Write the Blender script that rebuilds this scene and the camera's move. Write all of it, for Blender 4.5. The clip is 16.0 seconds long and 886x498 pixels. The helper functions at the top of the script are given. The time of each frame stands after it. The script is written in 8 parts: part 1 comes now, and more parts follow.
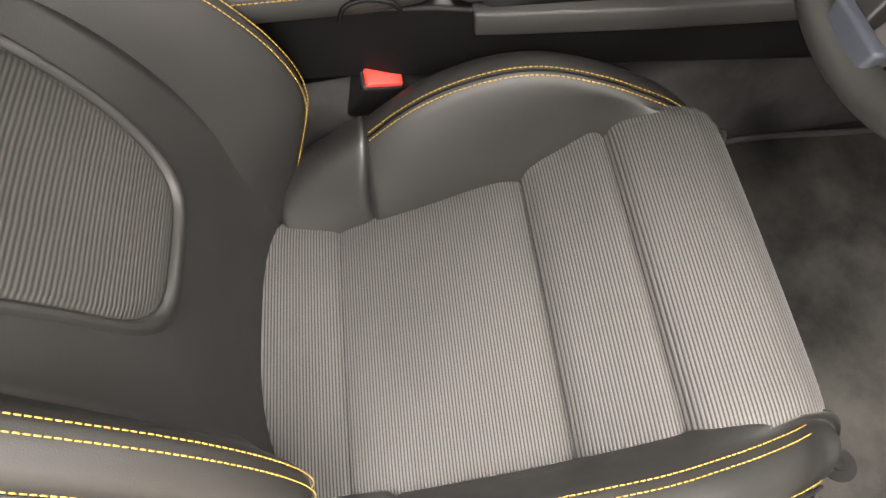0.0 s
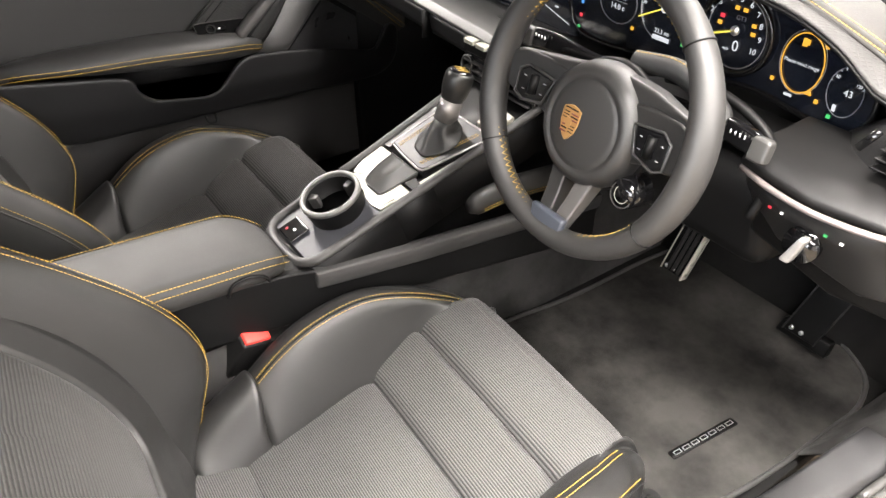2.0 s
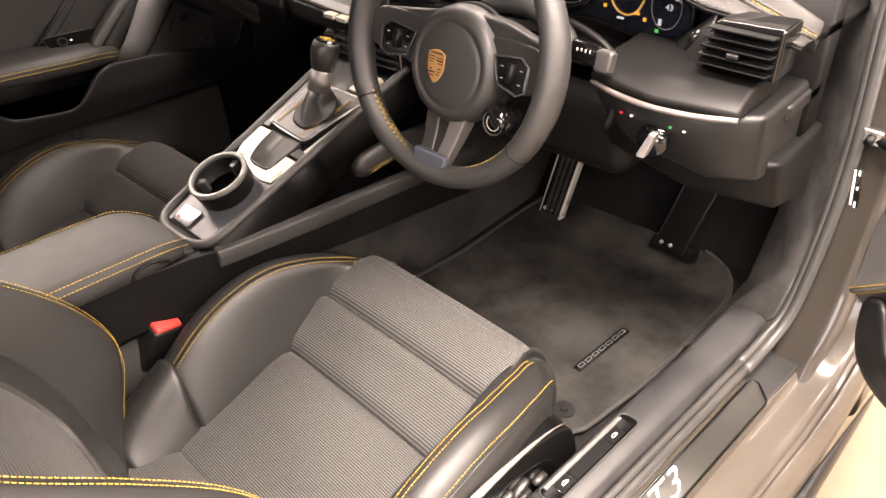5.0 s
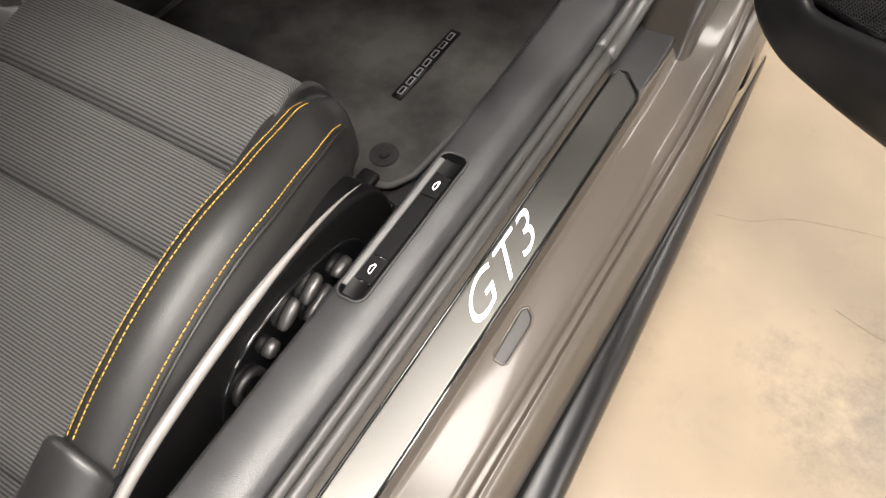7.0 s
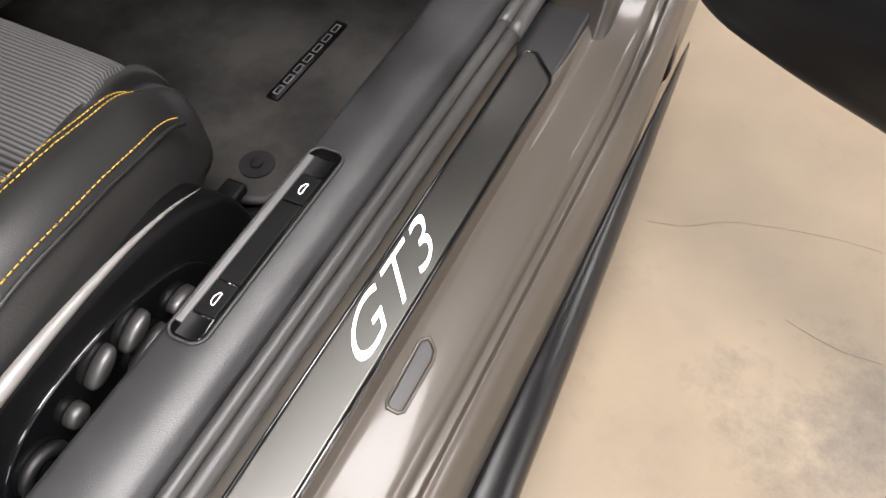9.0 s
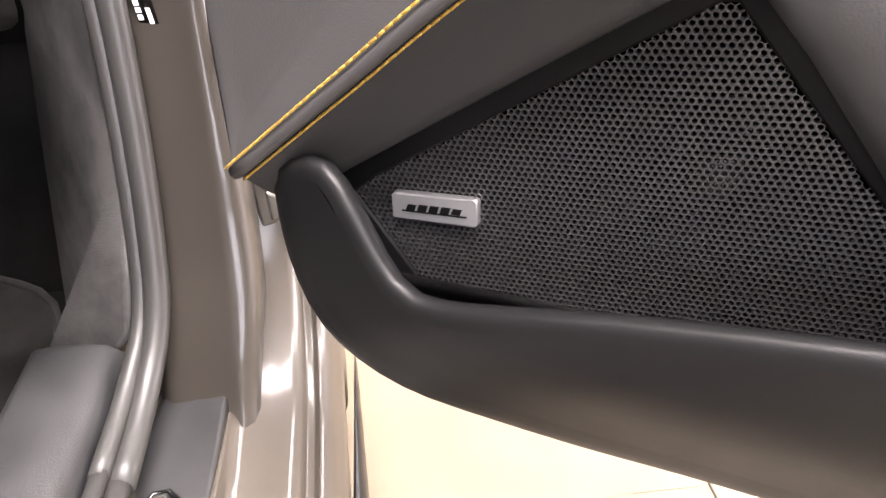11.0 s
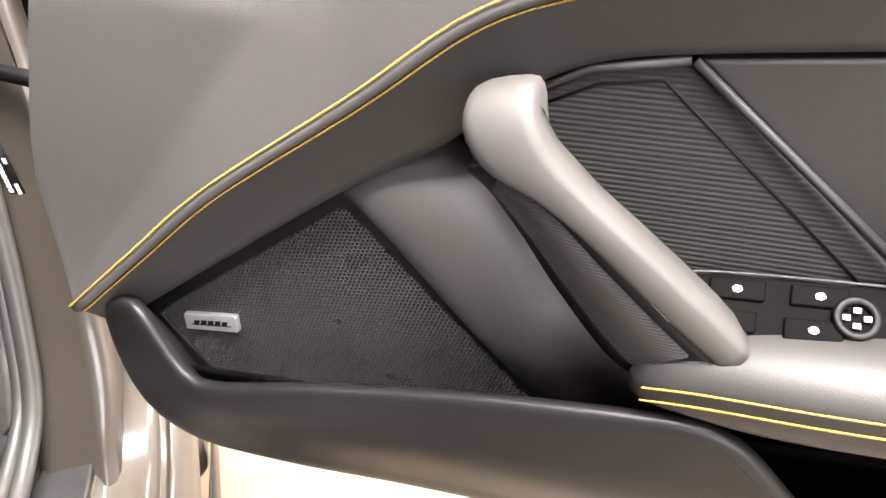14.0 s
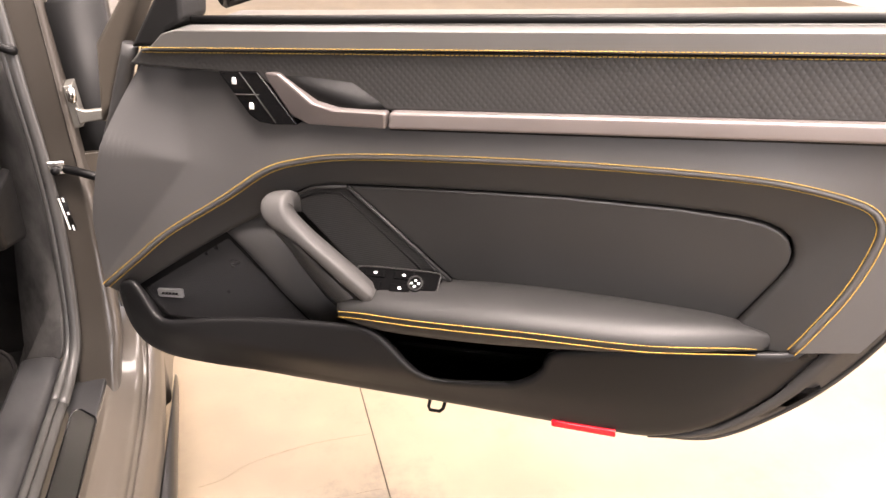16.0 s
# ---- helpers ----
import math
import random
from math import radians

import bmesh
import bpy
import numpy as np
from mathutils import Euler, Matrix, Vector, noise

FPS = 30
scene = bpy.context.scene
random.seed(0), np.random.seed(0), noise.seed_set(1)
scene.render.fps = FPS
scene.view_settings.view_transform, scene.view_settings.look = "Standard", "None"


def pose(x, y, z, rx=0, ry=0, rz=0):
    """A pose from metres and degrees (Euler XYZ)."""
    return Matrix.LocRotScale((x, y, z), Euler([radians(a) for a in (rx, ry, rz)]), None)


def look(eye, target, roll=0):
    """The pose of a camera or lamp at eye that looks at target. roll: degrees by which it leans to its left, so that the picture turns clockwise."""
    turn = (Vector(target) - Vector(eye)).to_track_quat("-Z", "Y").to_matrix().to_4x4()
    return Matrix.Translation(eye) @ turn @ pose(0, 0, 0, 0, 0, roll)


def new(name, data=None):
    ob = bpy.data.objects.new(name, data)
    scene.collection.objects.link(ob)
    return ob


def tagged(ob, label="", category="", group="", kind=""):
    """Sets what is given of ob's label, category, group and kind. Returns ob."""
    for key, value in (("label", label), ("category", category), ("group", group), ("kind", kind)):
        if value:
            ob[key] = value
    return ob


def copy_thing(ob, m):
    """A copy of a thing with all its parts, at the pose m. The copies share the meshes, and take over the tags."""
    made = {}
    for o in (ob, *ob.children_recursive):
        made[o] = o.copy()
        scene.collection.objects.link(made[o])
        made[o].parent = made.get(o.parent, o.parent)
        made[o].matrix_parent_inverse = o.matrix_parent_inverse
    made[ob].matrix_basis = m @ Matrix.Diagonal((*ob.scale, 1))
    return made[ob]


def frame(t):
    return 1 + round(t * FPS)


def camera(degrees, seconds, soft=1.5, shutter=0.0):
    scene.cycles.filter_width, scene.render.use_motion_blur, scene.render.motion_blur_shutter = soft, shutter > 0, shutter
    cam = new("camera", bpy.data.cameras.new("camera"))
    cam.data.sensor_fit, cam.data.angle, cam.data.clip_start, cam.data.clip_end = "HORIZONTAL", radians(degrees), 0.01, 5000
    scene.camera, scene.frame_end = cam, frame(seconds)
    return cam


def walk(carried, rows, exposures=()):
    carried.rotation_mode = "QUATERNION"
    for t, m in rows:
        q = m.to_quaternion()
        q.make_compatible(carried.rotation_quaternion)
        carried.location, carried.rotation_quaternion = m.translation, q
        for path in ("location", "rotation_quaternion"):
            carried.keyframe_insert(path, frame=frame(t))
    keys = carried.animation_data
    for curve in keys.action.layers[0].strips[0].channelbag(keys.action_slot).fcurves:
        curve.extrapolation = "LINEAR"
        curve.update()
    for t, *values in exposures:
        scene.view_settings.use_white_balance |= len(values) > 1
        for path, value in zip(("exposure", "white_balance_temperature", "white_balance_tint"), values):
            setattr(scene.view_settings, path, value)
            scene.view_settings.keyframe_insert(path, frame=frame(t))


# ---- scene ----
cam = camera(61.9, 16.0)
PATH = [
    (0, (0.716, -0.018, 0.998), (-0.306, 0.02, -0.721), -7.8),
    (0.5, (0.757, -0.099, 1.042), (-0.353, 0.206, -0.594), -2.5),
    (1, (0.79, -0.164, 1.083), (-0.39, 0.382, -0.437), -0.1),
    (1.5, (0.864, -0.199, 1.127), (-0.397, 0.557, -0.228), 0.2),
    (2, (0.938, -0.262, 1.154), (-0.373, 0.655, -0.046), -0.2),
    (2.5, (0.962, -0.289, 1.16), (-0.373, 0.73, 0.075), -0.8),
    (3, (0.961, -0.331, 1.157), (-0.379, 0.764, 0.154), -0.8),
    (3.2, (0.963, -0.352, 1.157), (-0.378, 0.764, 0.178), -0.8),
    (5.3, (1.004, -0.331, 1.102), (-0.03, 0.807, -0.177), -3.8),
    (5.5, (1.004, -0.299, 1.075), (0.033, 0.816, -0.272), -4.5),
    (6, (1.006, -0.213, 1.012), (0.183, 0.816, -0.493), -6.5),
    (6.5, (0.98, -0.149, 0.948), (0.29, 0.793, -0.676), -7.0),
    (7, (0.951, -0.085, 0.886), (0.349, 0.801, -0.803), -6.7),
    (7.5, (0.95, -0.038, 0.813), (0.395, 0.821, -0.906), -5.5),
    (8, (0.945, -0.015, 0.768), (0.408, 0.842, -0.958), -4.6),
    (8.5, (0.951, -0.011, 0.756), (0.428, 0.896, -0.949), -3.5),
    (9, (0.951, -0.012, 0.757), (0.48, 1.022, -0.889), -1.6),
    (9.5, (0.968, 0.033, 0.772), (0.639, 1.313, -0.73), 1.5),
    (10, (0.959, 0.129, 0.739), (0.866, 1.547, -0.669), 1.1),
    (10.2, (0.955, 0.158, 0.719), (0.943, 1.637, -0.628), 1.1),
    (12.3, (0.89, 0.22, 0.67), (1.436, 1.826, -0.388), 1.2),
    (12.5, (0.89, 0.215, 0.675), (1.443, 1.824, -0.377), 1.3),
    (13, (0.903, 0.187, 0.701), (1.452, 1.805, -0.339), 1.1),
    (13.5, (0.948, 0.128, 0.76), (1.489, 1.754, -0.272), 1.1),
    (14, (0.998, 0.039, 0.816), (1.521, 1.672, -0.213), 1.1),
    (14.5, (1.004, -0.088, 0.885), (1.533, 1.549, -0.134), 1.5),
    (15, (0.993, -0.226, 0.964), (1.533, 1.415, -0.044), 1.9),
    (15.5, (1.026, -0.357, 1.025), (1.577, 1.298, 0.046), 2.2),
    (16, (1.05, -0.512, 1.081), (1.62, 1.161, 0.145), 2.4),
]
EXPOSURES = [(0, 2.65, 6800, 13), (1, 2.90, 6600, 13), (2, 3.12, 6600, 13), (3.2, 2.92, 6800, 14), (5.5, 2.65, 7600, 24), (6.1, 2.15, 7100, 21), (6.5, 1.8, 6800, 12), (7.5, 1.55, 6600, 15), (8.5, 1.35, 6300, 16), (9.2, 1.45, 6300, 14), (9.5, 1.78, 6150, 11), (10, 2.3, 6350, 24), (12.5, 2.8, 6650, 15), (13.5, 3.05, 6600, 15), (14.5, 3.0, 6800, 18), (15, 2.8, 6700, 17), (15.5, 2.7, 6250, 17), (16, 2.2, 7100, 23)]
walk(cam, [(t, look(eye, target, roll)) for t, eye, target, roll in PATH], exposures=EXPOSURES)

# ---- world and light: a bright showroom with ceiling panels ----
world = bpy.data.worlds.new("showroom_air")
scene.world = world
world.use_nodes = True
world.node_tree.nodes["Background"].inputs[0].default_value = (1.0, 0.96, 0.9, 1)
world.node_tree.nodes["Background"].inputs[1].default_value = 0.04


# ---- materials ----
def shader(name, base, rough=0.5, metal=0.0, spec=0.5, coat=0.0, sheen=0.0, vary=0.15, vary_scale=6.0,
           grain=0.0, grain_scale=400.0, cells=False, emit=None, strength=0.0, rough_vary=0.08):
    m = bpy.data.materials.new(name)
    m.use_nodes = True
    nt = m.node_tree
    b = nt.nodes["Principled BSDF"]
    tc = nt.nodes.new("ShaderNodeTexCoord")
    n1 = nt.nodes.new("ShaderNodeTexNoise")
    n1.inputs["Scale"].default_value = vary_scale
    n1.inputs["Detail"].default_value = 6
    nt.links.new(tc.outputs["Object"], n1.inputs["Vector"])
    ramp = nt.nodes.new("ShaderNodeValToRGB")
    lo = [c * (1 - vary) for c in base]
    hi = [min(1, c * (1 + vary)) for c in base]
    ramp.color_ramp.elements[0].position, ramp.color_ramp.elements[1].position = 0.3, 0.7
    ramp.color_ramp.elements[0].color, ramp.color_ramp.elements[1].color = (*lo, 1), (*hi, 1)
    nt.links.new(n1.outputs["Fac"], ramp.inputs["Fac"])
    nt.links.new(ramp.outputs["Color"], b.inputs["Base Color"])
    mr = nt.nodes.new("ShaderNodeMapRange")
    mr.inputs["To Min"].default_value, mr.inputs["To Max"].default_value = max(0.02, rough - rough_vary), min(1, rough + rough_vary)
    n3 = nt.nodes.new("ShaderNodeTexNoise")
    n3.inputs["Scale"].default_value = vary_scale * 4
    nt.links.new(tc.outputs["Object"], n3.inputs["Vector"])
    nt.links.new(n3.outputs["Fac"], mr.inputs["Value"])
    nt.links.new(mr.outputs["Result"], b.inputs["Roughness"])
    b.inputs["Metallic"].default_value = metal
    b.inputs["Specular IOR Level"].default_value = spec
    b.inputs["Coat Weight"].default_value = coat
    b.inputs["Coat Roughness"].default_value = 0.13
    b.inputs["Sheen Weight"].default_value = sheen
    b.inputs["Sheen Roughness"].default_value = 0.4
    if grain:
        if cells:
            g = nt.nodes.new("ShaderNodeTexVoronoi")
            g.inputs["Scale"].default_value = grain_scale
            out = g.outputs["Distance"]
        else:
            g = nt.nodes.new("ShaderNodeTexNoise")
            g.inputs["Scale"].default_value = grain_scale
            g.inputs["Detail"].default_value = 4
            out = g.outputs["Fac"]
        nt.links.new(tc.outputs["Object"], g.inputs["Vector"])
        bp = nt.nodes.new("ShaderNodeBump")
        bp.inputs["Strength"].default_value = grain
        bp.inputs["Distance"].default_value = 0.0008
        nt.links.new(out, bp.inputs["Height"])
        nt.links.new(bp.outputs["Normal"], b.inputs["Normal"])
    if emit:
        b.inputs["Emission Color"].default_value = (*emit, 1)
        b.inputs["Emission Strength"].default_value = strength
    return m


def ribbed(name, axis, pitch, dark, light, rough=0.75, depth=0.0012):
    """Corded cloth: ribs across the given object axis."""
    m = shader(name, light, rough, spec=0.35, sheen=0.04, vary=0.08)
    nt = m.node_tree
    b = nt.nodes["Principled BSDF"]
    tc = nt.nodes.new("ShaderNodeTexCoord")
    sep = nt.nodes.new("ShaderNodeSeparateXYZ")
    nt.links.new(tc.outputs["Object"], sep.inputs[0])
    mul = nt.nodes.new("ShaderNodeMath"); mul.operation = "MULTIPLY"; mul.inputs[1].default_value = 2 * math.pi / pitch
    nt.links.new(sep.outputs[axis], mul.inputs[0])
    sn = nt.nodes.new("ShaderNodeMath"); sn.operation = "SINE"
    nt.links.new(mul.outputs[0], sn.inputs[0])
    weave = nt.nodes.new("ShaderNodeTexNoise"); weave.inputs["Scale"].default_value = 900
    nt.links.new(tc.outputs["Object"], weave.inputs["Vector"])
    add = nt.nodes.new("ShaderNodeMath"); add.operation = "MULTIPLY_ADD"; add.inputs[1].default_value = 0.5; add.inputs[2].default_value = 0.5
    nt.links.new(sn.outputs[0], add.inputs[0])
    ramp = nt.nodes.new("ShaderNodeValToRGB")
    ramp.color_ramp.elements[0].color, ramp.color_ramp.elements[1].color = (*dark, 1), (*light, 1)
    ramp.color_ramp.elements[0].position, ramp.color_ramp.elements[1].position = 0.15, 0.65
    nt.links.new(add.outputs[0], ramp.inputs[0])
    mix = nt.nodes.new("ShaderNodeMix"); mix.data_type = "RGBA"; mix.blend_type = "MULTIPLY"; mix.inputs[0].default_value = 0.35
    nt.links.new(ramp.outputs[0], mix.inputs[6]); nt.links.new(weave.outputs["Color"], mix.inputs[7])
    nt.links.new(mix.outputs[2], b.inputs["Base Color"])
    bp = nt.nodes.new("ShaderNodeBump"); bp.inputs["Strength"].default_value = 0.45; bp.inputs["Distance"].default_value = depth
    h = nt.nodes.new("ShaderNodeMath"); h.operation = "MULTIPLY_ADD"; h.inputs[1].default_value = 0.25
    nt.links.new(weave.outputs["Fac"], h.inputs[0]); nt.links.new(add.outputs[0], h.inputs[2])
    nt.links.new(h.outputs[0], bp.inputs["Height"]); nt.links.new(bp.outputs[0], b.inputs["Normal"])
    return m


def blotched(name, a, b_col, scale, rough, cut=(0.4, 0.6), grain=0.3, grain_scale=500.0, extra=None, sheen=0.0, spec=0.5):
    """Two colours in large soft patches, with fine grain."""
    m = shader(name, a, rough, grain=grain, grain_scale=grain_scale, vary=0.2, sheen=sheen, spec=spec)
    nt = m.node_tree
    p = nt.nodes["Principled BSDF"]
    old = p.inputs["Base Color"].links[0].from_socket
    tc = nt.nodes.new("ShaderNodeTexCoord")
    n = nt.nodes.new("ShaderNodeTexNoise"); n.inputs["Scale"].default_value = scale; n.inputs["Detail"].default_value = 8
    n.inputs["Roughness"].default_value = 0.62
    nt.links.new(tc.outputs["Object"], n.inputs["Vector"])
    r = nt.nodes.new("ShaderNodeValToRGB"); r.color_ramp.elements[0].position, r.color_ramp.elements[1].position = cut
    nt.links.new(n.outputs["Fac"], r.inputs[0])
    mix = nt.nodes.new("ShaderNodeMix"); mix.data_type = "RGBA"
    nt.links.new(r.outputs[0], mix.inputs[0]); nt.links.new(old, mix.inputs[6]); mix.inputs[7].default_value = (*b_col, 1)
    nt.links.new(mix.outputs[2], p.inputs["Base Color"])
    return m


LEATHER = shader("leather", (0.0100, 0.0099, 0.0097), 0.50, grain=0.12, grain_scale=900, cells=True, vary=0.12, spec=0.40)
# door leather in two tones: upper faces lightened as lit, band and insert dimmed
LEATHER_DOOR_LIT = shader("leather_door", (0.040, 0.0392, 0.0388), 0.52, spec=0.45, grain=0.10, grain_scale=900, cells=True, vary=0.1)
LEATHER_DOOR_DIM = shader("leather_door_dim", (0.0135, 0.0133, 0.0132), 0.54, spec=0.36, grain=0.08, grain_scale=1000, cells=True)
# base lightened to stand for the soft sheen along the roll
ROLL_SHEEN = shader("roll_leather_sheen", (0.026, 0.0255, 0.025), 0.50, spec=0.6, grain=0.10, grain_scale=900, cells=True, vary=0.1)
# light from above is put into this paler belt pad colour
BELT_LEATHER_LIT = shader("belt_leather_lit", (0.045, 0.0435, 0.041), 0.5, spec=0.5, grain=0.12, grain_scale=800, cells=True, vary=0.08)
LEATHER_TOP = shader("leather_top", (0.0118, 0.0110, 0.0098), 0.62, spec=0.35, grain=0.25, grain_scale=800, cells=True, vary=0.1)
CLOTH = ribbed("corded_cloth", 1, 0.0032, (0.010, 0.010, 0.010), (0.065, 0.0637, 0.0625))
# same cloth as the cushion, darkened for the shaded backrest; ribs run upright
CLOTH_SHADED = ribbed("corded_cloth_shaded", 2, 0.0036, (0.009, 0.009, 0.009), (0.034, 0.033, 0.031))
PLASTIC = shader("soft_plastic", (0.0055, 0.0054, 0.0055), 0.44, spec=0.30, grain=0.3, grain_scale=1400, vary=0.1)
PLASTIC_GREY = shader("grey_plastic", (0.020, 0.0196, 0.0195), 0.52, spec=0.32, grain=0.2, grain_scale=1400, vary=0.1)
BLACK = shader("black_plastic", (0.0022, 0.0022, 0.0023), 0.5, spec=0.14, grain=0.15, grain_scale=1200, vary=0.1)
GLOSS = shader("gloss_black", (0.003, 0.003, 0.0033), 0.08, vary=0.05, rough_vary=0.03)
RUBBER = shader("rubber_seal", (0.024, 0.0235, 0.0225), 0.42, spec=0.35, grain=0.1, grain_scale=600)
PAINT_GLOSS = shader("glossy_grey_brown_paint", (0.023, 0.0195, 0.016), 0.5, metal=0.0, spec=0.3, coat=0.45, vary=0.05, rough_vary=0.03)
_nt = PAINT_GLOSS.node_tree
_tc, _wave, _bump = _nt.nodes.new("ShaderNodeTexCoord"), _nt.nodes.new("ShaderNodeTexNoise"), _nt.nodes.new("ShaderNodeBump")
_wave.inputs["Scale"].default_value, _wave.inputs["Detail"].default_value = 14.0, 1.0
_bump.inputs["Strength"].default_value, _bump.inputs["Distance"].default_value = 1.0, 0.004
_nt.links.new(_tc.outputs["Object"], _wave.inputs["Vector"])
_nt.links.new(_wave.outputs["Fac"], _bump.inputs["Height"])
_nt.links.new(_bump.outputs["Normal"], _nt.nodes["Principled BSDF"].inputs["Coat Normal"])
PAINT = shader("grey_brown_metallic_paint", (0.040, 0.0335, 0.0265), 0.5, metal=0.0, spec=0.3, coat=0.45, vary=0.05, rough_vary=0.03)
ALU = shader("brushed_dark_aluminium", (0.20, 0.19, 0.185), 0.36, metal=0.7, vary=0.08)
STEEL = shader("steel", (0.6, 0.58, 0.55), 0.25, metal=1.0, vary=0.05)
SILVER = shader("silver_plate", (0.55, 0.55, 0.56), 0.3, metal=0.85, vary=0.05)
CARPET = shader("carpet", (0.010, 0.0098, 0.0097), 0.95, grain=0.9, grain_scale=700, vary=0.3, vary_scale=25, spec=0.12)
MAT = blotched("brushed_mat_velour", (0.005, 0.0048, 0.0047), (0.031, 0.0298, 0.028), 7.0, 0.95, (0.36, 0.66), grain=0.8, grain_scale=900, spec=0.12)
SUEDE = blotched("brushed_suede", (0.015, 0.0147, 0.0147), (0.034, 0.0333, 0.033), 9.0, 0.95, (0.35, 0.65), grain=0.5, grain_scale=900, spec=0.12)
THREAD = shader("yellow_thread", (0.28, 0.172, 0.024), 0.65, vary=0.1, vary_scale=300)
THREAD_GREY = shader("grey_thread", (0.16, 0.155, 0.14), 0.6)
RED = shader("red_plastic", (0.55, 0.028, 0.02), 0.35, vary=0.05)
WHITE = shader("white_print", (0.85, 0.85, 0.83), 0.5, vary=0.03)
LIT = shader("lit_white_letters", (0.9, 0.9, 0.92), 0.4, emit=(1, 0.98, 1.0), strength=0.5)
# pale and dark wall tones are set to steer bounce and reflections
BOUNCE_WALL = shader("bounce_wall_white", (0.60, 0.58, 0.55), 0.8, vary=0.04, vary_scale=0.7)
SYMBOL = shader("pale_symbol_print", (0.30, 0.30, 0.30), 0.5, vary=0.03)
WALL = shader("low_bounce_grey", (0.065, 0.063, 0.061), 0.8, vary=0.03, vary_scale=0.7)
MIRROR_GLASS = shader("mirror_glass", (0.9, 0.9, 0.9), 0.02, metal=1.0, vary=0.0, rough_vary=0.0)
SCREEN = shader("dark_display", (0.004, 0.005, 0.008), 0.1, vary=0.05, rough_vary=0.02)
KICK = blotched("brushed_kick_suede", (0.026, 0.0253, 0.0252), (0.080, 0.0778, 0.0755), 11.0, 0.9, (0.38, 0.62), grain=0.5, grain_scale=900, spec=0.15)
SILL_COVER = blotched("grained_sill_cover", (0.0050, 0.0050, 0.0054), (0.017, 0.017, 0.0175), 10.0, 0.42, (0.36, 0.66), grain=0.35, grain_scale=1100, spec=0.5)
PALE_METAL = shader("pale_anodised_trim", (0.20, 0.197, 0.165), 0.55, spec=0.3, metal=0.0, vary=0.06)


def glow(name, col, s):
    return shader(name, tuple(0.04 * c for c in col), 0.4, emit=col, strength=s, vary=0.0)


G_WHITE, G_AMBER, G_GREEN, G_RED, G_YELLOW, G_BLUE = (glow("lamp_white", (0.9, 0.95, 1.0), 0.10), glow("lamp_amber", (1.0, 0.50, 0.05), 0.13),
    glow("lamp_green", (0.1, 0.9, 0.25), 0.09), glow("lamp_red", (1.0, 0.05, 0.08), 0.12), glow("lamp_yellow", (1.0, 0.85, 0.1), 0.13), glow("lamp_blue", (0.1, 0.35, 0.9), 0.12))



def dimpled(name, base, a_dir, b_dir, pitch, rough=0.42):
    """Trim pressed with rows of small diamond dimples along two directions."""
    m = shader(name, base, rough, vary=0.1, spec=0.3)
    nt = m.node_tree
    tc = nt.nodes.new("ShaderNodeTexCoord")
    waves = []
    for d in (a_dir, b_dir):
        dot = nt.nodes.new("ShaderNodeVectorMath"); dot.operation = "DOT_PRODUCT"
        dot.inputs[1].default_value = tuple(Vector(d) * (math.pi / pitch))
        nt.links.new(tc.outputs["Object"], dot.inputs[0])
        sn = nt.nodes.new("ShaderNodeMath"); sn.operation = "SINE"
        nt.links.new(dot.outputs["Value"], sn.inputs[0])
        ab = nt.nodes.new("ShaderNodeMath"); ab.operation = "ABSOLUTE"
        nt.links.new(sn.outputs[0], ab.inputs[0])
        waves.append(ab)
    mul = nt.nodes.new("ShaderNodeMath"); mul.operation = "MULTIPLY"
    nt.links.new(waves[0].outputs[0], mul.inputs[0]); nt.links.new(waves[1].outputs[0], mul.inputs[1])
    bp = nt.nodes.new("ShaderNodeBump"); bp.inputs["Strength"].default_value = 0.45; bp.inputs["Distance"].default_value = 0.0007
    nt.links.new(mul.outputs[0], bp.inputs["Height"]); nt.links.new(bp.outputs[0], nt.nodes["Principled BSDF"].inputs["Normal"])
    return m


# ---- mesh helpers ----


def thing(name, label, category, group="", kind="", at=None):
    ob = new(name)
    ob.empty_display_size = 0.05
    if at is not None:
        ob.matrix_world = at
    return tagged(ob, label, category, group, kind)


def mk(name, verts, faces, material, parent=None, label="", bevel=0.0, smooth=True, solid=0.0, kind="", segs=3):
    me = bpy.data.meshes.new(name)
    me.from_pydata([tuple(v) for v in verts], [], faces)
    bm = bmesh.new()
    bm.from_mesh(me)
    bmesh.ops.recalc_face_normals(bm, faces=bm.faces[:])
    bm.to_mesh(me)
    bm.free()
    me.materials.append(material)
    ob = new(name, me)
    if smooth:
        me.polygons.foreach_set("use_smooth", [True] * len(me.polygons))
    if solid:
        s = ob.modifiers.new("solid", "SOLIDIFY"); s.thickness = abs(solid); s.offset = -1 if solid > 0 else 1
    if bevel:
        b = ob.modifiers.new("bevel", "BEVEL"); b.width = bevel; b.segments = segs; b.limit_method = "ANGLE"; b.angle_limit = radians(35)
        w = ob.modifiers.new("wn", "WEIGHTED_NORMAL"); w.keep_sharp = True
    if parent is not None:
        ob.parent = parent
    if label or kind:
        tagged(ob, label, kind=kind)
    return ob


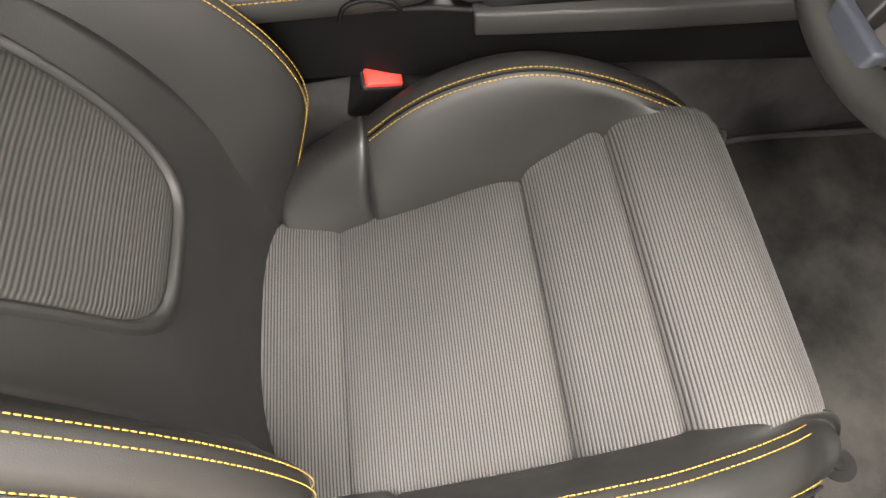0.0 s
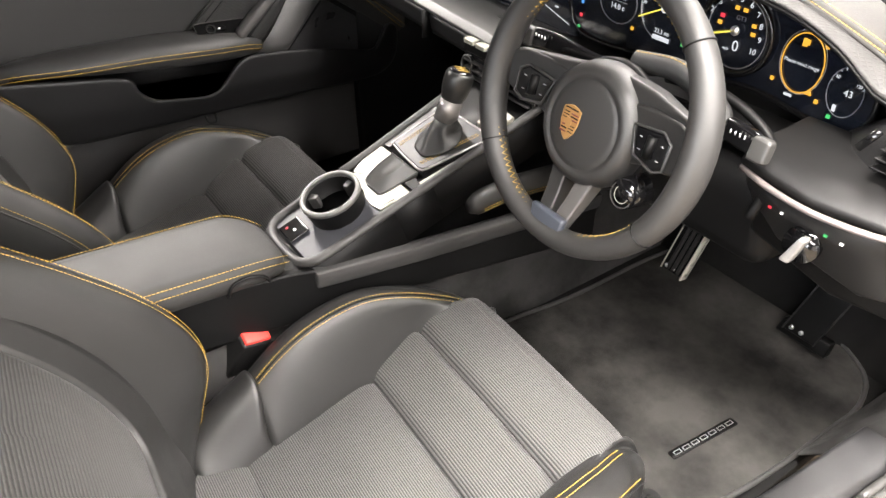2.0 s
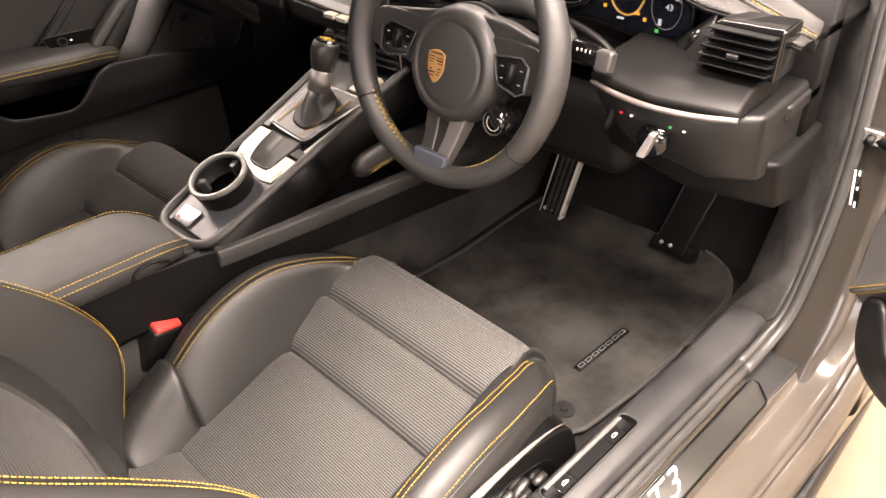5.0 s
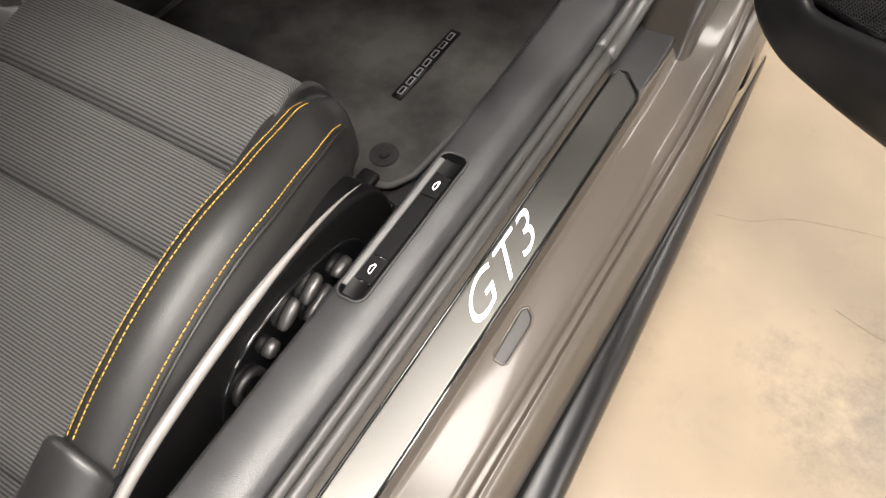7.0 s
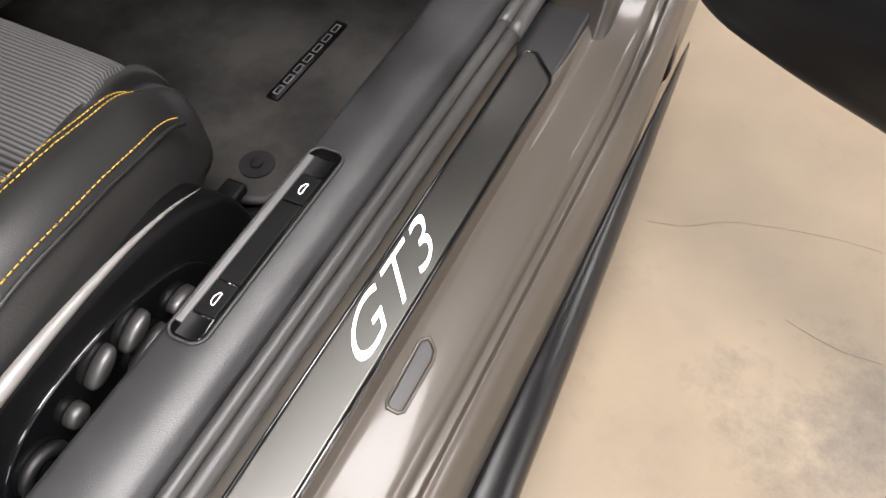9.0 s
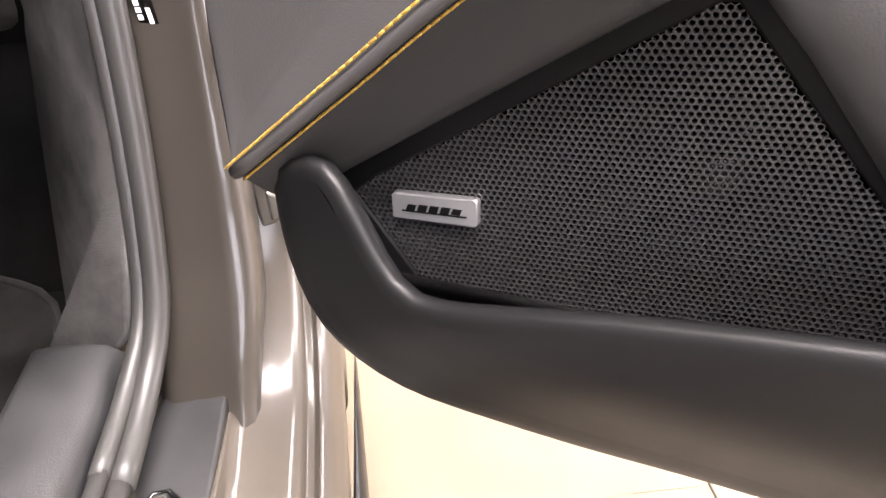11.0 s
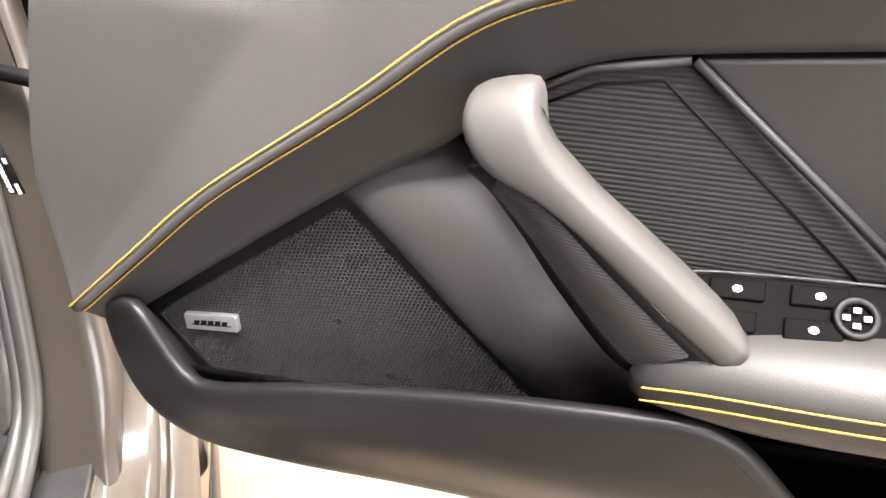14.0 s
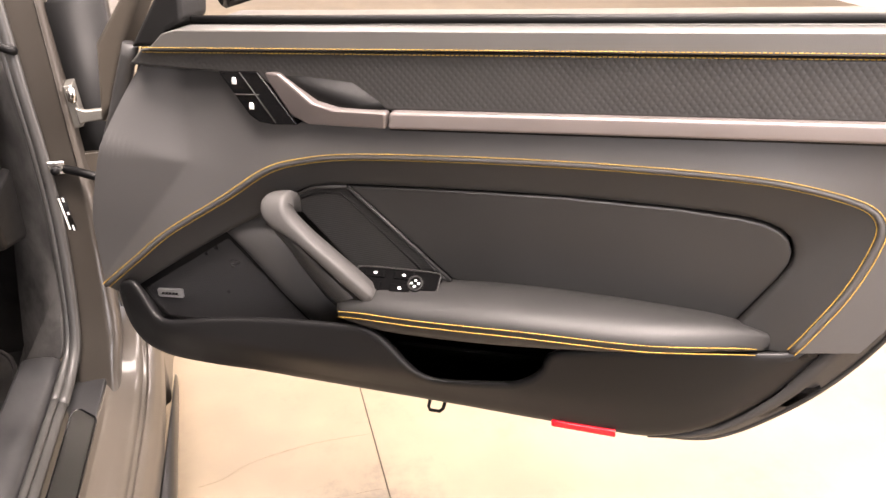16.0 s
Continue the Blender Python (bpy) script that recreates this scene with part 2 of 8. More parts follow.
def spline(pts, n=60, closed=False):
    """A smooth line of n points through the given ones, evenly spaced."""
    P = [Vector(p) for p in pts]
    out = []
    k = len(P)
    segs = k if closed else k - 1
    for i in range(segs):
        p0 = P[(i - 1) % k] if closed or i > 0 else P[0] * 2 - P[1]
        p1, p2 = P[i % k], P[(i + 1) % k]
        p3 = P[(i + 2) % k] if closed or i + 2 < k else P[-1] * 2 - P[-2]
        for j in range(16):
            t = j / 16
            out.append(0.5 * ((2 * p1) + (p2 - p0) * t + (2 * p0 - 5 * p1 + 4 * p2 - p3) * t * t + (3 * p1 - p0 - 3 * p2 + p3) * t ** 3))
    out.append(P[0].copy() if closed else P[-1].copy())
    d = [0.0]
    for a, b in zip(out, out[1:]):
        d.append(d[-1] + (b - a).length)
    res, j = [], 0
    m = n if closed else n - 1
    for i in range(n):
        s = d[-1] * i / m
        while j < len(d) - 2 and d[j + 1] < s:
            j += 1
        f = (s - d[j]) / max(1e-9, d[j + 1] - d[j])
        res.append(out[j].lerp(out[j + 1], min(1, f)))
    return res


def interp(rows, x):
    """Smooth value from rows of (x, value...) at x."""
    xs = [r[0] for r in rows]
    if x <= xs[0]:
        return rows[0][1]
    if x >= xs[-1]:
        return rows[-1][1]
    for i in range(len(xs) - 1):
        if xs[i] <= x <= xs[i + 1]:
            t = (x - xs[i]) / (xs[i + 1] - xs[i])
            def slope(k):
                if k <= 0 or k >= len(xs) - 1:
                    return 0.0 if len(xs) < 3 else (rows[1][1] - rows[0][1]) / (xs[1] - xs[0]) if k <= 0 else (rows[-1][1] - rows[-2][1]) / (xs[-1] - xs[-2])
                return (rows[k + 1][1] - rows[k - 1][1]) / (xs[k + 1] - xs[k - 1])
            h = xs[i + 1] - xs[i]
            m0, m1 = slope(i) * h, slope(i + 1) * h
            a, b = rows[i][1], rows[i + 1][1]
            return a * (2 * t ** 3 - 3 * t * t + 1) + m0 * (t ** 3 - 2 * t * t + t) + b * (-2 * t ** 3 + 3 * t * t) + m1 * (t ** 3 - t * t)


def loft(rings, cap=True, closed=True):
    n = len(rings[0])
    verts = [v for r in rings for v in r]
    faces = []
    for i in range(len(rings) - 1):
        for j in range(n if closed else n - 1):
            a, b = i * n + j, i * n + (j + 1) % n
            faces.append((a, b, b + n, a + n))
    if cap and closed:
        faces.append(tuple(range(n)))
        faces.append(tuple((len(rings) - 1) * n + j for j in range(n)))
    return verts, faces


def tube(path, r, n=10, cap=True, closed=False, flat=1.0, up=None):
    """Rings round a path; r a number or a list; flat squeezes the section along 'up'."""
    P = [Vector(p) for p in path]
    rings = []
    nrm = None
    for i, p in enumerate(P):
        a = P[(i - 1) % len(P)] if closed or i > 0 else p
        b = P[(i + 1) % len(P)] if closed or i < len(P) - 1 else p
        t = (b - a).normalized()
        if up is not None:
            nrm = (Vector(up) - t * Vector(up).dot(t)).normalized()
        elif nrm is None:
            ref = Vector((0, 0, 1)) if abs(t.z) < 0.9 else Vector((1, 0, 0))
            nrm = (ref - t * ref.dot(t)).normalized()
        else:
            nrm = (nrm - t * nrm.dot(t)).normalized()
        bi = t.cross(nrm)
        rr = r[i] if isinstance(r, (list, tuple)) else r
        rings.append([p + nrm * (math.cos(2 * math.pi * k / n) * rr * flat) + bi * (math.sin(2 * math.pi * k / n) * rr) for k in range(n)])
    if closed:
        rings.append(rings[0])
        return loft(rings, cap=False)
    return loft(rings, cap)


def prism(poly, place, w0, w1):
    """A plate with the outline poly [(u, v)], from depth w0 to w1; place(u, w, v) gives the point."""
    n = len(poly)
    verts = [place(u, w0, v) for u, v in poly] + [place(u, w1, v) for u, v in poly]
    faces = [tuple(range(n)), tuple(range(n, 2 * n))] + [(i, (i + 1) % n, n + (i + 1) % n, n + i) for i in range(n)]
    return verts, faces


def box(c, s, m=None):
    vs = [Vector((c[0] + s[0] * x / 2, c[1] + s[1] * y / 2, c[2] + s[2] * z / 2)) for x in (-1, 1) for y in (-1, 1) for z in (-1, 1)]
    if m is not None:
        vs = [m @ v for v in vs]
    return vs, [(0, 1, 3, 2), (4, 6, 7, 5), (0, 4, 5, 1), (2, 3, 7, 6), (0, 2, 6, 4), (1, 5, 7, 3)]


def join(*parts):
    vs, fs = [], []
    for v, f in parts:
        o = len(vs)
        vs += list(v)
        fs += [tuple(i + o for i in q) for q in f]
    return vs, fs


def disc(c, r, h, axis=(0, 0, 1), n=28, r2=None):
    """A short cylinder (or cone) from c along axis."""
    a = Vector(axis).normalized()
    q = a.to_track_quat("Z", "Y")
    r2 = r if r2 is None else r2
    rings = [[Vector(c) + q @ Vector((rr * math.cos(2 * math.pi * k / n), rr * math.sin(2 * math.pi * k / n), z)) for k in range(n)] for rr, z in ((r, 0), (r2, h))]
    return loft(rings)


def ring(c, r0, r1, h, axis=(0, 0, 1), n=36):
    """A flat ring with rounded section."""
    a = Vector(axis).normalized()
    q = a.to_track_quat("Z", "Y")
    rings = []
    for k in range(n):
        t = 2 * math.pi * k / n
        d = Vector((math.cos(t), math.sin(t), 0))
        rings.append([Vector(c) + q @ (d * r + Vector((0, 0, z))) for r, z in ((r0, 0), (r0, h * 0.8), (r0 * 0.7 + r1 * 0.3, h), (r0 * 0.3 + r1 * 0.7, h), (r1, h * 0.8), (r1, 0))])
    rings.append(rings[0])
    return loft(rings, cap=False)


def surf(fn, nu, nv):
    verts = [fn(i / (nu - 1), j / (nv - 1)) for i in range(nu) for j in range(nv)]
    faces = [(i * nv + j, i * nv + j + 1, (i + 1) * nv + j + 1, (i + 1) * nv + j) for i in range(nu - 1) for j in range(nv - 1)]
    return verts, faces


def slab(fn, nu, nv, off):
    """A closed sheet: the surface and a copy of it moved by off."""
    v, f = surf(fn, nu, nv)
    n = len(v)
    o = Vector(off)
    v2 = [p + o for p in v]
    f2 = [tuple(i + n for i in q) for q in f]
    rim_ = [j for j in range(nv)] + [i * nv + nv - 1 for i in range(1, nu)] + [(nu - 1) * nv + j for j in range(nv - 2, -1, -1)] + [i * nv for i in range(nu - 2, 0, -1)]
    side = [(a, b, b + n, a + n) for a, b in zip(rim_, rim_[1:] + rim_[:1])]
    return v + v2, f + f2 + side


def stitches(path, gap=0.0052, long=0.0033, r=0.0006):
    """Small pointed thread bars along a path."""
    P = [Vector(p) for p in path]
    total = sum((b - a).length for a, b in zip(P, P[1:]))
    Q = spline(P, max(4, int(total / gap)))
    vs, fs = [], []
    for i in range(len(Q) - 1):
        t = (Q[i + 1] - Q[i]).normalized()
        c = (Q[i] + Q[i + 1]) / 2
        s = t.orthogonal().normalized()
        u = t.cross(s)
        o = len(vs)
        for e in (-0.5, 0.5):
            vs += [c + t * long * e + (s * x + u * y) * r for x, y in ((1, 0), (0, 1), (-1, 0), (0, -1))]
        vs += [c - t * long * 0.66, c + t * long * 0.66]
        for k in range(4):
            fs += [(o + k, o + (k + 1) % 4, o + 4 + (k + 1) % 4, o + 4 + k), (o + 8, o + (k + 1) % 4, o + k), (o + 9, o + 4 + k, o + 4 + (k + 1) % 4)]
    return vs, fs


def text(name, body, size, material, parent, m, label="", extrude=0.0006, shear=0.0, align="CENTER", thin=0.0):
    cu = bpy.data.curves.new(name, "FONT")
    cu.body, cu.size, cu.extrude, cu.shear, cu.align_x, cu.align_y = body, size, extrude, shear, align, "CENTER"
    cu.offset = -thin
    tmp = bpy.data.objects.new("tmp_text", cu)
    scene.collection.objects.link(tmp)
    me = bpy.data.meshes.new_from_object(tmp.evaluated_get(bpy.context.evaluated_depsgraph_get()))
    bpy.data.objects.remove(tmp)
    me.transform(m)
    me.name = name
    me.materials.clear()
    me.materials.append(material)
    ob = new(name, me)
    if parent is not None:
        ob.parent = parent
    return tagged(ob, label) if label else ob


# ---- the showroom: floor, walls, ceiling, lamps ----
FLOOR = blotched("polished_concrete", (0.152, 0.118, 0.078), (0.124, 0.094, 0.061), 1.7, 0.5, (0.35, 0.7), grain=0.08, grain_scale=120)


def dirty(m, scale, lo, hi, col):
    """Add a third, sparse dark stain layer."""
    nt = m.node_tree
    p = nt.nodes["Principled BSDF"]
    old = p.inputs["Base Color"].links[0].from_socket
    tc = nt.nodes.new("ShaderNodeTexCoord")
    n = nt.nodes.new("ShaderNodeTexNoise"); n.inputs["Scale"].default_value = scale; n.inputs["Detail"].default_value = 12; n.inputs["Roughness"].default_value = 0.75
    nt.links.new(tc.outputs["Object"], n.inputs["Vector"])
    r = nt.nodes.new("ShaderNodeMapRange"); r.inputs["From Min"].default_value, r.inputs["From Max"].default_value = lo, hi
    r.inputs["To Max"].default_value = 0.7
    nt.links.new(n.outputs["Fac"], r.inputs["Value"])
    mix = nt.nodes.new("ShaderNodeMix"); mix.data_type = "RGBA"
    nt.links.new(r.outputs[0], mix.inputs[0]); nt.links.new(old, mix.inputs[6]); mix.inputs[7].default_value = (*col, 1)
    nt.links.new(mix.outputs[2], p.inputs["Base Color"])


dirty(FLOOR, 2.6, 0.52, 0.74, (0.07, 0.055, 0.038))


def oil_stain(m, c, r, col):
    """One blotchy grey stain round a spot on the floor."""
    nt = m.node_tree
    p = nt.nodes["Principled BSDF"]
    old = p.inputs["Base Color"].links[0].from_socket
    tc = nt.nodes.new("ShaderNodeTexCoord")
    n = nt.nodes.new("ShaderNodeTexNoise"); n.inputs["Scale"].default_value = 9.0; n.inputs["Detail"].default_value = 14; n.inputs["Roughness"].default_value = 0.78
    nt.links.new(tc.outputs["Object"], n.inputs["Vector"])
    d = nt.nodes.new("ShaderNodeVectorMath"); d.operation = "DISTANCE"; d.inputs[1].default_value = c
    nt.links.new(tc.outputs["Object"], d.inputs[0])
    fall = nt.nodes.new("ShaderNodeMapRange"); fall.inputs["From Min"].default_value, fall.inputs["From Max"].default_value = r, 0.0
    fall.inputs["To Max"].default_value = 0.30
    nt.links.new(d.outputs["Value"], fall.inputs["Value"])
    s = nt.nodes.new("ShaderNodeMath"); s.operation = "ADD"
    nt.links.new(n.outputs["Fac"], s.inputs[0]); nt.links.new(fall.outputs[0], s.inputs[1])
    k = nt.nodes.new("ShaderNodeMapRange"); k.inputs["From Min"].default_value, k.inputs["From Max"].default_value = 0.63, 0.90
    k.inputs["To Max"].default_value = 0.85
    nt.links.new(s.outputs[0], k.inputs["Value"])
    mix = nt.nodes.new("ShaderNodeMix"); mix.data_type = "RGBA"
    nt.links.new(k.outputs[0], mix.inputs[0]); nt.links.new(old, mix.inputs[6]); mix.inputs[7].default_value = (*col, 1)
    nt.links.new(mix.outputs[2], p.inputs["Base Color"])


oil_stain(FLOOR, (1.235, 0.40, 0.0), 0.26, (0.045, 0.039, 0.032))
ROOM = (-6.0, 7.0, -6.0, 7.0, 3.6)
x0, x1, y0, y1, H = ROOM
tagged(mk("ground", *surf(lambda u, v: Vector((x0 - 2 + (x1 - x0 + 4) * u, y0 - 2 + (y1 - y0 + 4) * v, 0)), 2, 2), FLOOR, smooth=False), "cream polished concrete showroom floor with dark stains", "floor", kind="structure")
# pale walls north and east throw light back, dark ones hold it down
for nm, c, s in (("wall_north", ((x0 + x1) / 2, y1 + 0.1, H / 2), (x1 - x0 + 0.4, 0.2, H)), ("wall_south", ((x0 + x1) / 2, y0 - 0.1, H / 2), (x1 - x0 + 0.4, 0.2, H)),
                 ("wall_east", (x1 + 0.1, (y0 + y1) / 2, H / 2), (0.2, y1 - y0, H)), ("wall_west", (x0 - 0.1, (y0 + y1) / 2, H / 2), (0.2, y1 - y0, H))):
    tagged(mk(nm, *box(c, s), BOUNCE_WALL if nm in ("wall_north", "wall_east") else WALL, smooth=False), "plain painted showroom wall", "wall", kind="structure")
# unseen ceiling, kept dark so little light bounces off it
tagged(mk("ceiling", *box(((x0 + x1) / 2, (y0 + y1) / 2, H + 0.1), (x1 - x0 + 0.4, y1 - y0 + 0.4, 0.2)), shader("low_bounce_ceiling", (0.06, 0.0585, 0.056), 0.8, vary=0.03, vary_scale=0.7), smooth=False), "plain unseen showroom ceiling, darkened to cut bounce", "ceiling", kind="structure")
LAMP_FACE = shader("lamp_diffuser", (0.9, 0.9, 0.88), 0.5, emit=(1.0, 0.95, 0.87), strength=1.2, vary=0.0)
lamp_proto = thing("ceiling_light", "long ceiling light panel, switched on", "ceiling light", "showroom ceiling lights")
mk("frame", *join(box((0, 0.465, 0), (2.4, 0.03, 0.06)), box((0, -0.465, 0), (2.4, 0.03, 0.06)), box((1.215, 0, 0), (0.03, 0.96, 0.06)), box((-1.215, 0, 0), (0.03, 0.96, 0.06))), WALL, lamp_proto)
mk("diffuser", *box((0, 0, 0.005), (2.39, 0.89, 0.03)), LAMP_FACE, lamp_proto)
spots = [(1.75, -2.6, 45), (1.35, -0.55, 165), (2.0, 1.0, 60), (0.2, 3.1, 70)] + [(x, y, (80 if y < 0 else 150) if x < 0 else 50) for x in (-3.4, 4.5) for y in (-3.0, 0.3)] + [(-3.4, 3.6, 40), (4.5, 3.6, 50)]
lamp_proto.matrix_world = pose(spots[0][0], spots[0][1], H - 0.035)
for x, y, power in spots[1:]:
    copy_thing(lamp_proto, pose(x, y, H - 0.035))
for x, y, power in spots:
    ld = bpy.data.lights.new("panel_light", "AREA")
    ld.shape, ld.size, ld.size_y, ld.energy, ld.color = "RECTANGLE", 2.35, 0.86, power, (1.0, 0.965, 0.91)
    new("panel_light", ld).matrix_world = pose(x, y, H - 0.075)
# unseen window added in the south wall to light the door's inner face
wl = bpy.data.lights.new("added_window_light", "AREA")
wl.shape, wl.size, wl.size_y, wl.energy, wl.color = "RECTANGLE", 5.0, 2.2, 75, (0.88, 0.94, 1.0)
new("added_window_light", wl).matrix_world = Matrix.Translation((1.6, y0 + 0.06, 1.75)) @ Matrix.Rotation(radians(90), 4, "X")
win = thing("window_2", "wide unseen shop window in a grey frame, added for light", "window", kind="structure")
mk("window_frame", *join(box((1.6, y0 + 0.02, 2.89), (5.2, 0.06, 0.06)), box((1.6, y0 + 0.02, 0.61), (5.2, 0.06, 0.06)), box((-0.97, y0 + 0.02, 1.75), (0.06, 0.06, 2.34)), box((4.17, y0 + 0.02, 1.75), (0.06, 0.06, 2.34))), WALL, win)
mk("window_pane", *box((1.6, y0 + 0.01, 1.75), (5.0, 0.02, 2.2)), shader("bright_window", (0.8, 0.85, 0.9), 0.3, emit=(1.0, 0.98, 0.95), strength=0.6, vary=0.0), win, "bright window pane")
# unseen window added in the east wall as broad light from the door side
wl = bpy.data.lights.new("added_window_light", "AREA")
wl.shape, wl.size, wl.size_y, wl.energy, wl.color = "RECTANGLE", 7.0, 2.3, 230, (1.0, 0.97, 0.94)
new("added_window_light", wl).matrix_world = Matrix.Translation((x1 - 0.06, 0.5, 1.95)) @ Matrix.Rotation(radians(90), 4, "Y")
win = thing("window_1", "wide unseen shop window in a grey frame, added for light", "window", kind="structure")
mk("window_frame", *join(box((x1 - 0.02, 0.5, 3.14), (0.06, 7.2, 0.06)), box((x1 - 0.02, 0.5, 0.76), (0.06, 7.2, 0.06)), box((x1 - 0.02, -3.07, 1.95), (0.06, 0.06, 2.4)), box((x1 - 0.02, 4.07, 1.95), (0.06, 0.06, 2.4))), WALL, win)
mk("window_pane", *box((x1 - 0.01, 0.5, 1.95), (0.02, 7.0, 2.3)), shader("added_window_dim_glow", (0.8, 0.85, 0.9), 0.3, emit=(1.0, 0.98, 0.95), strength=0.15, vary=0.0), win, "bright window pane")
# thin dark cracks and a joint in the floor
joint = tagged(new("floor_joint", None), "thin dark sawn joint in the concrete floor", "floor joint", kind="structure")
mk("joint_line", *prism([(1.255, -1.0), (1.302, 0.48), (1.40, 3.0), (1.4026, 3.0), (1.3046, 0.48), (1.2576, -1.0)], lambda u, w, v: Vector((u, v, w)), 0.0, 0.0012), shader("joint_filler", (0.035, 0.026, 0.017), 0.9), joint)
for pts in ([(0.955, 0.60), (1.0, 0.615), (1.05, 0.635), (1.10, 0.655), (1.16, 0.66), (1.22, 0.665), (1.3, 0.665)], [(1.135, 0.522), (1.17, 0.513), (1.21, 0.508), (1.26, 0.506), (1.3, 0.506)]):
    pp = [Vector((x + 0.004 * math.sin(40 * x), y + 0.003 * math.sin(67 * x), 0.0008)) for x, y in pts]
    mk("crack", *tube(spline(pp, 50), [0.00015 + 0.0004 * abs(math.sin(i * 1.7) * math.sin(i * 0.53 + 0.4)) for i in range(50)], 5, flat=0.5, up=(0, 0, 1)), shader("crack_dirt", (0.12, 0.09, 0.06), 0.9), joint)

# ---- car: door sill ----
def S(a, w, y):
    """Sill place: across a (at y = 0), height w, along y."""
    return Vector((a + 0.068 * y, y, w))


def sweep(profile, y_a, y_b, n=2):
    """A sill profile [(across, height)] drawn from y_a to y_b."""
    return loft([[S(a, z, y_a + (y_b - y_a) * i / (n - 1)) for a, z in profile] for i in range(n)])


sill = thing("door_sill", "dark grey painted car door sill with black trim", "door sill")
mk("inner_trim", *sweep([(0.679, 0.20), (0.680, 0.330), (0.682, 0.342), (0.686, 0.346), (0.70, 0.347), (0.715, 0.347), (0.731, 0.344), (0.740, 0.336), (0.744, 0.322), (0.744, 0.20)], -0.75, 0.60, 2), SILL_COVER, sill, "matt dark grey sill cover", bevel=0.004)
for k, (a, z, r) in enumerate(((0.7475, 0.329, 0.0055), (0.7560, 0.3195, 0.0075))):
    mk("door_seal", *tube([S(a, z, -0.75), S(a, z, 0.0), S(a, z, 0.46), S(a + 0.001, z + 0.001, 0.53)] , r, 12), RUBBER, sill, "grey rubber door seal lip")
prof_ = [(0.744, 0.18), (0.744, 0.302), (0.762, 0.296), (0.806, 0.294), (0.8085, 0.280), (0.815, 0.274), (0.832, 0.270), (0.846, 0.268), (0.853, 0.262), (0.856, 0.252), (0.862, 0.250), (0.866, 0.255), (0.872, 0.252), (0.877, 0.243), (0.879, 0.230), (0.882, 0.224), (0.884, 0.210), (0.884, 0.170), (0.876, 0.135), (0.85, 0.12), (0.75, 0.12)]
bend = [Vector((0, -0.75, 0.294)), Vector((0, 0.2, 0.294)), Vector((0, 0.42, 0.294))] + spline([Vector(p) for p in ((0, 0.50, 0.294), (0, 0.55, 0.295), (0, 0.60, 0.301), (0, 0.645, 0.325), (0, 0.675, 0.375), (0, 0.695, 0.45), (0, 0.705, 0.54), (0, 0.71, 0.64))], 34)
rings = []
for i, p in enumerate(bend):
    t = (bend[min(i + 1, 36)] - bend[max(i - 1, 0)]).normalized() if i > 3 else Vector((0, 1, 0))
    nrm = Vector((0, -t.z, t.y))
    k = max(0.0, (i - 3) / 33)
    rings.append([Vector((a + 0.068 * p.y - 0.012 * k, p.y, p.z)) + nrm * ((h - 0.294) * (1 - 0.25 * k) - (0.02 * min(1, 3 * k) if a < 0.807 else 0)) for a, h in prof_])
mk("sill_body", *loft(rings), PAINT, sill, "grey-brown metallic painted sill", bevel=0.002)
rings = []
for i in range(17):
    y = -0.75 + 1.53 * i / 16
    xa = interp([(-0.75, 0.872), (0.08, 0.886), (0.30, 0.899), (0.50, 0.915), (0.65, 0.927), (0.78, 0.9355)], y)
    xb = interp([(-0.75, 0.924), (0.10, 0.929), (0.35, 0.934), (0.78, 0.9375)], y)
    d = xb - xa
    rings.append([Vector((x, y, z)) for x, z in ((xa, 0.118), (xa, 0.160), (xa + 0.08 * d, 0.1645), (xa + 0.35 * d, 0.1645), (xa + 0.60 * d, 0.1615), (xa + 0.82 * d, 0.156), (xa + 0.96 * d, 0.146), (xb, 0.134), (xb - 0.05 * d, 0.118), (xb - 0.3 * d, 0.108), (xa + 0.1 * d, 0.106))])
sk = mk("side_skirt", *loft(rings), shader("gloss_dark_skirt", (0.003, 0.003, 0.0032), 0.30, spec=0.4, vary=0.05, rough_vary=0.04), sill, "satin dark side skirt blade")
for y in (-0.55, -0.2, 0.05):
    mk("skirt_bracket", *box((0.868 + 0.05 * y, y, 0.130), (0.07, 0.05, 0.018)), BLACK, sill, bevel=0.004)
sm_ = sk.modifiers.new("sub", "SUBSURF"); sm_.levels = sm_.render_levels = 1
plate = mk("sill_plate", *prism([(0.767, -0.75), (0.767, 0.498), (0.770, 0.506), (0.778, 0.507), (0.800, 0.484), (0.8035, 0.476), (0.8035, -0.75)], lambda a, w, y: S(a, w - 0.09 * (a - 0.785), y), 0.296, 0.301), shader("dark_brushed_plate", (0.11, 0.108, 0.101), 0.32, metal=1.0, spec=0.5, vary=0.05, rough_vary=0.0), sill, "dark brushed sill plate", bevel=0.0015)
mk("plate_rim", *tube([S(0.7655, 0.300, -0.75), S(0.7655, 0.300, 0.498), S(0.770, 0.300, 0.508), S(0.779, 0.300, 0.509), S(0.802, 0.300, 0.485), S(0.8055, 0.300, 0.475), S(0.8055, 0.300, -0.75)], 0.0016, 6), GLOSS, sill, "gloss black plate rim")
m3 = Matrix.Translation(S(0.7860, 0.3022, 0.214)) @ Matrix.Rotation(math.radians(86), 4, "Z") @ Matrix.Scale(1.55, 4, (1, 0, 0))
text("letters", "GT3", 0.0425, LIT, plate, m3, "lit white letters", shear=0.72, thin=0.0005)
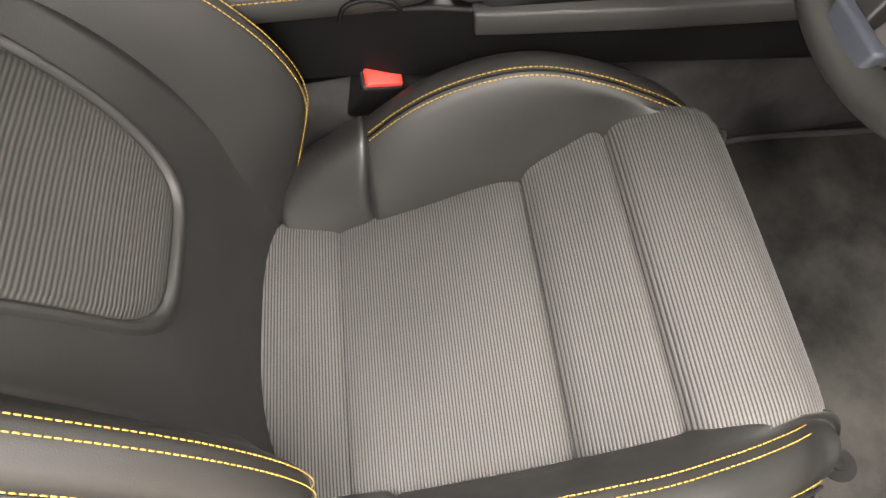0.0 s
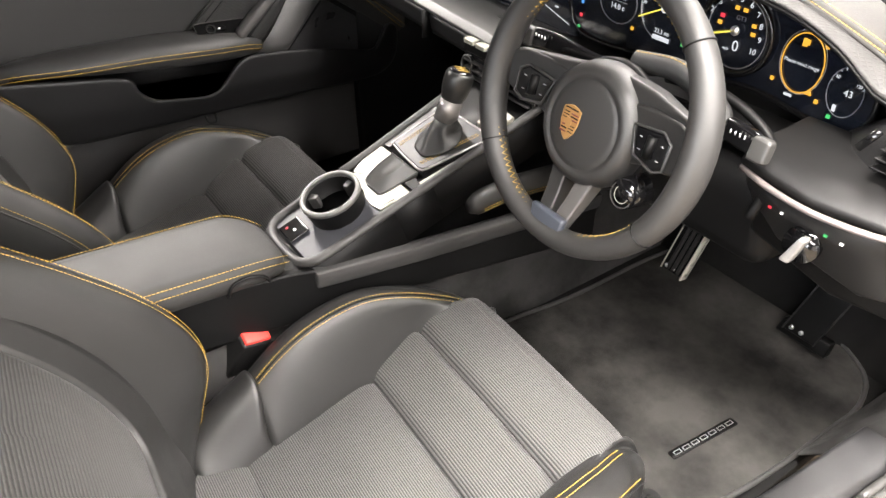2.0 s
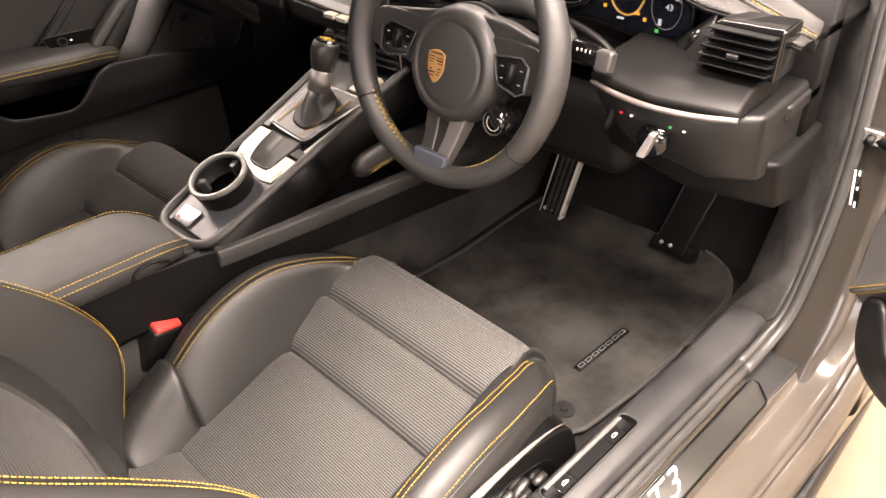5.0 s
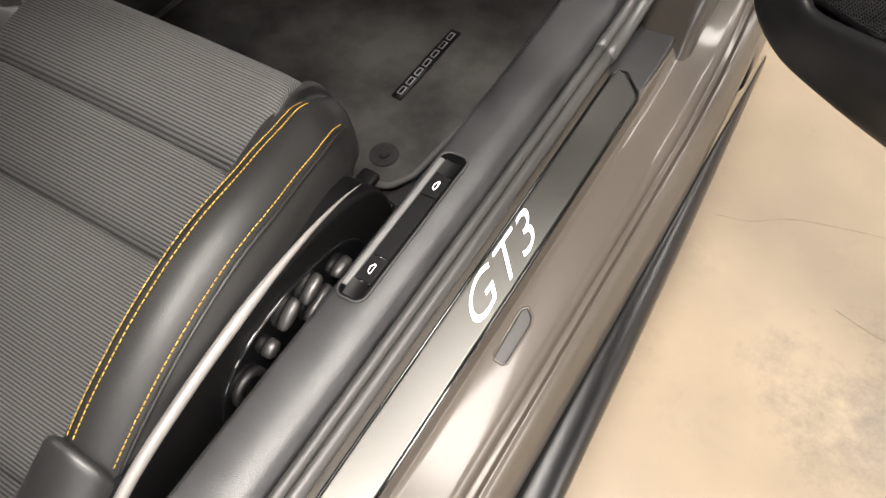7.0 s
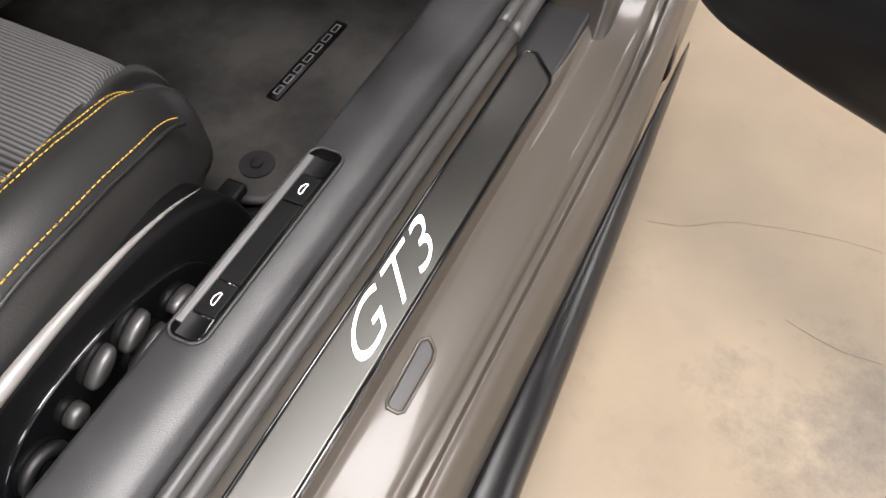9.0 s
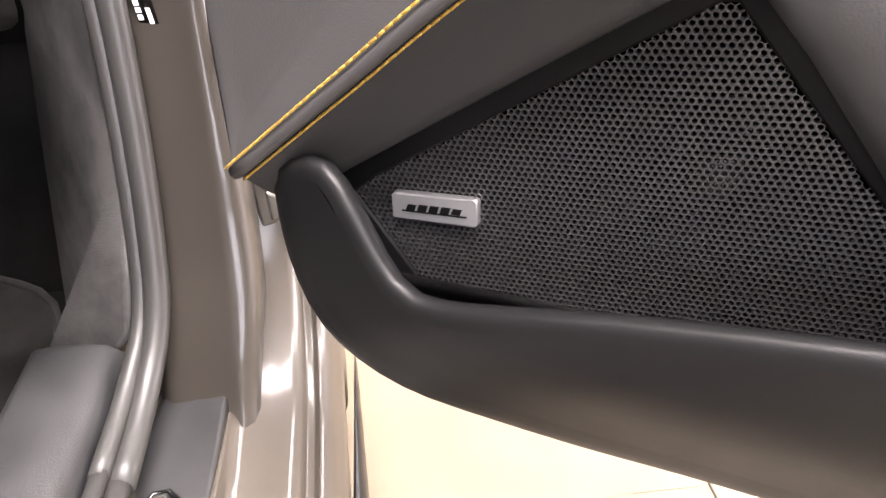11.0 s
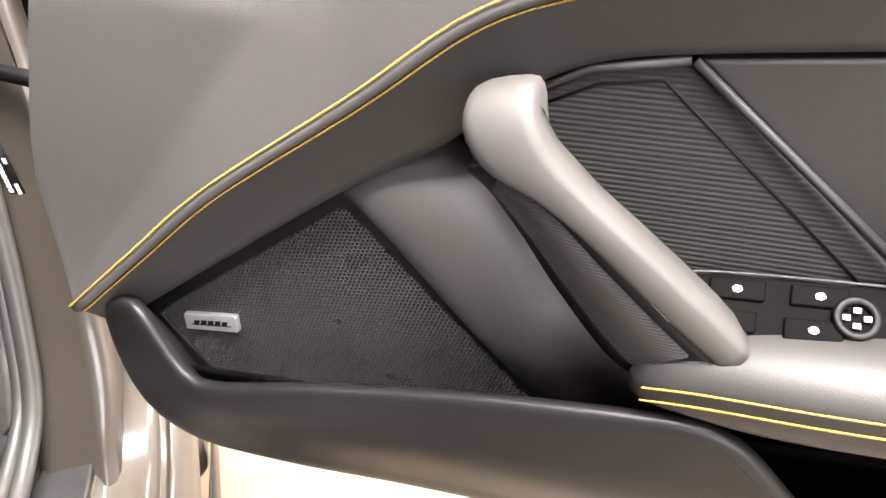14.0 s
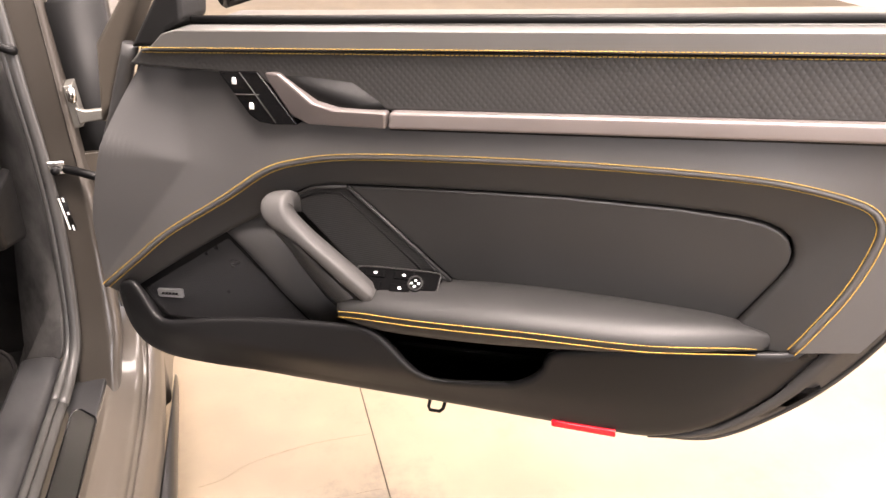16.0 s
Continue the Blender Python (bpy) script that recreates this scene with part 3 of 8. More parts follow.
drain = prism([(0.8170, 0.158), (0.8155, 0.210), (0.8200, 0.2145), (0.8275, 0.208), (0.8300, 0.200), (0.8298, 0.157), (0.8270, 0.1545), (0.8195, 0.1545)], lambda a, w, y: S(a, w - 0.235 * (a - 0.815), y), 0.2700, 0.2748)
# raised plate in darkened sill paint, standing for the shaded recess
mk("jack_slot", *drain, shader("slot_shade", (0.009, 0.0082, 0.0075), 0.5), sill, "small rectangular recess in the sill", bevel=0.002)
mk("slot_lip", *tube([S(a, 0.2750 - 0.235 * (a - 0.815), y) for a, y in ((0.8165, 0.158), (0.8150, 0.210), (0.8200, 0.2155), (0.8280, 0.2085), (0.8306, 0.200), (0.8304, 0.1565), (0.8275, 0.1537), (0.8190, 0.1537), (0.8165, 0.158))], 0.0013, 6), PAINT, sill)
mk("front_cover", *prism([(0.744, 0.452), (0.748, 0.50), (0.752, 0.56), (0.760, 0.598), (0.785, 0.598), (0.803, 0.590), (0.803, 0.53), (0.803, 0.47), (0.803, 0.44), (0.767, 0.44)], lambda a, w, y: S(a, w + 0.06 * max(0, y - 0.55), y), 0.275, 0.2955), SILL_COVER, sill, "dark grey plastic front end of the sill", bevel=0.003)
# switch tray with the two flap buttons
def stadium(a0, a1, y0_, y1_, r, n=7):
    """Rounded long outline across a0..a1, along y0_..y1_."""
    out = []
    for ca, cy, q in ((a1 - r, y1_ - r, 0), (a0 + r, y1_ - r, 90), (a0 + r, y0_ + r, 180), (a1 - r, y0_ + r, 270)):
        out += [(ca + r * math.cos(radians(q + 90 * k / n)), cy + r * math.sin(radians(q + 90 * k / n))) for k in range(n + 1)]
    return out


tl = stadium(0.6895, 0.7150, 0.1195, 0.2940, 0.0085)
tray = mk("switch_tray", *prism(tl, lambda a, w, y: S(a, w, y), 0.3462, 0.3482), GLOSS, sill, "black switch tray")
mk("tray_rim", *tube([S(a, 0.3484, y) for a, y in stadium(0.6885, 0.7160, 0.1185, 0.2950, 0.0092)], 0.0013, 6, closed=True), PLASTIC_GREY, tray)
mk("tray_edge", *loft([[S(a, z, y) for a, z in ((0.6898, 0.3490), (0.6905, 0.3508), (0.6950, 0.3500), (0.6955, 0.3484), (0.6955, 0.3470), (0.6898, 0.3470))] for y in (0.129, 0.284)]), shader("tray_bevel", (0.06, 0.059, 0.058), 0.5), tray, "bright bevelled tray edge", bevel=0.0006)
for ya, yb in ((0.139, 0.165), (0.1662, 0.2390), (0.2402, 0.266)):
    bt = mk("button", *prism([(0.6960, ya), (0.6960, yb), (0.7128, yb), (0.7128, ya)], lambda a, w, y: S(a, w, y), 0.3478, 0.3502), BLACK, tray, bevel=0.0008)
    if yb - ya < 0.05:
        yc = (ya + yb) / 2
        mk("symbol", *tube([S(0.7045 + da, 0.3505, yc + dy) for da, dy in ((0.0015, -0.0052), (-0.0004, -0.0046), (-0.0016, -0.0020), (-0.0018, 0.0012), (-0.0006, 0.0034), (0.0004, 0.0050), (0.0018, 0.0046), (0.0019, -0.0044))], 0.00042, 5, closed=True), WHITE, bt, "small white car outline")
for yc in (0.1295, 0.2755):
    mk("finger_hollow", *surf(lambda a, b, yc=yc: S(0.6965 + 0.0165 * a, 0.3484 + 0.0022 * (2 * a - 1) ** 2, yc - 0.0085 + 0.017 * b), 9, 3), BLACK, tray, "scooped finger hollow")

# ---- car: front door pillar ----
pillar = thing("door_pillar", "grey-brown metallic painted front door pillar", "door pillar")
pil_path = [(0.836, 0.520, 0.200), (0.838, 0.572, 0.262), (0.840, 0.607, 0.335), (0.842, 0.635, 0.39), (0.845, 0.66, 0.47), (0.845, 0.68, 0.56), (0.842, 0.69, 0.65), (0.835, 0.70, 0.76), (0.82, 0.73, 0.90)]
pp = spline(pil_path, 40)
PILLAR_EDGE = [(0.20, 0.858), (0.30, 0.864), (0.36, 0.872), (0.44, 0.870), (0.50, 0.867), (0.57, 0.864), (0.65, 0.857), (0.76, 0.850), (0.90, 0.838)]
rings = []
for i, p in enumerate(pp):
    t = (pp[min(i + 1, 39)] - pp[max(i - 1, 0)]).normalized()
    nrm = Vector((1, 0, 0)).cross(t).normalized()
    if nrm.y > 0:
        nrm = -nrm
    left, right = p.x - 0.040, interp(PILLAR_EDGE, p.z)
    crease = min(0.8495, right - 0.008)
    prof = [(left, -0.05), (left, 0.0), (left + 0.008, 0.006), (crease - 0.0025, 0.0045), (crease + 0.001, 0.0075), (right - 0.009, 0.0065), (right - 0.003, 0.002), (right, -0.008), (right, -0.04), (right - 0.004, -0.06), (left, -0.12)]
    rings.append([Vector((a, p.y, p.z)) + nrm * b for a, b in prof])
mk("pillar_skin", *loft(rings), PAINT_GLOSS, pillar)
for da, db, r in ((0.0, 0.0, 0.0062), (0.0105, -0.003, 0.0085)):
    base = [S(0.7475 + da, 0.329 + db * 3, 0.50), S(0.749 + da, 0.335 + db * 2, 0.56), Vector((0.796 + da, 0.603 + db, 0.362)), Vector((0.799 + da, 0.630 + db, 0.42)), Vector((0.800 + da, 0.654 + db, 0.50)),
            Vector((0.799 + da, 0.669 + db, 0.58)), Vector((0.795 + da, 0.678 + db, 0.67)), Vector((0.787 + da, 0.688 + db, 0.76)), Vector((0.775 + da, 0.71 + db, 0.90))]
    mk("door_seal", *tube(spline(base, 50), r, 12), RUBBER, pillar, "grey rubber door seal")
mk("inner_cover", *loft([[Vector((x, y, z)) for x, y, z in q] for q in (
    [(0.79, 0.60, 0.345), (0.795, 0.72, 0.345), (0.66, 0.76, 0.20), (0.655, 0.60, 0.20)],
    [(0.800, 0.64, 0.46), (0.80, 0.76, 0.46), (0.70, 0.86, 0.30), (0.69, 0.74, 0.25)],
    [(0.800, 0.664, 0.60), (0.80, 0.80, 0.60), (0.72, 0.9, 0.55), (0.71, 0.80, 0.50)],
    [(0.785, 0.69, 0.80), (0.78, 0.80, 0.80), (0.72, 0.9, 0.80), (0.71, 0.80, 0.80)])]), KICK, pillar, "grey brushed suede kick panel", bevel=0.01)
def on_label(u, w, v):
    """Place on the tilted label: across u, proud w, down v."""
    return Vector((0.8205 + u - 0.086 * v, 0.6640 - w - (v + 0.03) * 0.16, 0.596 + v))


label_bar = mk("paper_label", *prism([(-0.0045, 0), (0.0065, 0), (0.0065, -0.066), (-0.0045, -0.066)], on_label, -0.0008, 0.0), BLACK, pillar, "small black label with white bars")
for u, v, wd, ht in [(-0.0025, -0.004 - 0.0046 * k, 0.0030, 0.0034) for k in range(13)] + [(0.0030, -0.006, 0.0026, 0.008), (0.0030, -0.031, 0.0026, 0.005), (0.0030, -0.0585, 0.0026, 0.010)]:
    mk("bar", *prism([(u - wd / 2, v + ht / 2), (u + wd / 2, v + ht / 2), (u + wd / 2, v - ht / 2), (u - wd / 2, v - ht / 2)], on_label, 0.0, 0.0004), WHITE, label_bar, smooth=False)
# outer wing edge in front of the door opening
wing = thing("front_wing", "grey-brown metallic front wing edge of the car", "car wing")
mk("wing_skin", *loft([[Vector(q) for q in r] for r in (
    [(0.900, 0.69, 0.12), (0.925, 0.72, 0.12), (0.93, 1.0, 0.12), (0.89, 1.0, 0.12)],
    [(0.895, 0.70, 0.24), (0.922, 0.73, 0.24), (0.93, 1.0, 0.24), (0.88, 1.0, 0.24)],
    [(0.895, 0.73, 0.38), (0.918, 0.76, 0.38), (0.935, 1.1, 0.38), (0.88, 1.1, 0.38)],
    [(0.892, 0.75, 0.60), (0.915, 0.78, 0.60), (0.93, 1.2, 0.60), (0.87, 1.2, 0.60)],
    [(0.87, 0.77, 0.80), (0.89, 0.80, 0.80), (0.87, 1.2, 0.80), (0.82, 1.2, 0.80)],
    [(0.80, 0.78, 0.88), (0.80, 0.86, 0.89), (0.70, 1.2, 0.86), (0.70, 1.1, 0.86)])]), PAINT, wing, bevel=0.008)
# solid black block gives the shade of the gap between pillar and door
mk("hinge_well", *box((0.880, 0.80, 0.62), (0.075, 0.12, 0.50)), BLACK, wing, "black hinge recess")
check = thing("door_check_strap", "black steel door check strap with bracket", "door check")
mk("strap", *tube([(0.832, 0.672, 0.637), (0.86, 0.66, 0.632), (0.90, 0.63, 0.628)], 0.007, 8), BLACK, check)
mk("bracket", *box((0.822, 0.672, 0.640), (0.026, 0.012, 0.022)), STEEL, check, bevel=0.003)
mk("pin", *disc((0.822, 0.664, 0.638), 0.006, -0.008, (0, 1, 0)), BLACK, check)
HINGE = shader("grey_hinge_steel", (0.13, 0.125, 0.113), 0.42, metal=0.6, spec=0.5, vary=0.08)
for hz, hy, hx in ((0.722, 0.702, 0.858), (0.400, 0.690, 0.876)):
    hinge = mk("hinge", *prism([(-0.010, 0.034), (0.004, 0.036), (0.007, 0.0), (0.010, -0.030), (-0.004, -0.034), (-0.008, 0.0)], lambda u, w, v, hx=hx, hy=hy, hz=hz: Vector((hx + u, hy + w, hz + v)), 0.0, 0.05), HINGE, pillar, "grey steel door hinge", bevel=0.003)
    mk("arm", *prism([(0.002, 0.002), (0.016, -0.004), (0.042, -0.002), (0.042, -0.020), (0.016, -0.022), (0.004, -0.026)], lambda u, w, v, hx=hx, hy=hy, hz=hz: Vector((hx + u, hy - 0.006 + w, hz + v)), 0.0, 0.012), HINGE, hinge, bevel=0.003)
    mk("pin", *disc((hx + 0.001, hy - 0.002, hz + 0.012), 0.0065, 0.020), STEEL, hinge)
    for k in (-0.5, 0.5):
        mk("bolt", *disc((hx + 0.0015, hy + 0.001, hz + 0.02 + 0.016 * k), 0.0045, -0.005, (0, 1, 0), n=6), STEEL, hinge)
loom = spline([(0.888, 0.735, 0.615), (0.886, 0.712, 0.575), (0.882, 0.698, 0.538), (0.885, 0.684, 0.520), (0.905, 0.660, 0.515)], 46)
mk("wiring_boot", *tube(loom, [0.0105 if k % 2 else 0.0085 for k in range(46)], 12), shader("boot_rubber", (0.010, 0.010, 0.0105), 0.5, spec=0.35), pillar, "black corrugated rubber wiring boot")

# ---- car: floor, tunnel, firewall ----
cab = thing("cabin_floor", "dark carpeted car cabin floor and tunnel", "car floor", kind="structure")
mk("floor_carpet", *box((-0.02, 0.2, 0.165), (1.36, 2.2, 0.03)), CARPET, cab)
mk("footwell_wall", *box((0.0, 1.12, 0.5), (1.5, 0.1, 0.8)), BLACK, cab)
mk("footwell_ramp", *prism([(0.88, 0.175), (1.08, 0.40), (1.08, 0.17)], lambda u, w, v: Vector((w, u, v)), -0.7, 0.7), CARPET, cab)
mk("tunnel", *prism([(-0.03, 0.17), (0.0, 0.42), (0.10, 0.42), (0.115, 0.36), (0.14, 0.17)], lambda u, w, v: Vector((u, w, v)), -0.9, 1.1), SUEDE, cab, bevel=0.01)
mk("far_kick_panel", *box((-0.585, 0.86, 0.50), (0.05, 0.62, 0.70)), BLACK, cab)
mk("rear_bulkhead", *box((0.0, -0.95, 0.55), (1.5, 0.1, 0.9)), BLACK, cab)
mk("far_sill", *box((-0.69, 0.1, 0.30), (0.13, 2.2, 0.31)), PLASTIC_GREY, cab, bevel=0.02)
mk("body_shell", *join(box((0, -1.6, 0.6), (1.7, 1.2, 0.9)), box((0, 1.75, 0.5), (1.68, 1.1, 0.6))), PAINT, cab, bevel=0.17, segs=6)

# ---- floor mat ----
fm = thing("floor_mat", "charcoal velour driver floor mat with stitched border", "floor mat")
outline = [(0.175, 0.330), (0.50, 0.318), (0.560, 0.315), (0.600, 0.324), (0.622, 0.350), (0.634, 0.42), (0.648, 0.52), (0.655, 0.70), (0.652, 0.80), (0.60, 0.88), (0.42, 0.94), (0.20, 0.93), (0.168, 0.60)]
ol = spline([(x, y, 0) for x, y in outline], 70, closed=True)
mk("mat_body", *prism([(p.x, p.y) for p in ol], lambda u, w, v: Vector((u, v, w)), 0.181, 0.194), MAT, fm, bevel=0.004)
mk("mat_border", *tube([(p.x, p.y, 0.194) for p in ol], 0.0045, 8, closed=True), shader("mat_binding", (0.016, 0.0155, 0.015), 0.8, grain=0.4, grain_scale=900), fm, "dark grey bound edge")
stud = mk("fixing_stud", *disc((0.576, 0.3645, 0.194), 0.0185, 0.0025), CARPET, fm, bevel=0.001)
mk("stud_knob", *disc((0.576, 0.3645, 0.1965), 0.007, 0.003, r2=0.006), CARPET, stud)
badge_m = Matrix.Translation((0.5488, 0.5205, 0.1965)) @ Matrix.Rotation(math.radians(85.0), 4, "Z")
bb = [badge_m @ v for v in box((0, 0, 0), (0.140, 0.0145, 0.003))[0]]
bad = mk("woven_badge", bb, box((0, 0, 0), (1, 1, 1))[1], BLACK, fm, "black woven badge with pale bars")
for k in range(7):
    x = -0.0570 + k * 0.0190
    strokes = [box((x, 0.0030, 0.002), (0.0138, 0.0009, 0.001)), box((x, -0.0030, 0.002), (0.0138, 0.0009, 0.001)), box((x - 0.0065, 0, 0.002), (0.0010, 0.0068, 0.001)), box((x + 0.0065, 0, 0.002), (0.0010, 0.0068, 0.001))]
    vs, fs = join(*strokes)
    mk("mark", [badge_m @ Vector(v) for v in vs], fs, SILVER, bad, smooth=False)

# ---- pedals ----
# pale diffuse colour stands in for the steel edge's bright reflection
EDGE_GLINT = shader("edge_glint", (0.62, 0.59, 0.52), 0.3, metal=0.3)
for pname, lab, path, wdt in (("accelerator_pedal", "black floor-hinged accelerator pedal", [(0.508, 0.824, 0.222), (0.555, 0.868, 0.430)], 0.062), ("brake_pedal", "black brake pedal with bright steel edge", [(0.247, 0.790, 0.215), (0.288, 0.830, 0.445)], 0.056)):
    ped = thing(pname, lab, "pedal")
    c0, c2 = Vector(path[0]), Vector(path[-1])
    t = (c2 - c0).normalized(); sx = Vector((1, 0, 0)); nn = t.cross(sx).normalized()
    if nn.y > 0:
        nn = -nn
    def P(u, w, v, c0=c0, t=t, sx=sx, nn=nn):
        return c0 + sx * u + t * v + nn * w
    L = (c2 - c0).length
    mk("pad", *prism([(-wdt / 2, 0), (wdt / 2, 0), (wdt / 2, L), (-wdt / 2, L)], P, -0.008, 0.004), BLACK, ped, bevel=0.004)
    if pname[0] == "b":
        for u in (-0.22, 0.0, 0.22):
            mk("rib", *prism([(wdt * u - 0.004, 0.006), (wdt * u + 0.004, 0.006), (wdt * u + 0.004, L - 0.01), (wdt * u - 0.004, L - 0.01)], P, 0.004, 0.008), PLASTIC_GREY, ped, bevel=0.002)
        mk("edge_plate", *prism([(wdt * 0.40, -0.002), (wdt * 0.50, -0.002), (wdt * 0.50, L), (wdt * 0.40, L)], P, -0.010, 0.010), EDGE_GLINT, ped, "bright steel edge", bevel=0.002)
        mk("edge_line", *tube([P(-wdt * 0.5, 0.004, 0.0), P(-wdt * 0.5, 0.004, L)], 0.0016, 6), EDGE_GLINT, ped)
        mk("stem", *tube([P(0, -0.01, L * 0.9), P(0, -0.03, L * 1.5)], 0.012, 8), BLACK, ped)
    else:
        for u in (-0.5, 0.5):
            mk("edge_line", *tube([P(wdt * u, 0.004, 0.0), P(wdt * u, 0.004, L)], 0.0014, 6), PLASTIC_GREY, ped)
        mk("foot_plate", *prism([(-wdt * 0.7, -0.016), (wdt * 0.9, -0.016), (wdt * 0.8, 0.016), (-wdt * 0.7, 0.016)], P, -0.03, -0.006), BLACK, ped, bevel=0.004)
    for u in (-0.3, 0.02):
        mk("stud", *disc(P(wdt * u, 0.004, 0.012), 0.004, 0.004, tuple(nn), 12), SILVER, ped)

# ---- seats ----
CUSH = [(-0.225, 0.305), (-0.16, 0.295), (-0.125, 0.292), (-0.05, 0.303), (0.02, 0.318), (0.087, 0.338), (0.13, 0.358), (0.178, 0.384), (0.23, 0.400), (0.28, 0.402), (0.315, 0.388), (0.333, 0.36)]
CREST = [(-0.13, 0.335), (-0.09, 0.365), (-0.03, 0.405), (0.03, 0.430), (0.10, 0.441), (0.17, 0.430), (0.22, 0.414), (0.255, 0.399), (0.285, 0.372)]
CREST_X = [(-0.13, 0.200), (-0.09, 0.203), (0.0, 0.208), (0.12, 0.203), (0.19, 0.190), (0.25, 0.173), (0.285, 0.158)]
REC = radians(27)


def back(u, off, v):
    """Backrest place: across u, out of the backrest off, up along it v."""
    return Vector((u, -0.200 - math.sin(REC) * v + math.cos(REC) * off, 0.30 + math.cos(REC) * v + math.sin(REC) * off))


def pad(name, ya, yb, wa, wb, material, parent, label="", nose=False):
    """One stuffed cushion panel between two cross seams."""
    def fn(s, t):
        x = 2 * s - 1
        y = ya + (yb - ya) * t
        w = wa + (wb - wa) * t + (0.009 * min(1.0, max(0.0, (y + 0.12) / 0.2)) if x < 0 else 0.0)
        e = abs(2 * t - 1)
        e = 0 if nose and t > 0.5 else e
        z = interp(CUSH, y) + (0.009 * abs(x) ** 5 * min(1, 1.4 * t) if nose else 0) - (0.015 if y > -0.02 else 0.008) * e ** 6 - (0.008 if nose else 0.007) * abs(x) ** 12 + 0.004 * (1 - x * x)
        return Vector((x * w, y, z))
    v, f = slab(fn, 29, 30, (0, 0, -0.02))
    if nose:
        def fn2(s, t):
            x = 2 * s - 1
            ang = t * math.pi * 0.62
            y0_, z0_ = 0.262, interp(CUSH, 0.262)
            w = wb - 0.022 * t ** 1.6 + (0.009 if x < 0 else 0.0)
            yy, zz = y0_ + 0.042 * math.sin(ang), z0_ - 0.07 * (1 - math.cos(ang))
            return Vector((x * w, yy, zz + 0.009 * abs(x) ** 5 * (1 - t) - 0.008 * abs(x) ** 9 + 0.004 * (1 - x * x) - 0.011 * 0))
        v2, f2 = slab(fn2, 29, 14, (0, -0.050, -0.012))
        v, f = join((v, f), (v2, f2))
    return mk(name, v, f, material, parent, label)


def rise(side, y):
    """The tunnel-side bolster stands a little higher."""
    return 0.007 * math.sin(math.pi * min(1.0, max(0.0, (y + 0.09) / 0.34))) if side < 0 else 0.0


def bolster(side, name, parent):
    rings = []
    ys = [-0.085 + 0.37 * i / 27 for i in range(28)]
    for y in ys:
        c, sx, zp = interp(CREST, y) + rise(side, y), interp(CREST_X, y), interp(CUSH, y)
        k = max(0.0, (y - 0.235) / 0.04)
        low = max(0.215, 0.24 + 0.06 * k)
        wd = 1 - 0.25 * min(1, k)
        xb_ = min(interp([(-0.085, 0.150), (0.0, 0.160), (0.087, 0.168), (0.178, 0.180), (0.285, 0.170)], y), sx - 0.014) if side < 0 else 0.157
        q = [(xb_ - 0.012, zp - 0.03), (xb_ - 0.004, zp - 0.004), (xb_ + (sx - xb_) * 0.40, zp + (c - zp) * 0.55), (sx - 0.010, c - 0.012), (sx, c - 0.003), (sx + 0.016 * wd, c + 0.001), (sx + 0.030 * wd, c - 0.003),
             (sx + 0.042 * wd, c - 0.014), (sx + 0.050 * wd, c - 0.032), (sx + 0.054 * wd, c - 0.060), (sx + 0.054 * wd, min(c - 0.085, 0.31)), (sx + 0.046 * wd, low), (0.15, low)]
        rings.append([Vector((side * a, y, z)) for a, z in q])
    # rounded nose
    last = rings[-1]
    cen = sum(last, Vector()) / len(last)
    for f, dy in ((0.93, 0.010), (0.75, 0.018), (0.4, 0.023)):
        rings.append([cen + (p - cen) * f + Vector((0, dy, -0.004 * dy / 0.02)) for p in last])
    ob = mk(name, *loft(rings), LEATHER, parent, "black leather side bolster")
    sub = ob.modifiers.new("sub", "SUBSURF"); sub.levels = sub.render_levels = 1
    for dx, dz in ((-0.003, 0.0008), (0.0055, 0.0012)):
        path = [Vector((side * (interp(CREST_X, y) + dx), y, interp(CREST, y) + rise(side, y) - 0.0035 + dz + (0.0012 if dx > 0 else -0.0016))) for y in [-0.072 + 0.345 * i / 40 for i in range(41)]]
        mk("stitching", *stitches(path), THREAD, ob, "yellow double stitching")
    if side > 0:
        path = [Vector((side * (interp(CREST_X, y) + 0.0445), y, interp(CREST, y) - 0.0175)) for y in [-0.072 + 0.345 * i / 40 for i in range(41)]]
        mk("piping", *tube(path, 0.0016, 6), LEATHER, ob)
        mk("stitching", *stitches([p + Vector((side * -0.004, 0, 0.005)) for p in path]), THREAD, ob, "yellow edge stitching")
    else:
        path = [Vector((side * (interp(CREST_X, y) + 0.0012), y, interp(CREST, y) + rise(side, y) - 0.0018)) for y in [-0.072 + 0.345 * i / 40 for i in range(41)]]
        mk("piping", *tube(path, 0.0013, 6), BLACK, ob)
    return ob


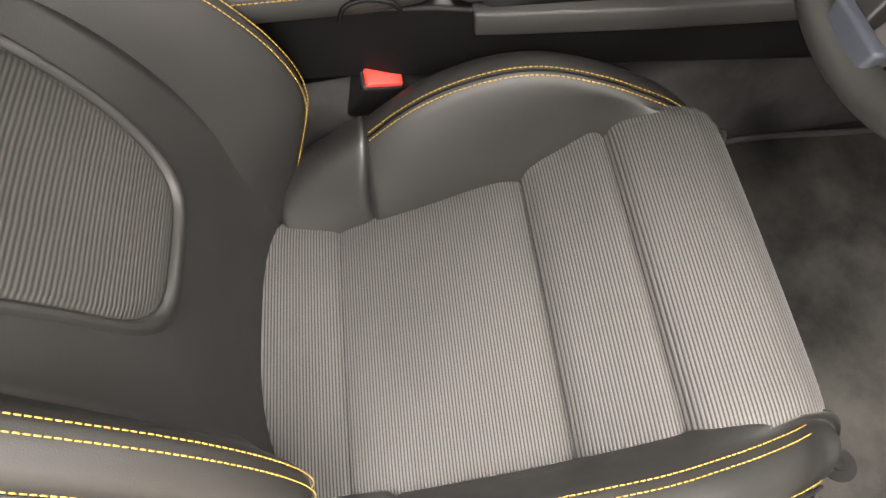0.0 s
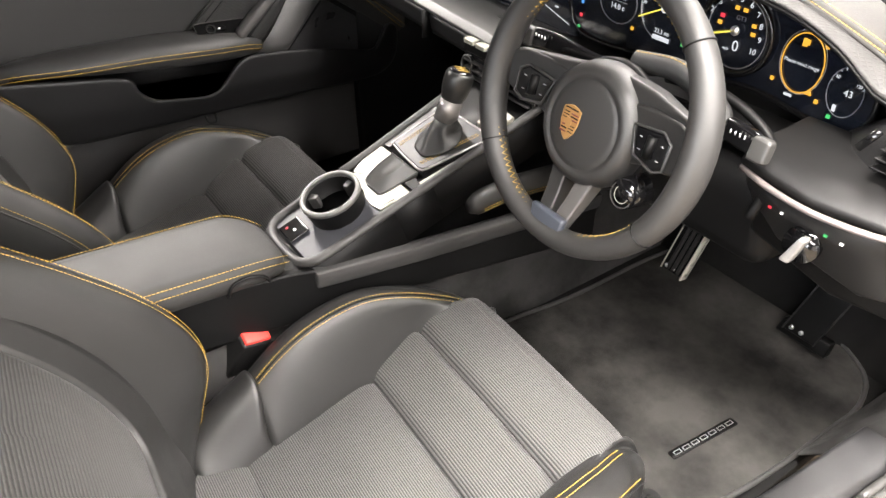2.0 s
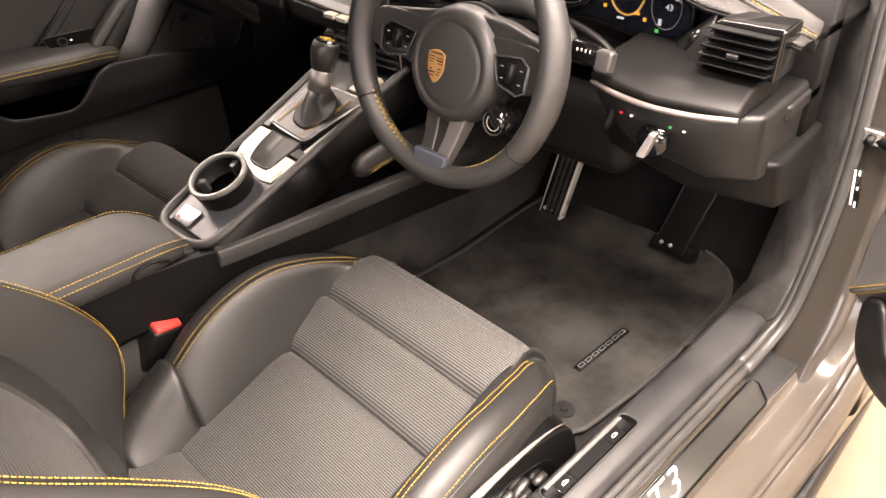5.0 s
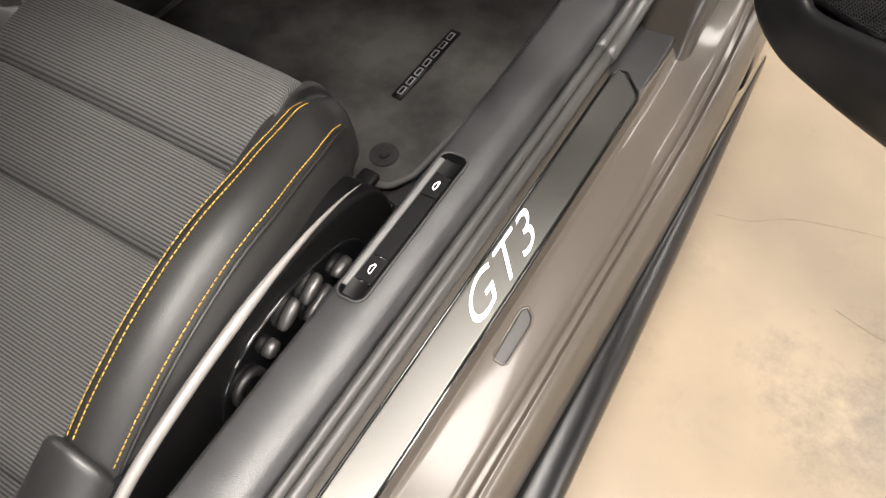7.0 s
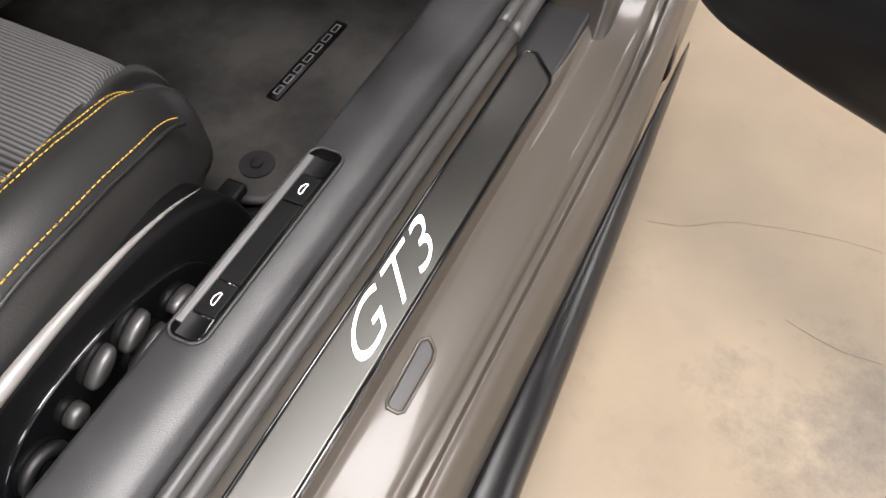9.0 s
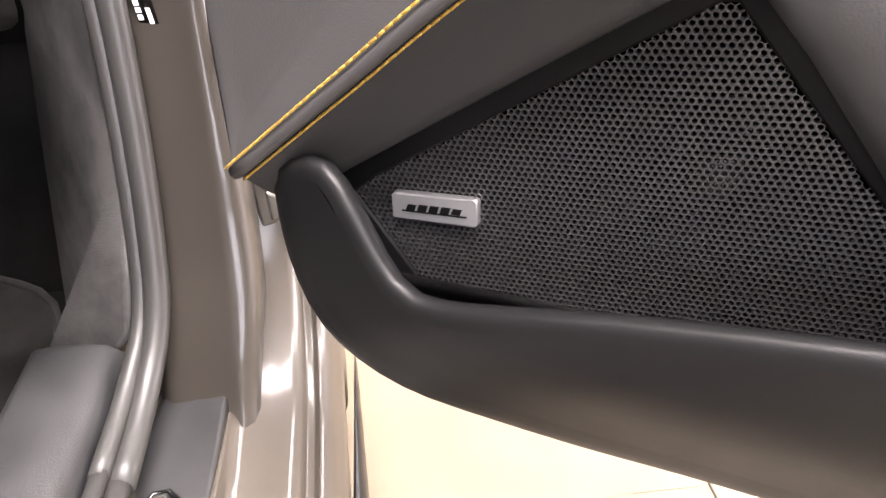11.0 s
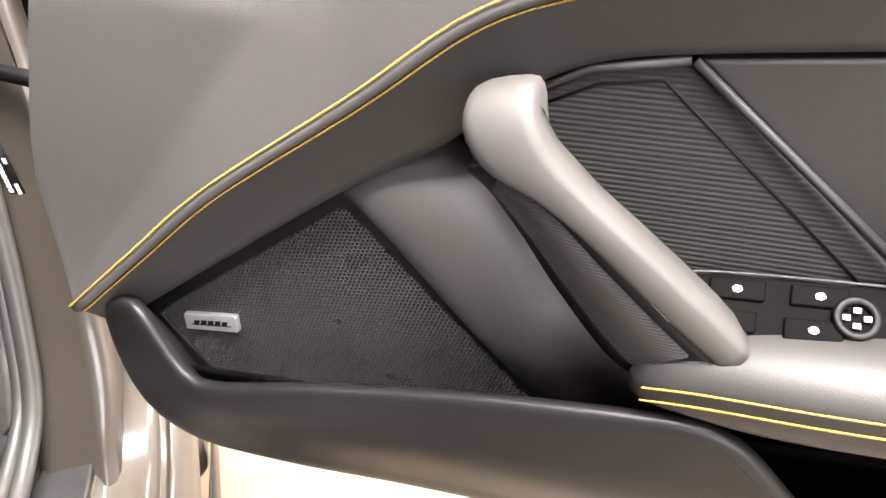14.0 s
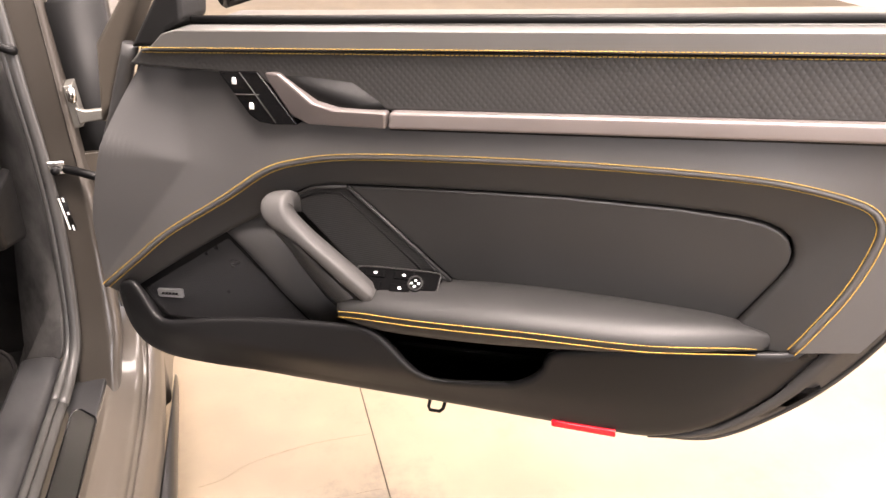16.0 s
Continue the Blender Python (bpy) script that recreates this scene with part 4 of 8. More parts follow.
def back_wing(side, parent):
    """The side wing of the backrest, with its double stitching."""
    rows = [(-0.02, 0.122, -0.006, 0.188, 0.018), (0.03, 0.126, 0.010, 0.198, 0.074), (0.08, 0.131, 0.032, 0.202, 0.123), (0.14, 0.137, 0.036, 0.203, 0.142), (0.22, 0.142, 0.038, 0.203, 0.139), (0.32, 0.147, 0.038, 0.202, 0.114), (0.40, 0.15, 0.035, 0.200, 0.088), (0.48, 0.15, 0.025, 0.196, 0.066), (0.56, 0.15, 0.015, 0.19, 0.05)]
    mid = -0.027
    rings = []
    edge, edge2, edge3 = [], [], []
    for i in range(26):
        v = -0.02 + 0.58 * i / 25
        xi, oi, xo, oo = (interp([(r[0], r[k]) for r in rows], v) for k in (1, 2, 3, 4))
        q = [(xi - 0.012, oi - 0.05), (xi - 0.006, oi - 0.006), (xi + 0.012, oi + 0.012), (xi + (xo - xi) * 0.45, oi + (oo - oi) * 0.5), (xo - 0.018, oo - 0.008), (xo - 0.004, oo), (xo + 0.012, oo - 0.004), (xo + 0.024, oo - 0.022), (xo + 0.028, oo - 0.06), (xo + 0.024, -0.06), (xi, -0.06)]
        rings.append([back(mid + side * a, o, v) for a, o in q])
        edge.append(back(mid + side * (xo - 0.009), oo - 0.0018, v))
        edge2.append(back(mid + side * (xo + 0.0015), oo + 0.0002, v))
        edge3.append(back(mid + side * (xo + 0.0262), oo - 0.030, v))
    first = rings[0]
    cen = sum(first, Vector()) / len(first)
    for f, d in ((0.92, 0.014), (0.7, 0.026), (0.35, 0.032)):
        rings.insert(0, [cen + (p - cen) * f + back(0, 0, -d) - back(0, 0, 0) for p in first])
    ob = mk("backrest_wing", *loft(rings), LEATHER, parent, "black leather backrest side wing")
    s = ob.modifiers.new("sub", "SUBSURF"); s.levels = s.render_levels = 1
    mk("piping", *tube([p + Vector((side * 0.0005, 0, 0.0)) for p in edge3], 0.0015, 6), LEATHER, ob)
    for e in (edge, edge2) + (([p + back(0, 0.007, 0) - back(0, 0, 0) for p in edge3],) if side > 0 else ()):
        mk("stitching", *stitches(e), THREAD, ob, "yellow double stitching")
    return ob


SWITCH = shader("satin_switch", (0.016, 0.0155, 0.015), 0.36)
COVER = shader("satin_cover", (0.0105, 0.0103, 0.0102), 0.42, grain=0.12, grain_scale=1200)


def make_seat(label, near):
    seat = thing("sports_seat", label, "car seat", "front car seats")
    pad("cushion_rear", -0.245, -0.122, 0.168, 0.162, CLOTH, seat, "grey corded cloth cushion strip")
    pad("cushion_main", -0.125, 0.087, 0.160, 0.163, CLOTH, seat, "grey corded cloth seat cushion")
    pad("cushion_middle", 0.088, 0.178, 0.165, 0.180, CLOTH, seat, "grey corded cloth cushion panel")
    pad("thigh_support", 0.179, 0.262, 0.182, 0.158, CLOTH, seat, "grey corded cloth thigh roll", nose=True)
    mk("cushion_base", *box((0, 0.05, 0.235), (0.30, 0.52, 0.10)), BLACK, seat, bevel=0.02)
    for side in (-1, 1):
        bolster(side, "bolster", seat)
        back_wing(side, seat)
        # recliner cover between bolster and backrest
        rr = []
        for k in range(9):
            t = k / 8
            y = -0.192 + 0.122 * t
            zt = 0.310 + 0.080 * t ** 0.9
            rr.append([Vector((side * x, yy, zz)) for x, yy, zz in ((0.140, y + 0.006, 0.262), (0.148, y + 0.006 - 0.02 * t, 0.288), (0.163, y - 0.010 * t, 0.288 + (zt - 0.288) * 0.40), (0.180, y - 0.002 * t, 0.288 + (zt - 0.288) * 0.80), (0.197, y, zt),
                       (0.222, y, zt + 0.001), (0.243, y, zt - 0.010), (0.252, y, zt - 0.03), (0.252, y, zt - 0.11), (0.15, y, 0.24))])
        rc = mk("recliner_cover", *loft(rr), COVER, seat, "satin dark grey recliner cover")
        sb = rc.modifiers.new("sub", "SUBSURF"); sb.levels = sb.render_levels = 2
    # backrest body, frame and cloth insert
    def bfn(s, t):
        x = 2 * s - 1
        v = -0.03 + 0.60 * t
        w = 0.150 + 0.025 * t
        off = -0.014 + 0.056 * math.sin(math.pi * min(1, max(0, (v + 0.02) / 0.5))) ** 0.9 + 0.022 * abs(x) ** 3
        return back(-0.027 + x * w, off, v)
    mk("backrest_leather", *slab(bfn, 31, 41, back(0, -0.05, 0) - back(0, 0, 0)), LEATHER, seat, "black leather backrest panel")
    ins = [(-0.035, 0.160), (-0.080, 0.162), (-0.102, 0.174), (-0.118, 0.205), (-0.131, 0.26), (-0.140, 0.34), (-0.148, 0.44), (-0.13, 0.52), (-0.035, 0.54), (0.06, 0.52), (0.085, 0.44), (0.074, 0.34), (0.062, 0.26), (0.052, 0.205), (0.034, 0.174), (0.010, 0.162)]
    il = spline([(u, v, 0) for u, v in ins], 80, closed=True)
    cu = sum((p.x for p in il)) / 80
    cv = sum((p.y for p in il)) / 80
    n = 80
    def boff(u, v):
        x = (u + 0.027) / (0.150 + 0.025 * (v + 0.03) / 0.60)
        return -0.014 + 0.056 * math.sin(math.pi * min(1, max(0, (v + 0.02) / 0.5))) ** 0.9 + 0.022 * min(1, abs(x)) ** 3
    def bring(f, d):
        out = []
        for p in il:
            u, v = cu + (p.x - cu) * f, cv + (p.y - cv) * f
            out.append(back(u, boff(u, v) + d, v))
        return out
    mk("insert_frame", *loft([bring(f, d) for f, d in ((1.09, -0.004), (1.05, 0.004), (1.015, 0.007), (0.99, 0.005), (0.975, -0.002))], cap=False), LEATHER, seat, "rounded leather frame round the insert")
    rg = [bring(f, d) for f, d in ((0.985, -0.004), (0.96, 0.002), (0.90, 0.004), (0.7, 0.006), (0.45, 0.007), (0.2, 0.007))]
    v, f = loft(rg, cap=False)
    f.append(tuple(range(5 * n, 6 * n)))
    mk("backrest_insert", v, f, CLOTH_SHADED, seat, "grey corded cloth backrest insert")
    # base, side valance with switches
    for xr in (-0.2, 0.2):
        mk("seat_rail", *box((xr, 0.03, 0.195), (0.04, 0.56, 0.035)), BLACK, seat, bevel=0.005)
    if near:
        va = [(-0.16, 0.27), (-0.10, 0.345), (0.0, 0.378), (0.10, 0.386), (0.19, 0.375), (0.245, 0.34), (0.262, 0.27), (0.25, 0.215), (0.05, 0.212), (-0.16, 0.212)]
        vl = spline([(y, z, 0) for y, z in va], 60, closed=True)
        mk("side_valance", *prism([(p.x, p.y) for p in vl], lambda u, w, v: Vector((w, u, v)), 0.225, 0.262), BLACK, seat, "black plastic seat side cover", bevel=0.006)
        mk("bright_strip", *tube([Vector((0.2645, y, z)) for y, z in [(-0.14, 0.330), (-0.08, 0.368), (-0.01, 0.386), (0.07, 0.396), (0.14, 0.396), (0.19, 0.389), (0.222, 0.378)]] and spline([Vector((0.2645, y, z)) for y, z in [(-0.14, 0.330), (-0.08, 0.368), (-0.01, 0.386), (0.07, 0.396), (0.14, 0.396), (0.19, 0.389), (0.222, 0.378)]], 50), [0.0050 * min(1, 0.05 + 2.2 * min(i + 20, 49 - i) / 49) for i in range(50)], 10), shader("satin_grey_piping", (0.11, 0.105, 0.10), 0.36), seat, "satin grey edge strip")
        panel = mk("switch_panel", *prism([(p.x, p.y) for p in spline([(y, z, 0) for y, z in ((0.0, 0.284), (0.015, 0.337), (0.06, 0.362), (0.13, 0.360), (0.185, 0.338), (0.205, 0.300), (0.18, 0.275), (0.08, 0.266))], 40, closed=True)], lambda u, w, v: Vector((w, u, v)), 0.26, 0.2665), GLOSS, seat, "gloss black seat switch panel", bevel=0.002)
        for yy, zz, sy, sz, ang in ((0.068, 0.334, 0.020, 0.014, 15), (0.097, 0.346, 0.034, 0.012, 25), (0.127, 0.342, 0.034, 0.012, 20), (0.128, 0.316, 0.044, 0.016, 8), (0.166, 0.322, 0.028, 0.013, -5)):
            mm = Matrix.Translation((0.272, yy, zz)) @ Matrix.Rotation(radians(ang), 4, "X")
            cap = [[mm @ Vector((h, sy * 0.44 * r * math.cos(q), sz * 0.50 * r * math.sin(q))) for q in [2 * math.pi * k / 20 for k in range(20)]] for r, h in ((1.0, -0.006), (1.0, -0.001), (0.94, 0.0015), (0.75, 0.003), (0.4, 0.0036))]
            mk("seat_switch", *loft(cap), SWITCH, panel, "satin grey oval switch")
        mk("lumbar_ring", *ring((0.266, 0.035, 0.320), 0.011, 0.019, 0.007, (1, 0, 0)), PLASTIC, panel)
        mk("lumbar_button", *disc((0.266, 0.035, 0.320), 0.009, 0.004, (1, 0, 0)), BLACK, panel)
        mk("lower_piping", *tube(spline([Vector((0.264, y, z)) for y, z in ((-0.15, 0.235), (0.0, 0.235), (0.10, 0.238), (0.18, 0.25), (0.215, 0.28))], 30), 0.0018, 6), STEEL, seat)
        mk("front_lever", *box((0.185, 0.285, 0.235), (0.022, 0.07, 0.012)), BLACK, seat, bevel=0.004)
    return seat


seat_a = make_seat("black leather sports seat with grey corded cloth centre, driver side", True)
seat_a.matrix_world = pose(0.400, 0.0, 0.0, 0, 0, -2.6)
seat_b = make_seat("black leather sports seat with grey corded cloth centre, passenger side", False)
seat_b.matrix_world = pose(-0.252, -0.012, 0.0, 0, 0, -1.0)

# belt buckle
bk_ = thing("belt_buckle", "black seat belt buckle with red button", "belt buckle")
bm_ = Matrix.Translation((0.126, -0.042, 0.392)) @ Matrix.Rotation(radians(-20), 4, "X") @ Matrix.Rotation(radians(22), 4, "Y") @ Matrix.Rotation(radians(8), 4, "Z")
mk("housing", *box((0, 0, -0.026), (0.036, 0.050, 0.090), bm_), PLASTIC, bk_, bevel=0.006)
mk("release_button", *box((0.001, 0, 0.016), (0.028, 0.042, 0.014), bm_), RED, bk_, "red push button", bevel=0.003)
mk("stalk", *tube([bm_ @ Vector((0, -0.006, -0.05)), bm_ @ Vector((0, -0.02, -0.10)), bm_ @ Vector((0, -0.03, -0.16))], 0.014, 8, flat=0.5), BLACK, bk_)

# ---- driver's door, open ----
DO, DA = Vector((0.883, 0.527, 0)), radians(-32.7)
DU, DN = Vector((math.cos(DA), math.sin(DA), 0)), Vector((math.sin(DA), -math.cos(DA), 0))


def D(u, w, z):
    """Door place: along the door u, out of its inner face w, height z."""
    return DO + DU * u + DN * w + Vector((0, 0, z))


def slope(u):
    return 0.0855 * u


TEX = dimpled("dimpled_trim", (0.022, 0.0215, 0.021), DU * 0.7 + Vector((0, 0, 0.7)), DU * 0.7 - Vector((0, 0, 0.7)), 0.0062)


PANEL_BLACK = shader("deep_black_panel", (0.002, 0.002, 0.0021), 0.5, spec=0.01, vary=0.05)
TRIM_ALU = shader("dark_satin_trim", (0.124, 0.108, 0.104), 0.42, metal=0.4, vary=0.06)


def make_door(D, DU, DN, label, near):
    door = thing("car_door", label, "car door", "car doors")
    edge = [(0.104, 0.862), (0.068, 0.77), (0.036, 0.691), (0.012, 0.60), (0.022, 0.530), (0.045, 0.475), (0.060, 0.450), (0.085, 0.430), (0.125, 0.420), (0.25, 0.420), (0.367, 0.424), (0.50, 0.430), (0.664, 0.436), (0.76, 0.440), (0.86, 0.466), (0.919, 0.500), (0.968, 0.553), (1.013, 0.634), (1.035, 0.72), (1.04, 0.82), (1.03, 0.968)]
    full = edge + [(0.9, 0.955), (0.568, 0.925), (0.187, 0.892)]
    mk("door_shell", *prism([(u * 1.01 + 0.004 if u > 0.5 else u, z - (0.012 if z < 0.45 else 0)) for u, z in full], D, -0.15, -0.035), PAINT, door, "grey-brown painted outer door", bevel=0.02)
    mk("door_core", *prism(full, D, -0.06, -0.024), BLACK, door)
    # lower plastic panel with the pocket lip
    foot = spline([(u, z, 0) for u, z in ((0.022, 0.506), (0.0215, 0.478), (0.027, 0.450), (0.041, 0.428), (0.066, 0.4140), (0.105, 0.4085), (0.176, 0.4095), (0.25, 0.4150), (0.38, 0.4205), (0.52, 0.4265), (0.667, 0.4305), (0.75, 0.4335), (0.80, 0.4400), (0.86, 0.468), (0.915, 0.522), (0.950, 0.580), (0.968, 0.612))], 80)
    rim_top = spline([(u, z, 0) for u, z in ((0.955, 0.609), (0.935, 0.604), (0.80, 0.581), (0.666, 0.556), (0.645, 0.522), (0.624, 0.502), (0.60, 0.494), (0.522, 0.480), (0.497, 0.484), (0.478, 0.500), (0.450, 0.530), (0.430, 0.543), (0.400, 0.547), (0.30, 0.534), (0.20, 0.512), (0.128, 0.490), (0.107, 0.486), (0.094, 0.494), (0.070, 0.527), (0.060, 0.534), (0.046, 0.532), (0.030, 0.521))], 90)
    lower = [Vector((p[0], p[1], 0)) for p in foot + rim_top]
    nl = len(lower)
    inward = []
    for i in range(nl):
        t_ = (lower[(i + 2) % nl] - lower[(i - 2) % nl]).normalized()
        inward.append(Vector((-t_.y, t_.x, 0)))

    def lip_out(u):
        """How far the rim of the pocket stands out of the door."""
        return interp([(0.02, 0.010), (0.05, 0.018), (0.107, 0.032), (0.20, 0.040), (0.39, 0.047), (0.47, 0.043), (0.60, 0.036), (0.72, 0.030), (1.0, 0.018)], u)

    def low_place(u, z, drop):
        zb = interp([(0.02, 0.45), (0.06, 0.416), (0.11, 0.4085), (0.25, 0.415), (0.52, 0.4265), (0.75, 0.4335), (0.86, 0.468), (0.97, 0.61)], u)
        k_ = max(0.0, min(1.0, (z - zb) / 0.075))
        w_low = interp([(0.02, 0.006), (0.06, 0.014), (0.11, 0.020), (0.8, 0.020), (1.0, 0.008)], u)
        return D(u, w_low + (lip_out(u) - w_low) * k_ * k_ * (3 - 2 * k_) - drop, z)

    rings = []
    for ins, drop, back_, sink in ((0.0, 0.050, 0.010, 0.075), (0.0, 0.020, 0.010, 0.030), (0.0006, 0.0100, 0.0090, 0.004), (0.0020, 0.0048, 0.0048, 0.0), (0.0050, 0.0017, 0.0015, 0.0), (0.0095, 0.0003, 0.0003, 0.0), (0.015, 0.0, 0.0, 0.0)):
        ring_ = []
        for i, (p, q) in enumerate(zip(lower, inward)):
            if i < 80:
                c = p + q * ins * 1.5
                ring_.append(low_place(c.x, c.y, drop))
            else:
                c = p + q * ins * 0.7
                floor_z = interp([(0.02, 0.48), (0.06, 0.44), (0.11, 0.42), (0.25, 0.425), (0.52, 0.437), (0.75, 0.444), (0.86, 0.474), (1.0, 0.61)], c.x)
                sk_ = max(0.0, min(sink, c.y - floor_z))
                ring_.append(low_place(c.x, c.y, back_ + 0.5 * sk_) - Vector((0, 0, sk_)))
        rings.append(ring_)
    lv, lf = loft(rings, cap=False)
    # fill of the panel between its two long edges
    row_a = [lower[i] + inward[i] * 0.015 * 1.5 for i in range(80)]
    row_b = [lower[i] + inward[i] * 0.015 * 0.7 for i in range(nl - 1, 79, -1)]
    row_b = [row_b[round(k * (len(row_b) - 1) / 79)] for k in range(80)]
    fv, ff = surf(lambda a, b: low_place(*(row_a[round(a * 79)].lerp(row_b[round(a * 79)], b)).xy, 0.0), 80, 9)
    mk("lower_panel", *join((lv, lf), (fv, ff)), shader("satin_black_panel", (0.0062, 0.0062, 0.0065), 0.42, spec=0.20, grain=0.12, grain_scale=1400, vary=0.08), door, "satin black plastic lower door panel")
    mk("pocket_floor", *prism(edge[5:17] + [(0.94, 0.52), (0.76, 0.465), (0.36, 0.45), (0.12, 0.445), (0.045, 0.46)], D, -0.03, 0.008), PLASTIC, door)
    mk("pocket_back", *prism([(0.43, 0.44), (0.43, 0.60), (0.70, 0.62), (0.70, 0.46)], D, -0.02, -0.012), BLACK, door)
    # upper leather panel
    stitch_line = [(0.012, 0.516), (0.072, 0.570), (0.131, 0.622), (0.223, 0.687), (0.282, 0.731), (0.328, 0.750), (0.394, 0.765), (0.518, 0.779), (0.645, 0.790), (0.763, 0.797), (0.848, 0.799), (0.903, 0.795), (0.948, 0.786), (0.968, 0.770), (0.971, 0.742), (0.959, 0.685), (0.935, 0.625), (0.923, 0.600)]
    sl = spline([(u, z, 0) for u, z in stitch_line], 90)
    upper = [(p.x, p.y) for p in sl] + [(0.99, 0.615), (1.012, 0.66), (1.030, 0.74), (1.030, 0.860), (0.936, 0.853), (0.445, 0.806), (0.333, 0.797), (0.300, 0.793), (0.270, 0.801), (0.233, 0.850), (0.110, 0.842), (0.071, 0.77), (0.040, 0.691), (0.015, 0.60)]
    mk("upper_panel", *prism(upper, D, -0.04, -0.022), LEATHER_DOOR_LIT, door, "black leather upper door panel")
    rise = [(p.x, p.y) for p in sl if p.x < 0.9705][:80]
    rise = [r for k, r in enumerate(rise) if k == 0 or r[0] > rise[k - 1][0] + 1e-4]
    u_end = 0.962

    def up_place(a, b):
        u = 0.0125 + (u_end - 0.0125) * a
        zs = interp(rise, u)
        zt = interp([(0.0125, 0.530), (0.015, 0.600), (0.040, 0.691), (0.071, 0.770), (0.108, 0.840), (0.125, 0.846), (0.225, 0.852), (0.240, 0.842), (0.268, 0.803), (0.300, 0.794), (0.333, 0.797), (0.445, 0.806), (0.936, 0.853), (0.97, 0.856)], u)
        z = zs + (max(zt, zs + 0.004) - zs) * b
        fade = max(0.0, min(1.0, (0.955 - u) / 0.08))
        lean = interp([(0.0, 0.13), (0.22, 0.15), (0.45, 0.28), (1.0, 0.28)], u) * fade
        lean_hi = 0.16 + 0.16 * max(0.0, min(1.0, (0.23 - u) / 0.08))
        low_ = 0.5628 + (u - 0.0386) * 1.22
        high = 0.742 - (u - 0.05) * 0.15
        w = 0.0180
        if u < 0.172 and high > low_:
            # going up: leaning back, then the facet upright, then leaning back again
            w -= lean * max(0.0, min(z, low_) - zs) + lean_hi * max(0.0, z - high)
            w += 0.10 * max(0.0, min(z, high) - max(low_, zs))
        else:
            w -= lean * (z - zs) + (lean_hi - 0.16) * max(0.0, z - high)
        return D(u, w, z)

    mk("front_crease", *surf(up_place, 150, 46), LEATHER_DOOR_LIT, door, "sloping leather face of the upper panel")
    mk("rear_return", *prism([(p.x, p.y) for p in sl if p.x > 0.90 and p.y < 0.797] + [(0.99, 0.615), (1.012, 0.66), (1.030, 0.74), (1.030, 0.860), (0.962, 0.855), (0.962, 0.784)], D, 0.0, 0.0178), LEATHER_DOOR_LIT, door, bevel=0.004)
    # recessed band below the stitching, and the bands round the insert
    band = [(p.x, p.y - 0.002) for p in sl] + [(0.862, 0.585), (0.860, 0.602), (0.895, 0.681), (0.902, 0.702), (0.901, 0.717), (0.895, 0.731), (0.882, 0.742), (0.863, 0.748), (0.838, 0.751), (0.773, 0.751), (0.647, 0.746), (0.513, 0.735), (0.385, 0.722), (0.335, 0.712), (0.300, 0.692), (0.268, 0.664), (0.198, 0.620), (0.055, 0.516), (0.036, 0.498), (0.016, 0.500)]
    inner = spline([(u, z, 0) for u, z in band[90:][::-1]], 90)
    mk("padded_band", *loft([[D(a.x + (b.x - a.x) * f, w, a.y + (b.y - a.y) * f) for a, b in zip(sl, inner)] for f, w in ((0.0, 0.0150), (0.12, 0.0140), (0.5, 0.0085), (0.85, 0.0035), (0.97, 0.0020), (1.0, -0.0005), (1.0, -0.03))], closed=False), LEATHER_DOOR_DIM, door, "black leather padded band")
    for d in (-0.0048, 0.0040):
        pts = []
        for i, p in enumerate(sl):
            a, b = sl[max(0, i - 1)], sl[min(89, i + 1)]
            t = (b - a).normalized()
            nrm = Vector((-t.y, t.x, 0))
            q = p + nrm * d
            pts.append(D(q.x, 0.0185 if d > 0 else 0.0145, q.y))
        mk("stitching", *stitches(pts, 0.0046, 0.0040, 0.00066), THREAD, door, "yellow double stitching")
    pts = [D(p.x, 0.0155, p.y) for p in sl]
    mk("seam_piping", *tube(pts, 0.0035, 8), LEATHER_DOOR_LIT, door)
    # insert panels
    ins = [(0.385, 0.720), (0.513, 0.733), (0.647, 0.744), (0.773, 0.749), (0.838, 0.748), (0.862, 0.745), (0.880, 0.739), (0.892, 0.729), (0.898, 0.716), (0.899, 0.702), (0.893, 0.682), (0.856, 0.600), (0.66, 0.60), (0.519, 0.606)]
    lean_in = lambda u, w, z: D(u, w - 0.014 * max(0.0, min(1.0, (0.745 - z) / 0.14)) if w > -0.02 else w, z)
    mk("insert_panel", *prism(ins, lean_in, -0.03, 0.0025), LEATHER_DOOR_DIM, door, "black leather door insert", bevel=0.003)
    tri = [(0.382, 0.719), (0.515, 0.606), (0.40, 0.592), (0.300, 0.690), (0.338, 0.711)]
    TRI_CLOTH = ribbed("grille_cloth", 2, 0.0029, (0.0016, 0.0016, 0.0016), (0.0095, 0.0093, 0.0092), depth=0.0007)
    mk("tweeter_grille", *prism(tri, D, -0.03, -0.003), TRI_CLOTH, door, "fine black upper speaker grille", bevel=0.004)
    mk("insert_split", *tube([D(0.384, 0.0, 0.719), D(0.520, 0.0, 0.610)], 0.0024, 8), LEATHER_DOOR_DIM, door)
    mk("grille_rim", *tube([D(u, -0.001, z) for u, z in ((0.300, 0.690), (0.338, 0.711), (0.382, 0.719))], 0.0025, 8), LEATHER_DOOR_DIM, door)
    mk("grille_groove", *tube([D(u, -0.003, z) for u, z in ((0.312, 0.688), (0.342, 0.703), (0.372, 0.708), (0.488, 0.610))], 0.0009, 6), BLACK, door)
    # lower speaker grille with real holes
    SPK = [(0.052, 0.503), (0.063, 0.514), (0.198, 0.613), (0.206, 0.614), (0.335, 0.485), (0.245, 0.462), (0.118, 0.436), (0.105, 0.438)]


